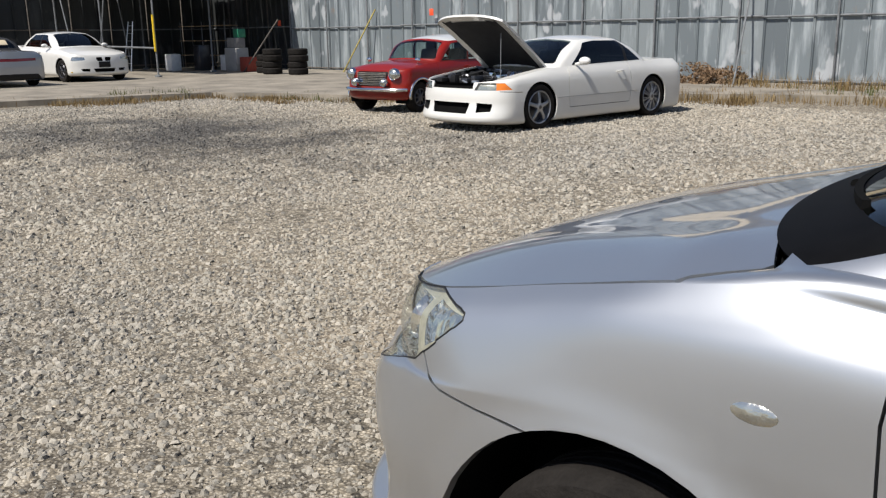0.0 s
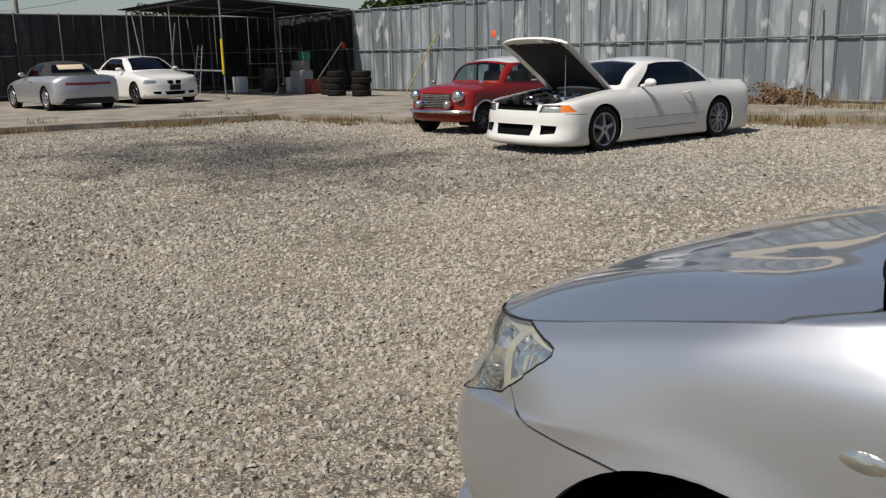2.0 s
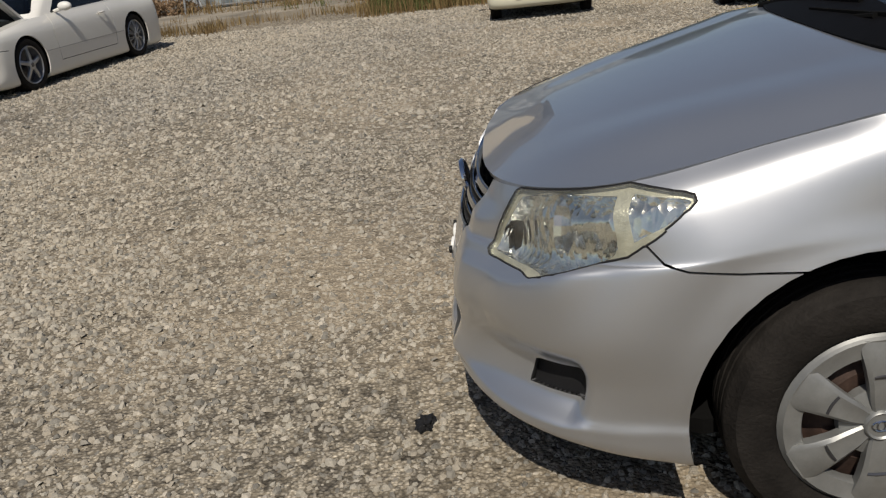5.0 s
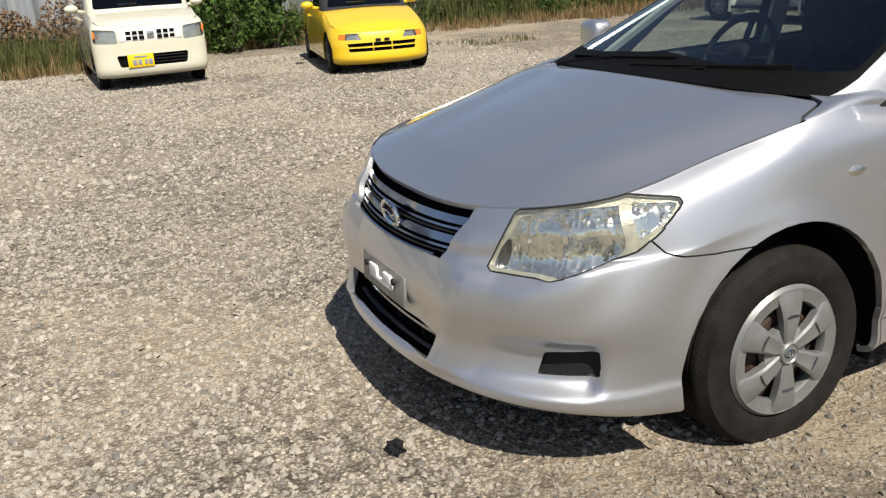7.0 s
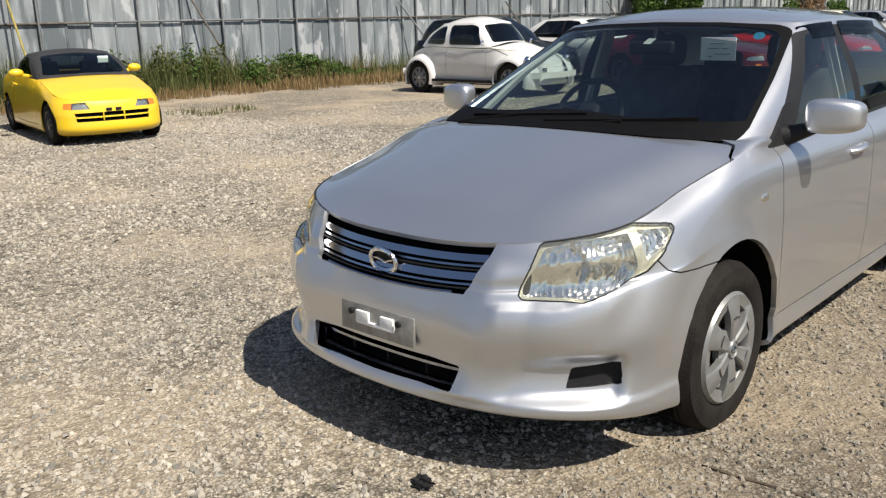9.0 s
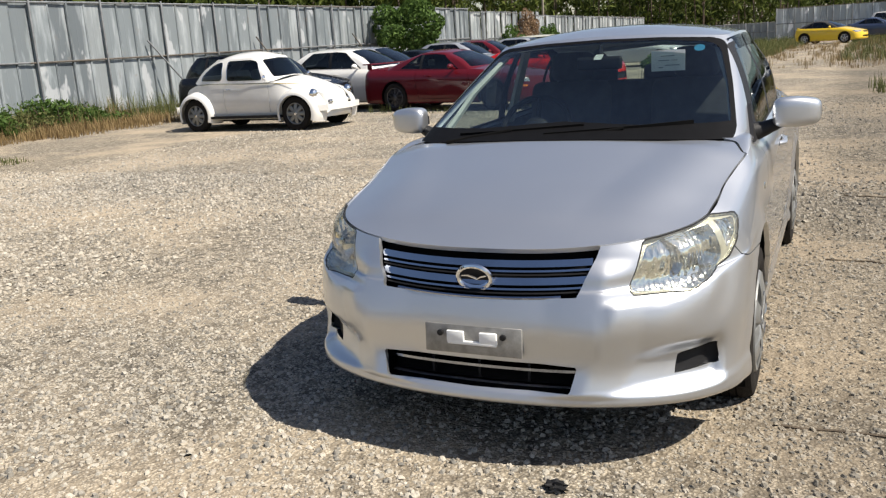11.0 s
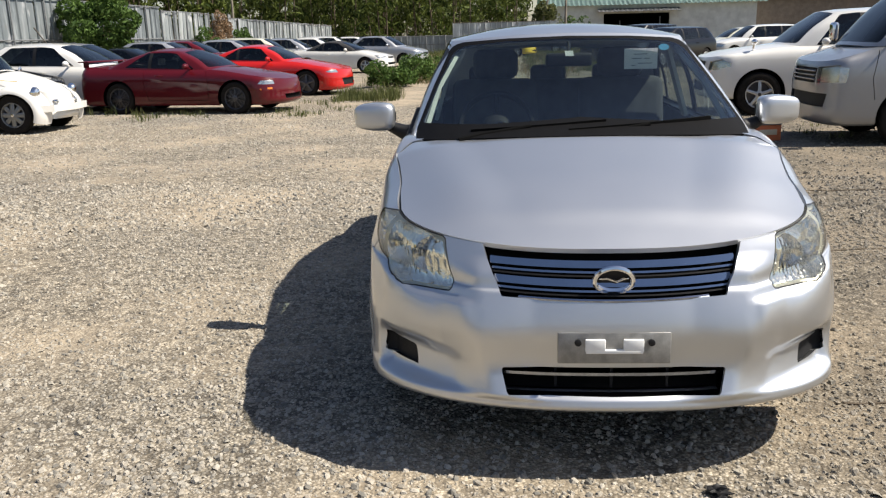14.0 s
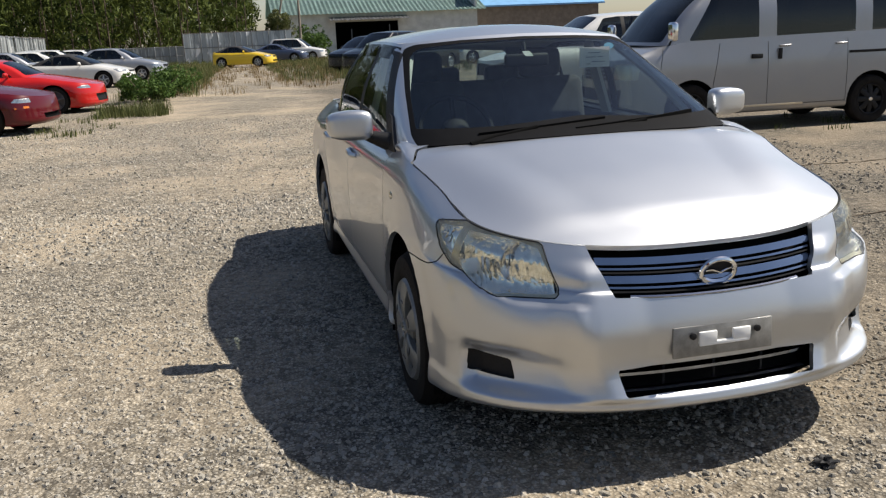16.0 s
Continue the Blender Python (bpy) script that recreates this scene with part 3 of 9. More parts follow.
# ---- wheels ----
def sweep(bm, path, w, h, up=(0, 0, 1)):
    """A bar of rectangular section (w along up, h across) along a path."""
    up = Vector(up)
    pts = [Vector(p) for p in path]
    rings = []
    for i, p in enumerate(pts):
        d = (pts[min(i + 1, len(pts) - 1)] - pts[max(i - 1, 0)]).normalized()
        n = d.cross(up).normalized()
        rings.append([bm.verts.new(p + up * (w / 2 * a) + n * (h / 2 * b)) for a, b in ((-1, -1), (1, -1), (1, 1), (-1, 1))])
    for a, b in zip(rings, rings[1:]):
        for k in range(4):
            bm.faces.new((a[k], a[(k + 1) % 4], b[(k + 1) % 4], b[k]))
    bm.faces.new(rings[0][::-1])
    bm.faces.new(rings[-1])
    bmesh.ops.recalc_face_normals(bm, faces=bm.faces)
    return bm


def tyre_mesh(r, rim_r, width):
    bm = bmesh.new()
    h, s = width / 2, r - rim_r
    prof = [(rim_r, -h * 0.80), (rim_r + s * 0.15, -h * 0.95), (rim_r + s * 0.5, -h), (rim_r + s * 0.82, -h * 0.93), (r - 0.012, -h * 0.80), (r - 0.002, -h * 0.62)]
    for k in range(4):          # tread ribs with grooves
        y0 = -h * 0.62 + k * h * 0.31
        prof += [(r, y0 + 0.003), (r, y0 + h * 0.31 - 0.006), (r - 0.007, y0 + h * 0.31 - 0.003), (r - 0.007, y0 + h * 0.31)]
    prof += [(r - 0.002, h * 0.62), (r - 0.012, h * 0.80), (rim_r + s * 0.82, h * 0.93), (rim_r + s * 0.5, h), (rim_r + s * 0.15, h * 0.95), (rim_r, h * 0.80)]
    lathe(bm, prof, 56)
    bmesh.ops.recalc_face_normals(bm, faces=bm.faces)
    return bm


def spoke_disc(bm, rim_r, spokes, y, inner, outer, w_in, w_out, thick, dish=0.02, twist=0.0):
    """Spokes from hub to rim, as bevelled bars."""
    for k in range(spokes):
        t = k * math.tau / spokes + math.pi / 2
        m = Matrix.Rotation(-t, 4, 'Y')
        vs = []
        for rr, w, yy in ((inner, w_in, y + dish), ((inner + outer) / 2, (w_in + w_out) / 2, y + dish * 0.8), (outer, w_out, y)):
            tw = twist * (rr - inner)
            vs.append([bm.verts.new(m @ Vector((rr, yy + dy, sgn * w / 2 + tw))) for sgn, dy in ((-1, -thick), (-1, 0), (-0.55, 0.006), (0.55, 0.006), (1, 0), (1, -thick))])
        for a, b in zip(vs, vs[1:]):
            for i in range(6):
                bm.faces.new((a[i], a[(i + 1) % 6], b[(i + 1) % 6], b[i]))
        bm.faces.new(vs[0])
        bm.faces.new(vs[-1][::-1])
    bmesh.ops.recalc_face_normals(bm, faces=bm.faces)
    return bm


def wheel(parent, at, r=0.305, rim_r=0.195, width=0.19, style="five", mirror=False, face=None):
    """A wheel part with tyre, rim, spokes and hub below it; its outer face looks to -y, or to +y when mirrored."""
    flip = Matrix.Rotation(math.pi, 4, 'Z') if mirror else Matrix.Identity(4)
    ty = part("wheel", tyre_mesh(r, rim_r, width), M["rubber"], parent)
    ty.matrix_local = Matrix.Translation(at) @ flip
    out = -width / 2
    fm = {"cap": M["hubcap"], "five": M["alloy"], "mesh": M["alloy"], "dark": M["dark_alloy"], "steel": M["alloy"]}[style]
    if face:
        fm = face
    bm = lathe(bmesh.new(), [(rim_r + 0.004, out + 0.012), (rim_r - 0.003, out + 0.004), (rim_r - 0.014, out + 0.010), (rim_r - 0.02, out + 0.05), (rim_r - 0.03, 0.05)], 48)
    bmesh.ops.recalc_face_normals(bm, faces=bm.faces)
    part("rim", bm, fm, ty)
    back = lathe(bmesh.new(), [(rim_r - 0.02, 0.0), (0.06, -0.01), (0, -0.01)], 32)
    part("brake_disc", back, M["steel_rust"] if style == "cap" else M["dark_alloy"], ty)
    sp = bmesh.new()
    turn = Matrix.Rotation(math.pi, 4, 'Z')
    if style == "cap":
        # an outer ring and a hub dish joined by six raised spokes, with openings between
        lathe(sp, [(rim_r - 0.001, out + 0.006), (rim_r - 0.006, out - 0.001), (rim_r - 0.016, out + 0.001), (0.158, out + 0.004), (0.154, out + 0.012), (0.154, out + 0.03)], 48)
        lathe(sp, [(0.082, out + 0.03), (0.080, out + 0.008), (0.05, out + 0.0), (0.03, out - 0.002)], 32)
        bmesh.ops.recalc_face_normals(sp, faces=sp.faces)
        cap_ob = part("hubcap", sp, fm, ty)
        for k in range(6):
            t = k * math.tau / 6 + math.pi / 2
            m = Matrix.Rotation(-t, 4, 'Y')
            q = bmesh.new()
            prev = None
            for rr, w, yy in ((0.030, 0.030, out - 0.004), (0.06, 0.046, out - 0.009), (0.10, 0.058, out - 0.012), (0.14, 0.074, out - 0.010), (0.172, 0.090, out - 0.004), (rim_r - 0.004, 0.098, out + 0.003)):
                ln = [m @ Vector((math.sqrt(max(rr * rr - (u * w / 2) ** 2, 0.0004)), yy + dy, u * w / 2)) for u, dy in ((-1, 0.026), (-1, 0.003), (-0.75, -0.003), (0, -0.001), (0.75, -0.003), (1, 0.003), (1, 0.026))]
                ring = [q.verts.new(v) for v in ln]
                if prev:
                    for i in range(6):
                        q.faces.new((prev[i], prev[i + 1], ring[i + 1], ring[i]))
                prev = ring
            bmesh.ops.recalc_face_normals(q, faces=q.faces)
            part("hubcap_spoke", q, fm, cap_ob)
            # thin dark arc across each spoke
            q = bmesh.new()
            tube(q, [m @ Vector((0.118 * math.cos(u), out - 0.0125, 0.118 * math.sin(u))) for u in [-0.19 + 0.38 * z / 8 for z in range(9)]], 0.0042, 5)
            part("scuff_mark", q, M["dark_alloy"], cap_ob)
        steel = lathe(bmesh.new(), [(rim_r - 0.02, out + 0.06), (0.15, out + 0.05), (0.11, out + 0.03), (0.06, out + 0.04), (0, out + 0.04)], 32)
        part("steel_wheel", steel, M["steel_rust"], ty)
        hub = lathe(bmesh.new(), [(0.037, out + 0.006), (0.035, out - 0.010), (0.031, out - 0.014), (0.027, out - 0.010), (0, out - 0.010)], 28)
        part("hub_emblem_disc", hub, M["hubcap"], ty)
        ring = bmesh.new()
        for a, b in ((0.019, 0.012), (0.008, 0.0115)):
            tube(ring, [(a * math.cos(q * math.tau / 20), out - 0.0115, b * math.sin(q * math.tau / 20)) for q in range(20)], 0.0018, 5, True)
        part("hub_emblem", ring, M["dark_chrome"], ty)
    else:
        n, wi, wo = {"five": (5, 0.05, 0.045), "mesh": (10, 0.018, 0.022), "dark": (8, 0.03, 0.03), "steel": (8, 0.06, 0.075)}[style]
        spoke_disc(sp, rim_r, n, 0, 0.035, rim_r - 0.012, wi, wo, 0.022)
        if style == "mesh":
            spoke_disc(sp, rim_r, n, 0, 0.06, rim_r - 0.012, 0.012, 0.016, 0.02, twist=0.35)
        lathe(sp, [(0.06, -0.01), (0.06, 0.024), (0.045, 0.03), (0, 0.03)], 24)
        bmesh.ops.transform(sp, matrix=Matrix.Translation((0, out + 0.03, 0)) @ turn, verts=sp.verts)
        part("spokes", sp, fm, ty)
        cap = lathe(bmesh.new(), [(0.028, out + 0.0), (0.024, out - 0.006), (0, out - 0.007)], 20)
        part("hub_cap", cap, M["chrome"] if style == "steel" else M["dark_alloy"], ty)
    return ty


def well(parent, x, z, r, y_in, y_out):
    """Dark lining of a wheel arch."""
    bm = bmesh.new()
    n = 18
    a = [(x + r * math.cos(t), z + r * math.sin(t)) for t in [-0.35 + k * (math.pi + 0.7) / n for k in range(n + 1)]]
    lines = [[bm.verts.new((px, yy, pz)) for px, pz in a] for yy in (y_in, y_out)]
    for i in range(n):
        bm.faces.new((lines[0][i], lines[0][i + 1], lines[1][i + 1], lines[1][i]))
    c = bm.verts.new((x, y_in, z - 0.1))
    for i in range(n):
        bm.faces.new((lines[0][i], lines[0][i + 1], c))
    part("wheel_arch_liner", bm, M["void"], parent)



# ---- ground, slab, fence ----
def ground():
    bm = bmesh.new()
    xs = [-600, -150, -60] + [-40 + i * 2.0 for i in range(41)] + [60, 90, 150, 600]
    ys = [-600, -150, -50] + [-20 + i * 2.0 for i in range(31)] + [60, 90, 150, 600]
    vs = [[bm.verts.new((x, y, 0.0)) for x in xs] for y in ys]
    for a, b in zip(vs, vs[1:]):
        for i in range(len(xs) - 1):
            bm.faces.new((a[i], a[i + 1], b[i + 1], b[i]))
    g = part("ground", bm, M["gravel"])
    tagged(g, "sandy grey gravel yard with worn bare patches", "ground", kind="structure")


ground()


def concrete_slab():
    edge = [(-19.4, -9.0), (-18.9, -3.0), (-18.3, 2.1), (-17.5, 5.4), (-16.5, 8.4), (-15.0, 9.0), (-13.3, 9.4), (-11.2, 10.9), (-8.8, 12.6), (-6.5, 13.9), (-3.0, 14.6)]
    out = []
    rnd = random.Random(5)
    for (a, b), (c, d) in zip(edge, edge[1:]):
        for i in range(6):
            t = i / 6
            out.append((a + (c - a) * t + rnd.uniform(-0.05, 0.05), b + (d - b) * t + rnd.uniform(-0.05, 0.05)))
    out += [(-3.0, 14.6), (-3.0, 18.6), (-34.0, 18.6), (-34.0, -9.0)]
    bm = slab(bmesh.new(), out, -0.05, 0.12)
    ob = part("pavement", bm, M["concrete"], None, smooth=False)
    tagged(ob, "low weathered concrete slab with a crumbling edge", "concrete slab", kind="structure")


concrete_slab()


def sheet_mesh(name, width, height, mat="fence"):
    """One ribbed steel sheet, its foot at the origin."""
    prof = [(0.0, 0.0), (0.010, -0.040), (0.026, -0.044), (0.032, -0.030), (0.040, -0.044), (0.054, -0.040), (0.066, 0.0), (width * 0.5 - 0.02, 0.004), (width * 0.5, 0.001), (width * 0.5 + 0.02, 0.004), (width + 0.015, 0.004), (width + 0.045, 0.006)]
    v, f = [], []
    for z in (0.0, height):
        v += [(x, y, z) for x, y in prof]
    v += [(x, y + 0.004, z) for z in (0.0, height) for x, y in prof]
    n = len(prof)
    for i in range(n - 1):
        f.append((i, i + 1, n + i + 1, n + i))
        f.append((2 * n + i, 3 * n + i, 3 * n + i + 1, 2 * n + i + 1))
        f.append((n + i, n + i + 1, 3 * n + i + 1, 3 * n + i))
    me = bpy.data.meshes.new(name)
    me.from_pydata(v, [], f)
    me.materials.append(M[mat])
    return me


def run_fence(name, label, pts, height, step=0.5, post=3, mid=0.52, base_z=0.0, braces=(), wobble=0.012, low_rail=True, mat="fence"):
    """A sheet fence along plan points, with sheets, posts and rails; its inner face lies to the right of the line."""
    rnd = random.Random(len(name) * 7 + 3)
    fe = base(name, Matrix.Identity(4), label, "fence", kind="structure")
    me = sheet_mesh("sheet", step, 1.0, mat)
    pipe = bpy.data.meshes.new("post")
    pb = tube(bmesh.new(), [(0, 0, -0.1), (0, 0, 1.0)], 0.026, 8)
    pb.to_mesh(pipe)
    pb.free()
    # posts of the shade-toned run take the darker pipe, for shade too
    pipe.materials.append(M["rust"] if mat == "shade_fence" else M["steel_pipe"])
    for f in pipe.polygons:
        f.use_smooth = True
    k = 0
    for (a, b), (c, d) in zip(pts, pts[1:]):
        ln = math.hypot(c - a, d - b)
        n = max(1, round(ln / step))
        ang = math.atan2(d - b, c - a)
        for i in range(n):
            t = i / n
            x, y = a + (c - a) * t, b + (d - b) * t
            h = height(x) if callable(height) else height
            o = new("sheet", me)
            o.parent = fe
            o.matrix_world = Matrix.Translation((x, y, base_z + rnd.uniform(-0.008, 0.008))) @ Matrix.Rotation(ang + rnd.uniform(-wobble, wobble), 4, 'Z') @ Matrix.Rotation(rnd.uniform(-wobble, wobble), 4, 'X') @ Matrix.Diagonal((ln / n / step, 1, h + rnd.uniform(-0.008, 0.008), 1))
            nx, ny = math.sin(ang), -math.cos(ang)
            if k % post == 0:
                o = new("post", pipe)
                o.parent = fe
                o.matrix_world = Matrix.Translation((x + nx * 0.085, y + ny * 0.085, base_z)) @ Matrix.Rotation(rnd.uniform(-0.008, 0.008), 4, 'Y') @ Matrix.Diagonal((1, 1, h + 0.04, 1))
            k += 1
        for fr in ((mid, 0.993) + ((0.06,) if low_rail else ())):
            for s in range(max(1, round(ln / 6))):
                m = max(1, round(ln / 6))
                p0, p1 = s / m, (s + 1) / m
                x0, y0, xx, yy = a + (c - a) * p0, b + (d - b) * p0, a + (c - a) * p1, b + (d - b) * p1
                hh0 = height(x0) if callable(height) else height
                hh1 = height(xx) if callable(height) else height
                dz = rnd.uniform(-0.012, 0.012)
                rb = tube(bmesh.new(), [(x0 + nx * 0.052, y0 + ny * 0.052, base_z + hh0 * fr + dz), (xx + nx * 0.052, yy + ny * 0.052, base_z + hh1 * fr + dz)], 0.024, 8)
                part("rail", rb, M["rust"] if rnd.random() < 0.25 else M["steel_pipe"], fe)
    for x, y, dx, h, mt in braces:
        b = tube(bmesh.new(), [(x + dx, y - 1.15, base_z), (x, y - 0.11, base_z + h)], 0.024, 8)
        part("brace", b, M[mt], fe)
    return fe


run_fence("fence_north", "tall weathered galvanised sheet fence on pipe posts", [(-26.0, 17.65), (-8.0, 17.35), (6.0, 17.0), (22.0, 16.9), (37.6, 17.0)], 3.02, step=0.55, post=4, braces=[
    (-21.2, 17.6, -0.6, 2.1, "worn_yellow"), (-16.6, 17.5, -0.6, 1.9, "steel_pipe"), (-8.28, 17.35, 0.2, 2.25, "steel_pipe"), (4.2, 17.05, 0.1, 2.6, "worn_yellow"), (8.4, 17.0, 0.7, 2.2, "rust"), (15.2, 16.95, 1.0, 2.0, "steel_pipe"), (20.0, 16.9, 0.8, 2.0, "rust"), (26.0, 16.9, 0.7, 2.0, "rust")])
# end fence: its shade is put into the sheet colour
run_fence("fence_west", "tall sheet fence at the end of the yard, colour darkened for shade", [(-31.9, -9.0), (-31.9, 2.0), (-31.9, 18.0), (-26.05, 17.65)], 2.95, base_z=0.1, mat="shade_fence")
run_fence("fence_east", "leaning grey sheet fence stepping down into the distance", [(37.7, 17.0), (47.0, 16.6), (56.0, 15.8), (66.0, 14.6)], lambda x: 2.86 if x < 47 else 2.66 - 0.016 * (x - 47), wobble=0.03, mat="old_fence")
run_fence("fence_low", "low grey sheet fence under the bamboo", [(66.2, 14.4), (66.2, 9.6), (66.2, 5.0)], lambda x: 1.38, low_rail=False)
run_fence("fence_rusty", "pale corrugated fence streaked with rust", [(66.0, 4.9), (66.0, -3.1)], 2.3, step=0.42, low_rail=False, mat="pale_fence")

# pale weathered sheets and coloured tags on the fence
for x, z, nm in ((-18.42, 1.94, "tag"), (-26.3, 1.76, "tag")):
    b = bmesh.new()
    box(b, (0.17, 0.012, 0.20), (x, 17.30, z), 0.004)
    tagged(part("fence_tag", b, M["orange"]), "square orange-red tag on the sheet fence", "tag", "fence tags")


# ---- shelter ----
def shelter():
    sh = base("open_shelter", Matrix.Identity(4), "open pipe-framed shelter with corrugated sheet roof", "shelter")
    a, b, c, d = Vector((-24.7, 11.5, 3.32)), Vector((-26.0, 17.5, 3.06)), Vector((-31.7, 17.7, 3.02)), Vector((-31.7, 11.4, 3.22))
    for i in range(8):
        t0, t1 = i / 8, (i + 0.96) / 8
        lines = []
        for q in range(13):
            u = q / 12
            wv = 0.018 * (-1) ** q
            lines.append([(a + (d - a) * (t0 + (t1 - t0) * u)) + Vector((0, -0.35, wv)), (b + (c - b) * (t0 + (t1 - t0) * u)) + Vector((0, 0, wv))])
        g = grid(lines)
        bmesh.ops.solidify(g, geom=g.faces[:], thickness=0.006)
        # roof sheets share the colour darkened for shade
        part("roof_sheet", g, M["shade_fence"], sh)
    for p in (a, d, Vector((-28.2, 11.45, 3.27)), Vector((-26.6, 14.6, 3.15)), Vector((-31.5, 14.6, 3.1))):
        pl = tube(bmesh.new(), [(p.x, p.y, 0.12), (p.x, p.y, p.z - 0.05)], 0.03, 8)
        part("post", pl, M["steel_pipe"], sh)
        ft = lathe(bmesh.new(), [(0.0, 0.0), (0.11, 0.0), (0.11, 0.05), (0.05, 0.07), (0, 0.07)], 12, Matrix.Translation((p.x, p.y, 0.12)) @ Matrix.Rotation(math.pi / 2, 4, 'X'))
        part("post_foot", ft, M["steel_pipe"], sh)
    for p, q in ((a, d), (a, b), (b, c), (Vector((-28.2, 11.45, 3.27)), Vector((-28.8, 17.6, 3.04))), (Vector((-26.6, 14.6, 3.2)), Vector((-31.5, 14.6, 3.13)))):
        bm = tube(bmesh.new(), [p - Vector((0, 0, 0.05)), q - Vector((0, 0, 0.05))], 0.028, 8)
        part("beam", bm, M["steel_pipe"], sh)
    bar = tube(bmesh.new(), [(-24.7, 11.5, 1.0), (-27.8, 11.4, 1.05)], 0.03, 8)
    part("barrier_bar", bar, M["steel_pipe"], sh)
    sl = tube(bmesh.new(), [(-24.69, 11.47, 0.9), (-24.69, 11.47, 2.0)], 0.036, 8)
    part("yellow_sleeve", sl, M["yellow_paint"], sh)
    for p, q in (((-29.8, 11.2, 0.12), (-31.0, 11.3, 3.1)), ((-28.1, 11.3, 0.9), (-27.6, 11.35, 2.6))):
        part("brace", tube(bmesh.new(), [p, q], 0.025, 8), M["steel_pipe"], sh)


shelter()


# ---- clutter under and beside the shelter ----
def tyre_stack(x, y, n, label):
    st = base("tyre_stack", pose(x, y, 0.12), label, "tyres", "tyre stacks")
    for i in range(n):
        t = part("tyre", tyre_mesh(0.31, 0.19, 0.20), M["rubber"], st)
        t.matrix_local = pose(0.02 * (-1) ** i, 0.015 * i, 0.10 + 0.2 * i, 90, 0, 20 * i)


tyre_stack(-21.8, 14.7, 4, "stack of four black worn tyres on slab")
tyre_stack(-22.9, 14.5, 4, "stack of black tyres beside the fence")
tyre_stack(-24.0, 15.0, 3, "short stack of black tyres in the shelter")
for i, y in enumerate((-2.0, 0.2, 2.4, 4.4)):
    tyre_stack(-30.8, y, 5, "stack of dark tyres along the end fence")
    tyre_stack(-30.1, y + 0.9, 4, "stack of dark tyres along the end fence")


def rack():
    rk = base("tool_rack", pose(-29.6, 16.3, 0.12), "steel shelf rack with boxes and tools in shelter", "rack")
    for x in (-1.6, 0, 1.6):
        for y in (-0.25, 0.25):
            part("upright", tube(bmesh.new(), [(x, y, 0), (x, y, 1.75)], 0.02, 6), M["steel_pipe"], rk)
    for z in (0.5, 1.05, 1.6):
        b = bmesh.new()
        box(b, (3.3, 0.6, 0.03), (0, 0, z), 0.005)
        part("shelf_board", b, M["wood"], rk)


rack()
rnd = random.Random(11)
for i, (x, y, z, sx, sy, sz, mt, lab, nm) in enumerate((
        (-27.2, 15.7, 0.12, 0.6, 0.5, 0.55, "white_plastic", "white plastic tub on the slab", "plastic_tub"),
        (-26.3, 15.4, 0.12, 0.7, 0.55, 0.8, "grey_wall", "grey steel tool cabinet in the shelter", "tool_cabinet"),
        (-26.3, 15.4, 0.92, 0.5, 0.45, 0.35, "carton_grey", "grey carton on the tool cabinet", "carton"),
        (-26.2, 15.5, 1.27, 0.35, 0.3, 0.3, "crate_green", "green plastic crate on top of boxes", "plastic_crate"),
        (-28.3, 15.2, 0.12, 0.45, 0.45, 0.9, "dark_alloy", "dark oil drum in the shelter", "oil_drum"),
        (-25.4, 15.3, 0.12, 0.5, 0.45, 0.5, "red_sheet", "red metal box on the slab", "metal_box"),
        (-29.0, 14.4, 0.12, 0.5, 0.4, 0.6, "white_plastic", "pale plastic container in the shelter", "container"))):
    b = bmesh.new()
    box(b, (sx, sy, sz), (x, y, z + sz / 2), 0.03)
    tagged(part(nm, b, M[mt]), lab, "box")
for x0, y0, x1, y1, z1, mt in ((-25.3, 15.0, -24.4, 15.9, 1.85, "rust"), (-30.4, 13.5, -30.9, 13.4, 2.9, "steel_pipe")):
    tagged(part("leaning_pole", tube(bmesh.new(), [(x0, y0, 0.12), (x1, y1, z1)], 0.025, 8), M[mt]), "metal pole leaning inside the shelter", "pole", "leaning poles")
b = bmesh.new()
for s in (-0.28, 0.28):
    tube(b, [(-30.2 + s, 13.2, 0.12), (-30.2 + s * 0.6, 13.5, 1.9)], 0.022, 6)
for k in range(6):
    tube(b, [(-30.2 - 0.27 + 0.02 * k, 13.25 + 0.05 * k, 0.4 + 0.27 * k), (-30.2 + 0.27 - 0.02 * k, 13.25 + 0.05 * k, 0.4 + 0.27 * k)], 0.014, 6)
tagged(part("step_ladder", b, M["alloy"]), "aluminium step ladder standing in the shelter", "ladder")
# red container side showing over the end fence
b = bmesh.new()
box(b, (0.2, 8.6, 1.36), (-31.72, 2.45, 2.39), 0.02)
for k in range(30):
    box(b, (0.05, 0.12, 1.3), (-31.60, -1.7 + k * 0.285, 2.39), 0.01)
tagged(part("red_container", b, M["red_sheet"]), "red ribbed container side above the end fence", "container")
b = bmesh.new()
box(b, (2.4, 8.0, 3.75), (-35.0, 2.6, 1.875), 0.1)
tagged(part("white_truck_box", b, M["white"]), "white truck box standing behind the fence", "truck")

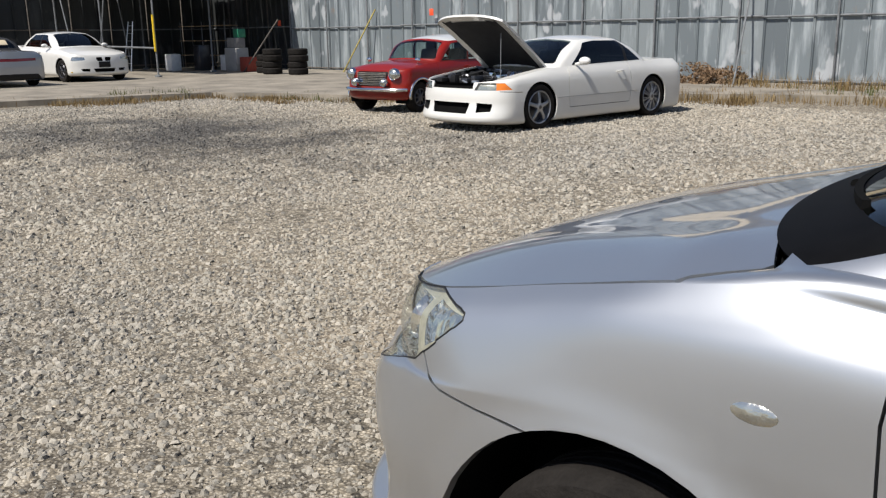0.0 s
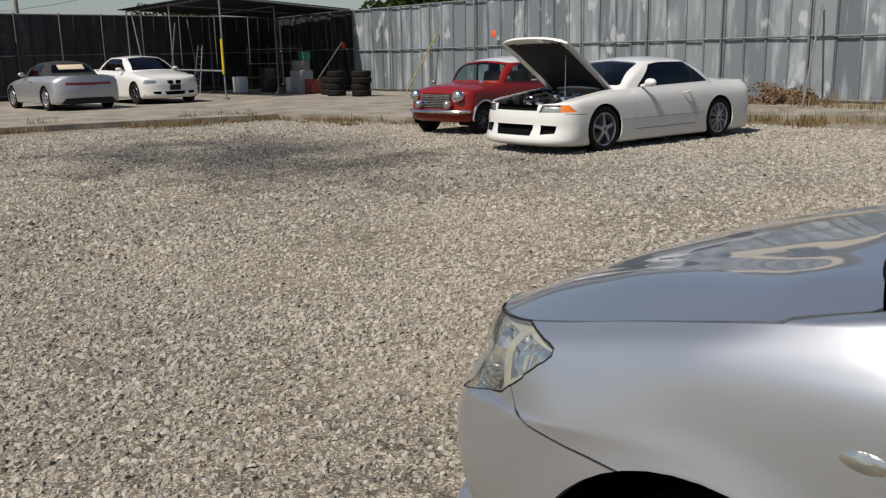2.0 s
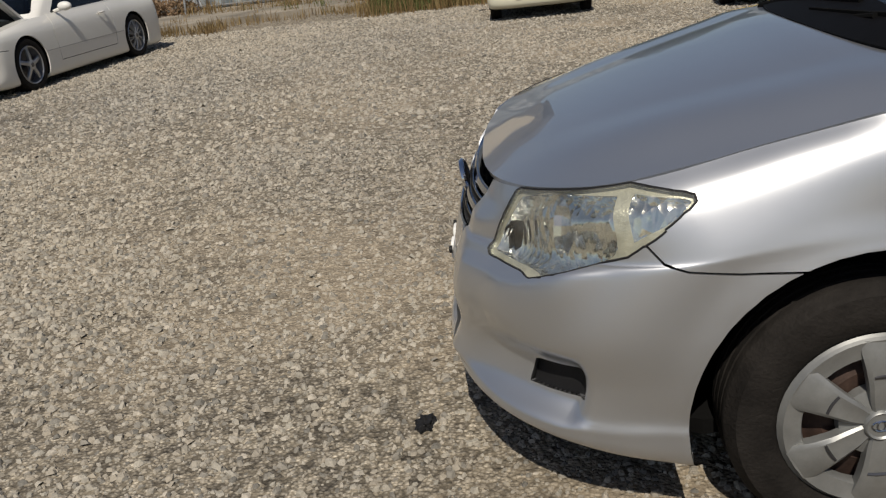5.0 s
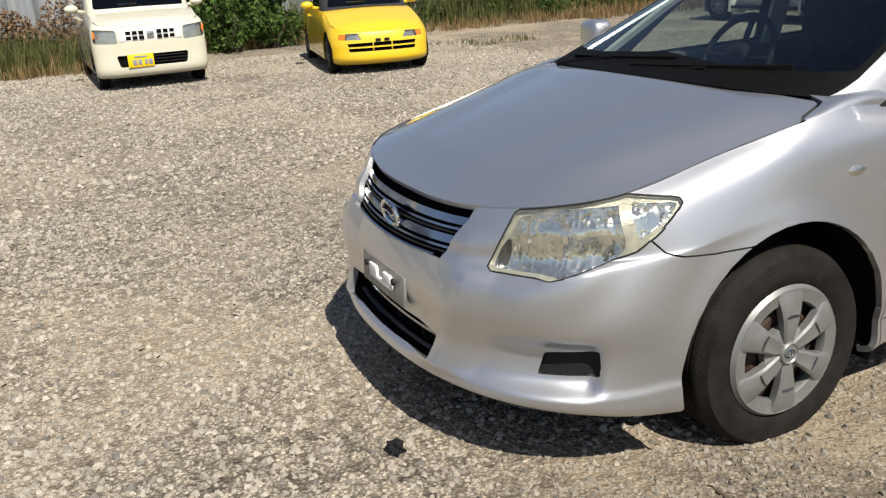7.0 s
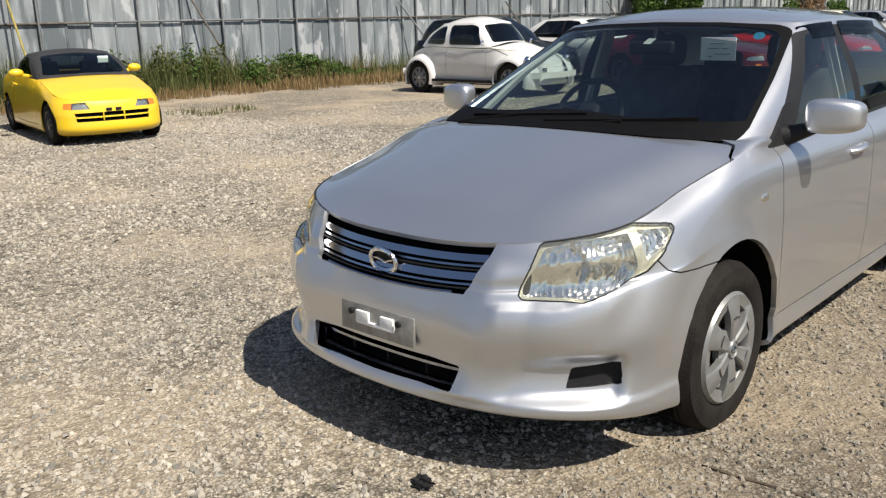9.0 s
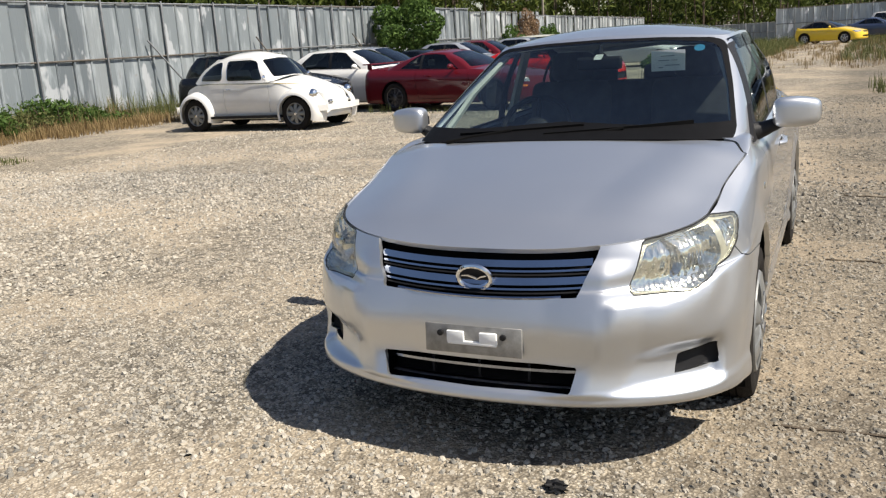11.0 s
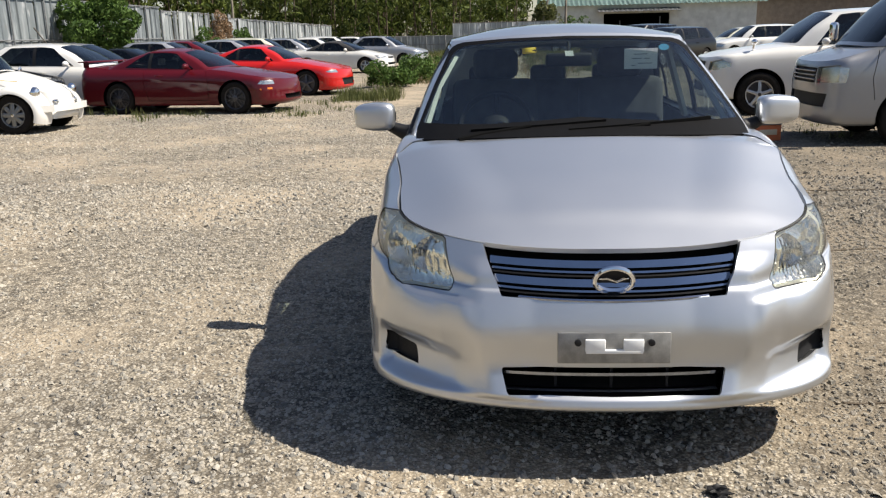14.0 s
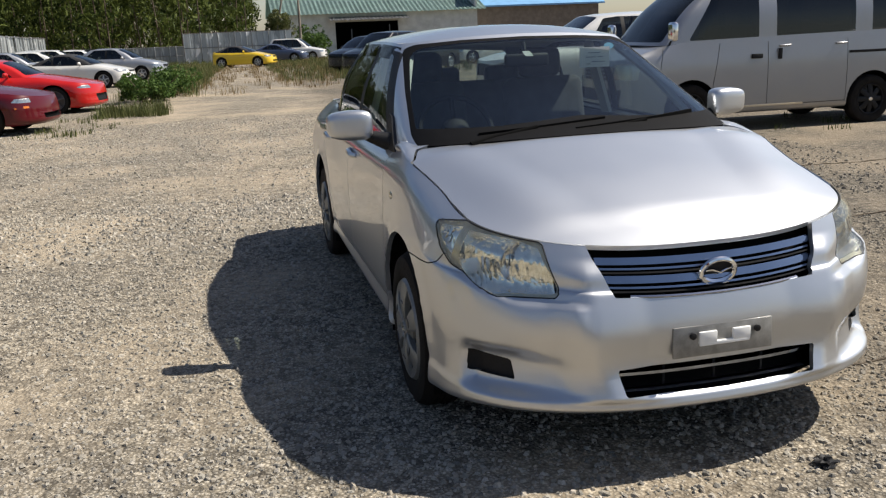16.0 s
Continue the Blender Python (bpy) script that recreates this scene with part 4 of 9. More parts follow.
# ---- buildings beyond the fence ----
def house(name, label, x0, x1, y0, y1, h, wall, roofm, ridge, eave=0.6, windows=(), axis='x'):
    hs = base(name, Matrix.Identity(4), label, "house")
    b = bmesh.new()
    box(b, (x1 - x0, y1 - y0, h), ((x0 + x1) / 2, (y0 + y1) / 2, h / 2))
    part("wall", b, wall, hs, smooth=False)
    b = bmesh.new()
    if axis == 'x':
        sec = [(y0 - eave, h - 0.12), ((y0 + y1) / 2, h + ridge), (y1 + eave, h - 0.12)]
        up = [[b.verts.new((x, y, z + dz)) for y, z in sec] for x in (x0 - eave, x1 + eave) for dz in (0, 0.16)]
    else:
        sec = [(x0 - eave, h - 0.12), ((x0 + x1) / 2, h + ridge), (x1 + eave, h - 0.12)]
        up = [[b.verts.new((x, y, z + dz)) for x, z in sec] for y in (y0 - eave, y1 + eave) for dz in (0, 0.16)]
    lo0, hi0, lo1, hi1 = up
    for i in range(2):
        b.faces.new((hi0[i], hi0[i + 1], hi1[i + 1], hi1[i]))
        b.faces.new((lo0[i], lo1[i], lo1[i + 1], lo0[i + 1]))
        for lo, hi in ((lo0, hi0), (lo1, hi1)):
            b.faces.new((lo[i], lo[i + 1], hi[i + 1], hi[i]))
    for i in (0, 2):
        b.faces.new((lo0[i], hi0[i], hi1[i], lo1[i]))
    bmesh.ops.recalc_face_normals(b, faces=b.faces)
    part("roof", b, roofm, hs, smooth=False)
    if axis == 'y':
        g = bmesh.new()
        vs = [g.verts.new(p) for p in ((x0, y0 + 0.01, h), (x1, y0 + 0.01, h), ((x0 + x1) / 2, y0 + 0.01, h + ridge))]
        g.faces.new(vs)
        ex = bmesh.ops.extrude_face_region(g, geom=g.faces[:])
        bmesh.ops.translate(g, verts=[v for v in ex["geom"] if isinstance(v, bmesh.types.BMVert)], vec=(0, 0.2, 0))
        bmesh.ops.recalc_face_normals(g, faces=g.faces)
        part("gable", g, wall, hs, smooth=False)
    for wx, wz, ww, wh in windows:
        fr = bmesh.new()
        for dx, dz, sx, sz in ((-ww / 2, 0, 0.06, wh + 0.06), (ww / 2, 0, 0.06, wh + 0.06), (0, -wh / 2, ww, 0.06), (0, wh / 2, ww, 0.06), (0, 0, 0.05, wh)):
            box(fr, (sx, 0.10, sz), (wx + dx, y0 - 0.03, wz + dz))
        wf = part("window", fr, M["alloy"], hs, smooth=False)
        pn = bmesh.new()
        box(pn, (ww, 0.02, wh), (wx, y0 - 0.012, wz))
        part("pane", pn, M["dark_paint"], wf, smooth=False)
    return hs


h1 = house("brown_house", "dark brown two-storey house with tiled roof", -35.2, -28.4, 32.0, 39.0, 6.0, M["brown_wall"], M["roof_tile"], 1.7, 0.9, [(-33.9, 5.2, 0.9, 1.3), (-31.4, 5.0, 1.4, 1.0)], 'y')
b = bmesh.new()
box(b, (0.85, 0.35, 0.62), (-29.6, 31.6, 4.75), 0.03)
ac = part("air_conditioner", b, M["white_plastic"], h1)
f = lathe(bmesh.new(), [(0.25, 0), (0.24, 0.02), (0.10, 0.03), (0, 0.03)], 20, Matrix.Translation((-29.72, 31.42, 4.75)) @ Matrix.Rotation(math.pi, 4, 'Z'))
part("fan_guard", f, M["dark_alloy"], ac)
b = tube(bmesh.new(), [(-30.6, 31.4, 4.4), (-28.4, 31.4, 4.4)], 0.03, 6)
part("bracket_rail", b, M["steel_pipe"], h1)
house("grey_house", "low grey sided house with shallow dark roof", -29.2, -21.4, 30.0, 37.0, 4.75, M["grey_wall"], M["roof_tile"], 1.0, 0.7, [(-26.6, 4.15, 1.5, 0.8), (-23.6, 4.3, 0.5, 0.4)])
house("cream_house", "tall cream plastered house with small windows", -20.3, -6.0, 29.5, 38.0, 6.6, M["plaster"], M["roof_tile"], 1.6, 0.7, [(-17.2, 5.7, 1.3, 0.8), (-13.0, 5.7, 1.3, 0.8), (-9.4, 5.7, 1.0, 0.9)])


def barn():
    bn = base("barn", Matrix.Identity(4), "large pale barn with faded green sheet roof and dark doorway", "barn")
    x = 80.0
    for y0, y1, z0, z1 in ((-3.2, -8.2, 0, 3.85), (-14.2, -22.0, 0, 3.85), (-8.2, -14.2, 2.95, 3.85)):
        b = bmesh.new()
        box(b, (0.25, abs(y1 - y0), z1 - z0), (x, (y0 + y1) / 2, (z0 + z1) / 2))
        part("wall", b, M["barn_wall"], bn, smooth=False)
    b = bmesh.new()
    box(b, (14, 0.2, 6.5), (x + 7, -21.9, 3.25))
    part("wall", b, M["barn_wall"], bn, smooth=False)
    b = bmesh.new()
    box(b, (12, 18, 0.05), (x + 6.5, -12, 0.05))
    box(b, (0.1, 18, 4), (x + 9, -12, 2))
    part("inside", b, M["void"], bn, smooth=False)
    lines = []
    for k in range(97):
        y = -2.4 - k * 20.4 / 96
        wv = 0.035 * (-1) ** k
        lines.append([Vector((x - 0.7, y, 3.72 + wv)), Vector((x + 7, y, 6.3 + wv)), Vector((x + 14, y, 3.8 + wv))])
    g = grid(lines)
    bmesh.ops.solidify(g, geom=g.faces[:], thickness=0.03)
    part("roof", g, M["green_roof"], bn, smooth=False)
    lines = []
    for k in range(41):
        y = -7.6 - k * 7.4 / 40
        lines.append([Vector((x - 1.5, y, 3.10 + 0.03 * (-1) ** k)), Vector((x - 0.1, y, 3.42 + 0.03 * (-1) ** k))])
    g = grid(lines)
    bmesh.ops.solidify(g, geom=g.faces[:], thickness=0.02)
    part("door_canopy", g, M["steel_pipe"], bn, smooth=False)
    part("door_post", tube(bmesh.new(), [(x - 0.9, -9.6, 0), (x - 0.9, -9.6, 2.3)], 0.05, 6), M["steel_pipe"], bn)
    part("door_post", tube(bmesh.new(), [(x - 0.9, -13.2, 0), (x - 0.9, -13.2, 2.6)], 0.05, 6), M["steel_pipe"], bn)


barn()
house("blue_roof_shed", "low shed with a blue sheet roof", 84.5, 96.0, -36.6, -23.2, 4.1, M["brown_wall"], M["blue_roof"], 2.9, 0.5, (), 'y')

# poles and wires
POLES = [(66.5, -3.9, 6.5, 0.11, 0.0), (66.8, -1.6, 5.5, 0.10, 1.3), (52.0, 18.0, 6.0, 0.09, 0.0), (-62.0, 28.5, 9.5, 0.14, 0.0), (-50.5, 28.0, 7.2, 0.16, 0.0), (-72.0, 19.5, 9.0, 0.2, 0.0), (-80.0, 19.0, 8.0, 0.12, 0.0), (-41.0, 38.0, 9.2, 0.13, 0.0)]
for x, y, h, r, lean in POLES:
    up = base("utility_pole", pose(x, y, 0), "tall grey utility pole with cross arm beyond fence", "utility pole", "utility poles")
    part("pole_shaft", tube(bmesh.new(), [(0, 0, 0), (0, -lean, h)], [r, r * 0.7], 10), M["concrete"], up)
    if h > 9:
        part("cross_arm", sweep(bmesh.new(), [(-0.9, 0, h - 0.9), (0.9, 0, h - 0.9)], 0.09, 0.09), M["steel_pipe"], up)
        part("transformer", lathe(bmesh.new(), [(0, 0), (0.25, 0), (0.25, 0.7), (0, 0.7)], 14, Matrix.Translation((0.3, 0, h - 2.0)) @ Matrix.Rotation(math.pi / 2, 4, 'X')), M["grey_wall"], up)
for z0, za, zb in ((8.6, 0, 0), (8.2, 0, 0), (7.4, 0.3, -0.2)):
    b = tube(bmesh.new(), [(-110 + 80 * k / 10, 22 + 16 * k / 10 + za, z0 - 0.6 * math.sin(math.pi * ((k * 2.5 / 10) % 1)) + zb) for k in range(11)], 0.02, 5)
    tagged(part("overhead_wire", b, M["black"]), "thin black overhead wire between poles", "wire", "overhead wires")


# ---- plants ----
def leaves_mesh(name, centres, sizes, material, seed, aspect=0.45, droop=0.3):
    """Many small pointed leaves, one mesh: each a bent pair of triangles."""
    g = np.random.RandomState(seed)
    n = len(centres)
    c = np.asarray(centres)
    s = np.asarray(sizes)[:, None]
    d = g.normal(size=(n, 3))
    d[:, 2] -= droop
    d /= np.linalg.norm(d, axis=1)[:, None]
    u = np.cross(d, g.normal(size=(n, 3)))
    u /= np.linalg.norm(u, axis=1)[:, None]
    nn = np.cross(d, u)
    v = np.empty((n, 4, 3))
    v[:, 0] = c - d * s
    v[:, 1] = c + u * s * aspect + nn * s * 0.12
    v[:, 2] = c + d * s
    v[:, 3] = c - u * s * aspect + nn * s * 0.12
    idx = np.arange(n)[:, None] * 4
    f = np.concatenate([idx + np.array([0, 1, 2]), idx + np.array([0, 2, 3])])
    me = bpy.data.meshes.new(name)
    me.vertices.add(n * 4)
    me.vertices.foreach_set("co", v.reshape(-1))
    me.loops.add(len(f) * 3)
    me.loops.foreach_set("vertex_index", f.reshape(-1).astype(np.int32))
    me.polygons.add(len(f))
    me.polygons.foreach_set("loop_start", np.arange(0, len(f) * 3, 3, dtype=np.int32))
    me.update(calc_edges=True)
    me.materials.append(material)
    return me


def blob_points(g, n, at_, size, clumps=14):
    """Leaf places gathered in clumps near the skin of an uneven crown."""
    cc = g.normal(size=(clumps, 3))
    cc /= np.linalg.norm(cc, axis=1)[:, None]
    cc *= g.uniform(0.45, 0.95, size=(clumps, 1))
    rr = g.uniform(0.22, 0.42, size=clumps)
    pick = g.randint(0, clumps, n)
    p = g.normal(size=(n, 3))
    p /= np.linalg.norm(p, axis=1)[:, None]
    p = cc[pick] + p * rr[pick][:, None] * g.uniform(0.6, 1.0, size=(n, 1)) ** 0.5
    return p * np.array(size) + np.array(at_)


def bush(name, label, at_, size, n, leaf, mat, seed, category="bush", stems=7):
    g = np.random.RandomState(seed)
    bs = base(name, pose(at_[0], at_[1], 0), label, category)
    st = bmesh.new()
    for k in range(stems):
        e = g.normal(size=3) * np.array(size) * 0.5
        tube(st, [(g.uniform(-0.15, 0.15), g.uniform(-0.15, 0.15), 0), (e[0] * 0.4, e[1] * 0.4, at_[2] * 0.55), (e[0], e[1], at_[2] + abs(e[2]) * 0.6)], [0.035, 0.022, 0.008], 5)
    part("twig_growth", st, M["bark"], bs)
    pts = blob_points(g, n, (0, 0, at_[2]), size, 22)
    pts = pts[pts[:, 2] > 0.05]
    o = new("crown", leaves_mesh("crown", pts, g.uniform(leaf * 0.6, leaf * 1.3, len(pts)), mat, seed + 1))
    o.parent = bs
    return bs


bush("dense_bush", "tall dense dark green bush against the fence", (1.40, 15.4, 1.6), (1.75, 1.2, 1.9), 9500, 0.075, M["dark_leaf"], 3)
for i, (x, y, h, w) in enumerate(((0.5, 14.0, 0.95, 0.6), (1.35, 13.9, 1.15, 0.55), (2.2, 14.1, 0.9, 0.6), (0.9, 14.6, 1.6, 0.7))):
    bush("leafy_weeds", "light green leafy weeds before the dark bush", (x, y, h * 0.5), (w, 0.5, h * 0.55), 1300, 0.055, M["leaf"], 200 + i, "weeds", 6)
bush("round_bush", "leafy green bush standing above parked cars", (28.2, 15.4, 2.0), (1.75, 1.5, 1.25), 7000, 0.10, M["leaf"], 5)
bush("withered_climber", "brown withered climber hanging over the fence", (44.4, 16.3, 1.75), (1.9, 0.5, 1.15), 4000, 0.07, M["reed"], 7)
bush("climber", "green climber beside the withered vine", (47.6, 16.2, 1.2), (1.6, 0.6, 0.9), 2500, 0.08, M["leaf"], 8)
bush("climber", "green climber beside the withered vine", (41.6, 16.2, 1.2), (1.2, 0.6, 0.9), 2000, 0.08, M["leaf"], 9)
bush("weed_bush", "waist-high green weeds beside the car row", (21.4, 3.75, 0.42), (1.3, 0.8, 0.50), 3200, 0.06, M["leaf"], 12, "weeds")
bush("weed_bush", "waist-high green weeds beside the car row", (24.4, 3.3, 0.40), (1.6, 0.8, 0.5), 2800, 0.06, M["leaf"], 13, "weeds")
bush("yellow_bush", "pale yellow-green shrub by the rusty fence", (67.5, -2.4, 2.6), (1.5, 1.2, 1.3), 1800, 0.14, M["grass"], 15)
bush("dark_shrub", "dark green shrub at the barn corner", (70.0, -5.0, 1.2), (1.8, 1.6, 1.3), 2000, 0.14, M["leaf"], 16)


def tree(at_, h, r, seed, label, mat="dark_leaf", n=9000, leaf=0.16):
    g = np.random.RandomState(seed)
    tr = base("tree", pose(at_[0], at_[1], 0), label, "tree")
    b = bmesh.new()
    tube(b, [(0, 0, 0), (0.1, 0.05, h * 0.35), (0.0, 0.1, h * 0.75)], [0.22, 0.16, 0.06], 8)
    for k in range(9):
        a = g.uniform(0, math.tau)
        z = h * g.uniform(0.3, 0.65)
        tube(b, [(0.05, 0.05, z), (math.cos(a) * r * 0.5, math.sin(a) * r * 0.5, z + h * 0.12), (math.cos(a) * r * 0.85, math.sin(a) * r * 0.85, z + h * 0.18)], [0.08, 0.05, 0.02], 6)
    part("trunk", b, M["bark"], tr)
    pts = blob_points(g, n, (0, 0, h * 0.66), (r, r, h * 0.36), 26)
    o = new("crown", leaves_mesh("crown", pts, g.uniform(leaf * 0.6, leaf * 1.3, n), M[mat], seed + 2))
    o.parent = tr


for i, (x, y, h, r) in enumerate(((-42.0, 33.0, 5.9, 2.3), (-39.3, 32.5, 6.6, 2.6), (-36.3, 31.0, 6.3, 2.3), (-33.4, 30.0, 5.5, 1.9), (-31.0, 29.5, 5.4, 1.8))):
    tree((x, y), h, r, 40 + i, "dark leafy garden tree behind the fence")
for i, (x, y, h, r) in enumerate(((-58.0, 24.0, 4.8, 2.2), (-55.0, 26.0, 4.9, 2.0))):
    tree((x, y), h, r, 60 + i, "distant rounded tree behind end fence", n=3000)
tree((95.0, -27.0), 6.0, 4.0, 71, "dark tree between barn and shed", n=5000, leaf=0.25)


def grove():
    """The bamboo grove beyond the fence: plumes of drooping leaf, one mesh, and its stems."""
    g = np.random.RandomState(21)
    pts, sz = [], []
    stems = bmesh.new()
    k = 0
    while k < 330:
        x = g.uniform(14, 130)
        y = 20.5 + g.uniform(0, 16) + max(0, (x - 60)) * 0.0
        if x > 67:
            y = g.uniform(-0.5, 34)
        if x < 67 and y < fence_far(x) + 2.0:
            continue
        k += 1
        h = g.uniform(8.0, 12.5) if x > 30 else g.uniform(5.0, 7.5)
        n, sprays = 430, 40
        st = g.uniform(0.0, 1, sprays) ** 0.75
        srad = (0.35 + 1.25 * np.sin(np.pi * np.clip(st * 0.95 + 0.02, 0, 1))) * g.uniform(0.75, 1.2)
        sa = g.uniform(0, math.tau, sprays)
        srr = srad * np.sqrt(g.uniform(0.2, 1, sprays))
        lean = g.uniform(-0.8, 0.8, 2)
        mid = np.stack([x + np.cos(sa) * srr + lean[0] * st, y + np.sin(sa) * srr + lean[1] * st, 0.8 + st * (h - 0.8)], 1)
        pick = g.randint(0, sprays, n)
        p = mid[pick] + g.normal(size=(n, 3)) * np.array([0.22, 0.22, 0.16])
        p[:, 2] -= 0.8 * np.hypot(p[:, 0] - mid[pick, 0], p[:, 1] - mid[pick, 1])
        p[:, 2] = np.maximum(p[:, 2], 0.3)
        pts.append(p)
        sz.append(g.uniform(0.18, 0.40, n))
        tube(stems, [(x, y, 0), (x + lean[0] * 0.5, y + lean[1] * 0.5, h * 0.5), (x + lean[0], y + lean[1], h)], [0.07, 0.05, 0.015], 5)
    me = leaves_mesh("bamboo_grove", np.concatenate(pts), np.concatenate(sz), M["bamboo_leaf"], 22, 0.30, 0.9)
    tagged(new("bamboo_grove", me), "dark green bamboo and wood beyond the fence", "bamboo grove", kind="stuff")
    tagged(part("bamboo_stems", stems, M["bark"]), "thin stems of the bamboo grove", "bamboo stems", kind="stuff")


fence_far = curve([(-40, 17.8), (37, 17.0), (66, 14.6)])
grove()


def blades(name, label, areas, mat, seed, category="grass"):
    """Tufts of narrow blades: areas of (x0, x1, y0, y1, count, height)."""
    g = np.random.RandomState(seed)
    vs, fs = [], []
    for x0, x1, y0, y1, n, h in areas:
        tufts = max(1, n // 14)
        tc = np.stack([g.uniform(x0, x1, tufts), g.uniform(y0, y1, tufts)], 1)
        th = h * g.uniform(0.35, 1.15, tufts)
        for i in range(n):
            q = g.randint(tufts)
            bx, by = tc[q] + g.normal(size=2) * 0.09
            hh = th[q] * g.uniform(0.5, 1.1)
            a = g.uniform(0, math.tau)
            lx, ly = math.cos(a) * hh * g.uniform(0.1, 0.5), math.sin(a) * hh * g.uniform(0.1, 0.5)
            w = 0.003 + 0.006 * g.uniform()
            px, py = -math.sin(a) * w, math.cos(a) * w
            b = len(vs)
            vs += [(bx - px, by - py, 0), (bx + px, by + py, 0), (bx + lx * 0.4 - px * 0.8, by + ly * 0.4 - py * 0.8, hh * 0.6), (bx + lx * 0.4 + px * 0.8, by + ly * 0.4 + py * 0.8, hh * 0.6), (bx + lx, by + ly, hh)]
            fs += [(b, b + 1, b + 3, b + 2), (b + 2, b + 3, b + 4)]
    me = bpy.data.meshes.new(name)
    me.from_pydata(vs, [], fs)
    me.materials.append(mat)
    return tagged(new(name, me), label, category, kind="stuff")


blades("fence_weeds", "tall green weeds along the foot of the fence", [(-3.2, 12.5, 15.0, 16.8, 6500, 0.7), (-6.5, -2.0, 14.2, 15.6, 500, 0.3), (-3.4, -0.9, 12.8, 15.6, 5200, 0.62), (12.5, 22.0, 14.8, 16.5, 3000, 0.7), (3.0, 9.0, 15.4, 16.8, 4500, 1.05)], M["grass"], 81)
blades("dry_weeds", "dry brown weeds in front of the fence", [(-4.0, 13.0, 14.0, 15.2, 7000, 0.26), (-3.6, -0.8, 12.4, 14.6, 3200, 0.36), (9.0, 13.0, 13.4, 15.5, 2500, 0.3), (-8.5, -3.0, 13.4, 14.6, 1100, 0.20), (-8.0, -1.0, 15.4, 16.8, 2400, 0.45), (8.5, 13.0, 15.0, 16.6, 2000, 0.55)], M["dry_grass"], 82)
clump_rnd = random.Random(15)
for i in range(26):
    x = clump_rnd.uniform(2.6, 12.0)
    h = clump_rnd.uniform(0.45, 1.0) * (1.0 if x < 9 else 0.7)
    bush("weed_clump", "knee-high leafy weeds at the foot of fence", (x, clump_rnd.uniform(15.2, 16.4), h * 0.5), (clump_rnd.uniform(0.4, 0.8), 0.45, h * 0.62), 700, 0.05, M["leaf"] if i % 3 else M["grass"], 140 + i, "weeds", 4)
for i, (x, y, h) in enumerate(((-9.3, 16.6, 0.5), (-8.7, 16.7, 0.42), (-1.6, 15.2, 1.0), (-2.6, 15.3, 0.9), (-3.6, 15.2, 0.8), (0.0, 15.6, 1.3))):
    bush("withered_weeds", "brown withered weeds at the foot of fence", (x, y, h * 0.5), (0.8, 0.6, h * 0.6), 1600, 0.045, M["reed"], 180 + i, "weeds", 6)
blades("yard_grass", "thin grass growing through the gravel", [(4.3, 6.2, 10.6, 11.6, 300, 0.12), (12.0, 16.5, 3.6, 5.2, 400, 0.14), (11.8, 13.4, 6.0, 9.0, 250, 0.2), (15.9, 17.9, 3.0, 4.4, 2200, 0.30), (14.8, 16.6, -2.7, -1.4, 420, 0.38), (7.0, 9.5, -7.5, -3.2, 160, 0.14), (6.0, 6.8, -6.8, -5.5, 40, 0.2)], M["grass"], 83)
blades("slab_weeds", "dry weeds along the edge of the slab", [(-19.6, -18.4, -2.0, 2.0, 2600, 0.12), (-19.0, -17.8, 2.0, 5.4, 3000, 0.14), (-17.9, -16.2, 5.2, 8.6, 3000, 0.15), (-16.6, -13.5, 8.2, 9.2, 1600, 0.12), (-13.4, -11.2, 9.0, 10.4, 800, 0.12), (-11.4, -8.6, 10.6, 12.4, 700, 0.10), (-8.6, -6.0, 12.4, 13.6, 900, 0.22)], M["dry_grass"], 84)
blades("slab_grass", "green weeds in the joint of the slab", [(-18.2, -16.6, 6.6, 8.8, 350, 0.25), (-14.8, -12.5, 8.8, 9.6, 120, 0.2), (-19.0, -18.3, 1.0, 1.6, 90, 0.4), (-18.8, -18.3, 3.6, 4.2, 60, 0.3)], M["grass"], 85)
blades("field_grass", "rough green grass field before the barn", [(27.5, 66.0, -4.2, -0.4, 9000, 0.35), (30.0, 66.0, -14.0, -2.0, 12000, 0.4), (22.0, 50.0, 2.4, 4.6, 9000, 0.4), (44.0, 66.0, 2.0, 8.0, 8000, 0.45), (54.0, 80.0, -30.0, -3.0, 6000, 0.7)], M["grass"], 86)
blades("dry_field_grass", "dry yellow grass mixed into the field", [(22.0, 60.0, -4.0, 4.4, 7000, 0.3), (30.0, 66.0, -14.0, -2.0, 4000, 0.35)], M["dry_grass"], 87)

# ---- the silver saloon ----
def ease(t):
    t = min(1.0, max(0.0, t))
    return t * t * (3 - 2 * t)


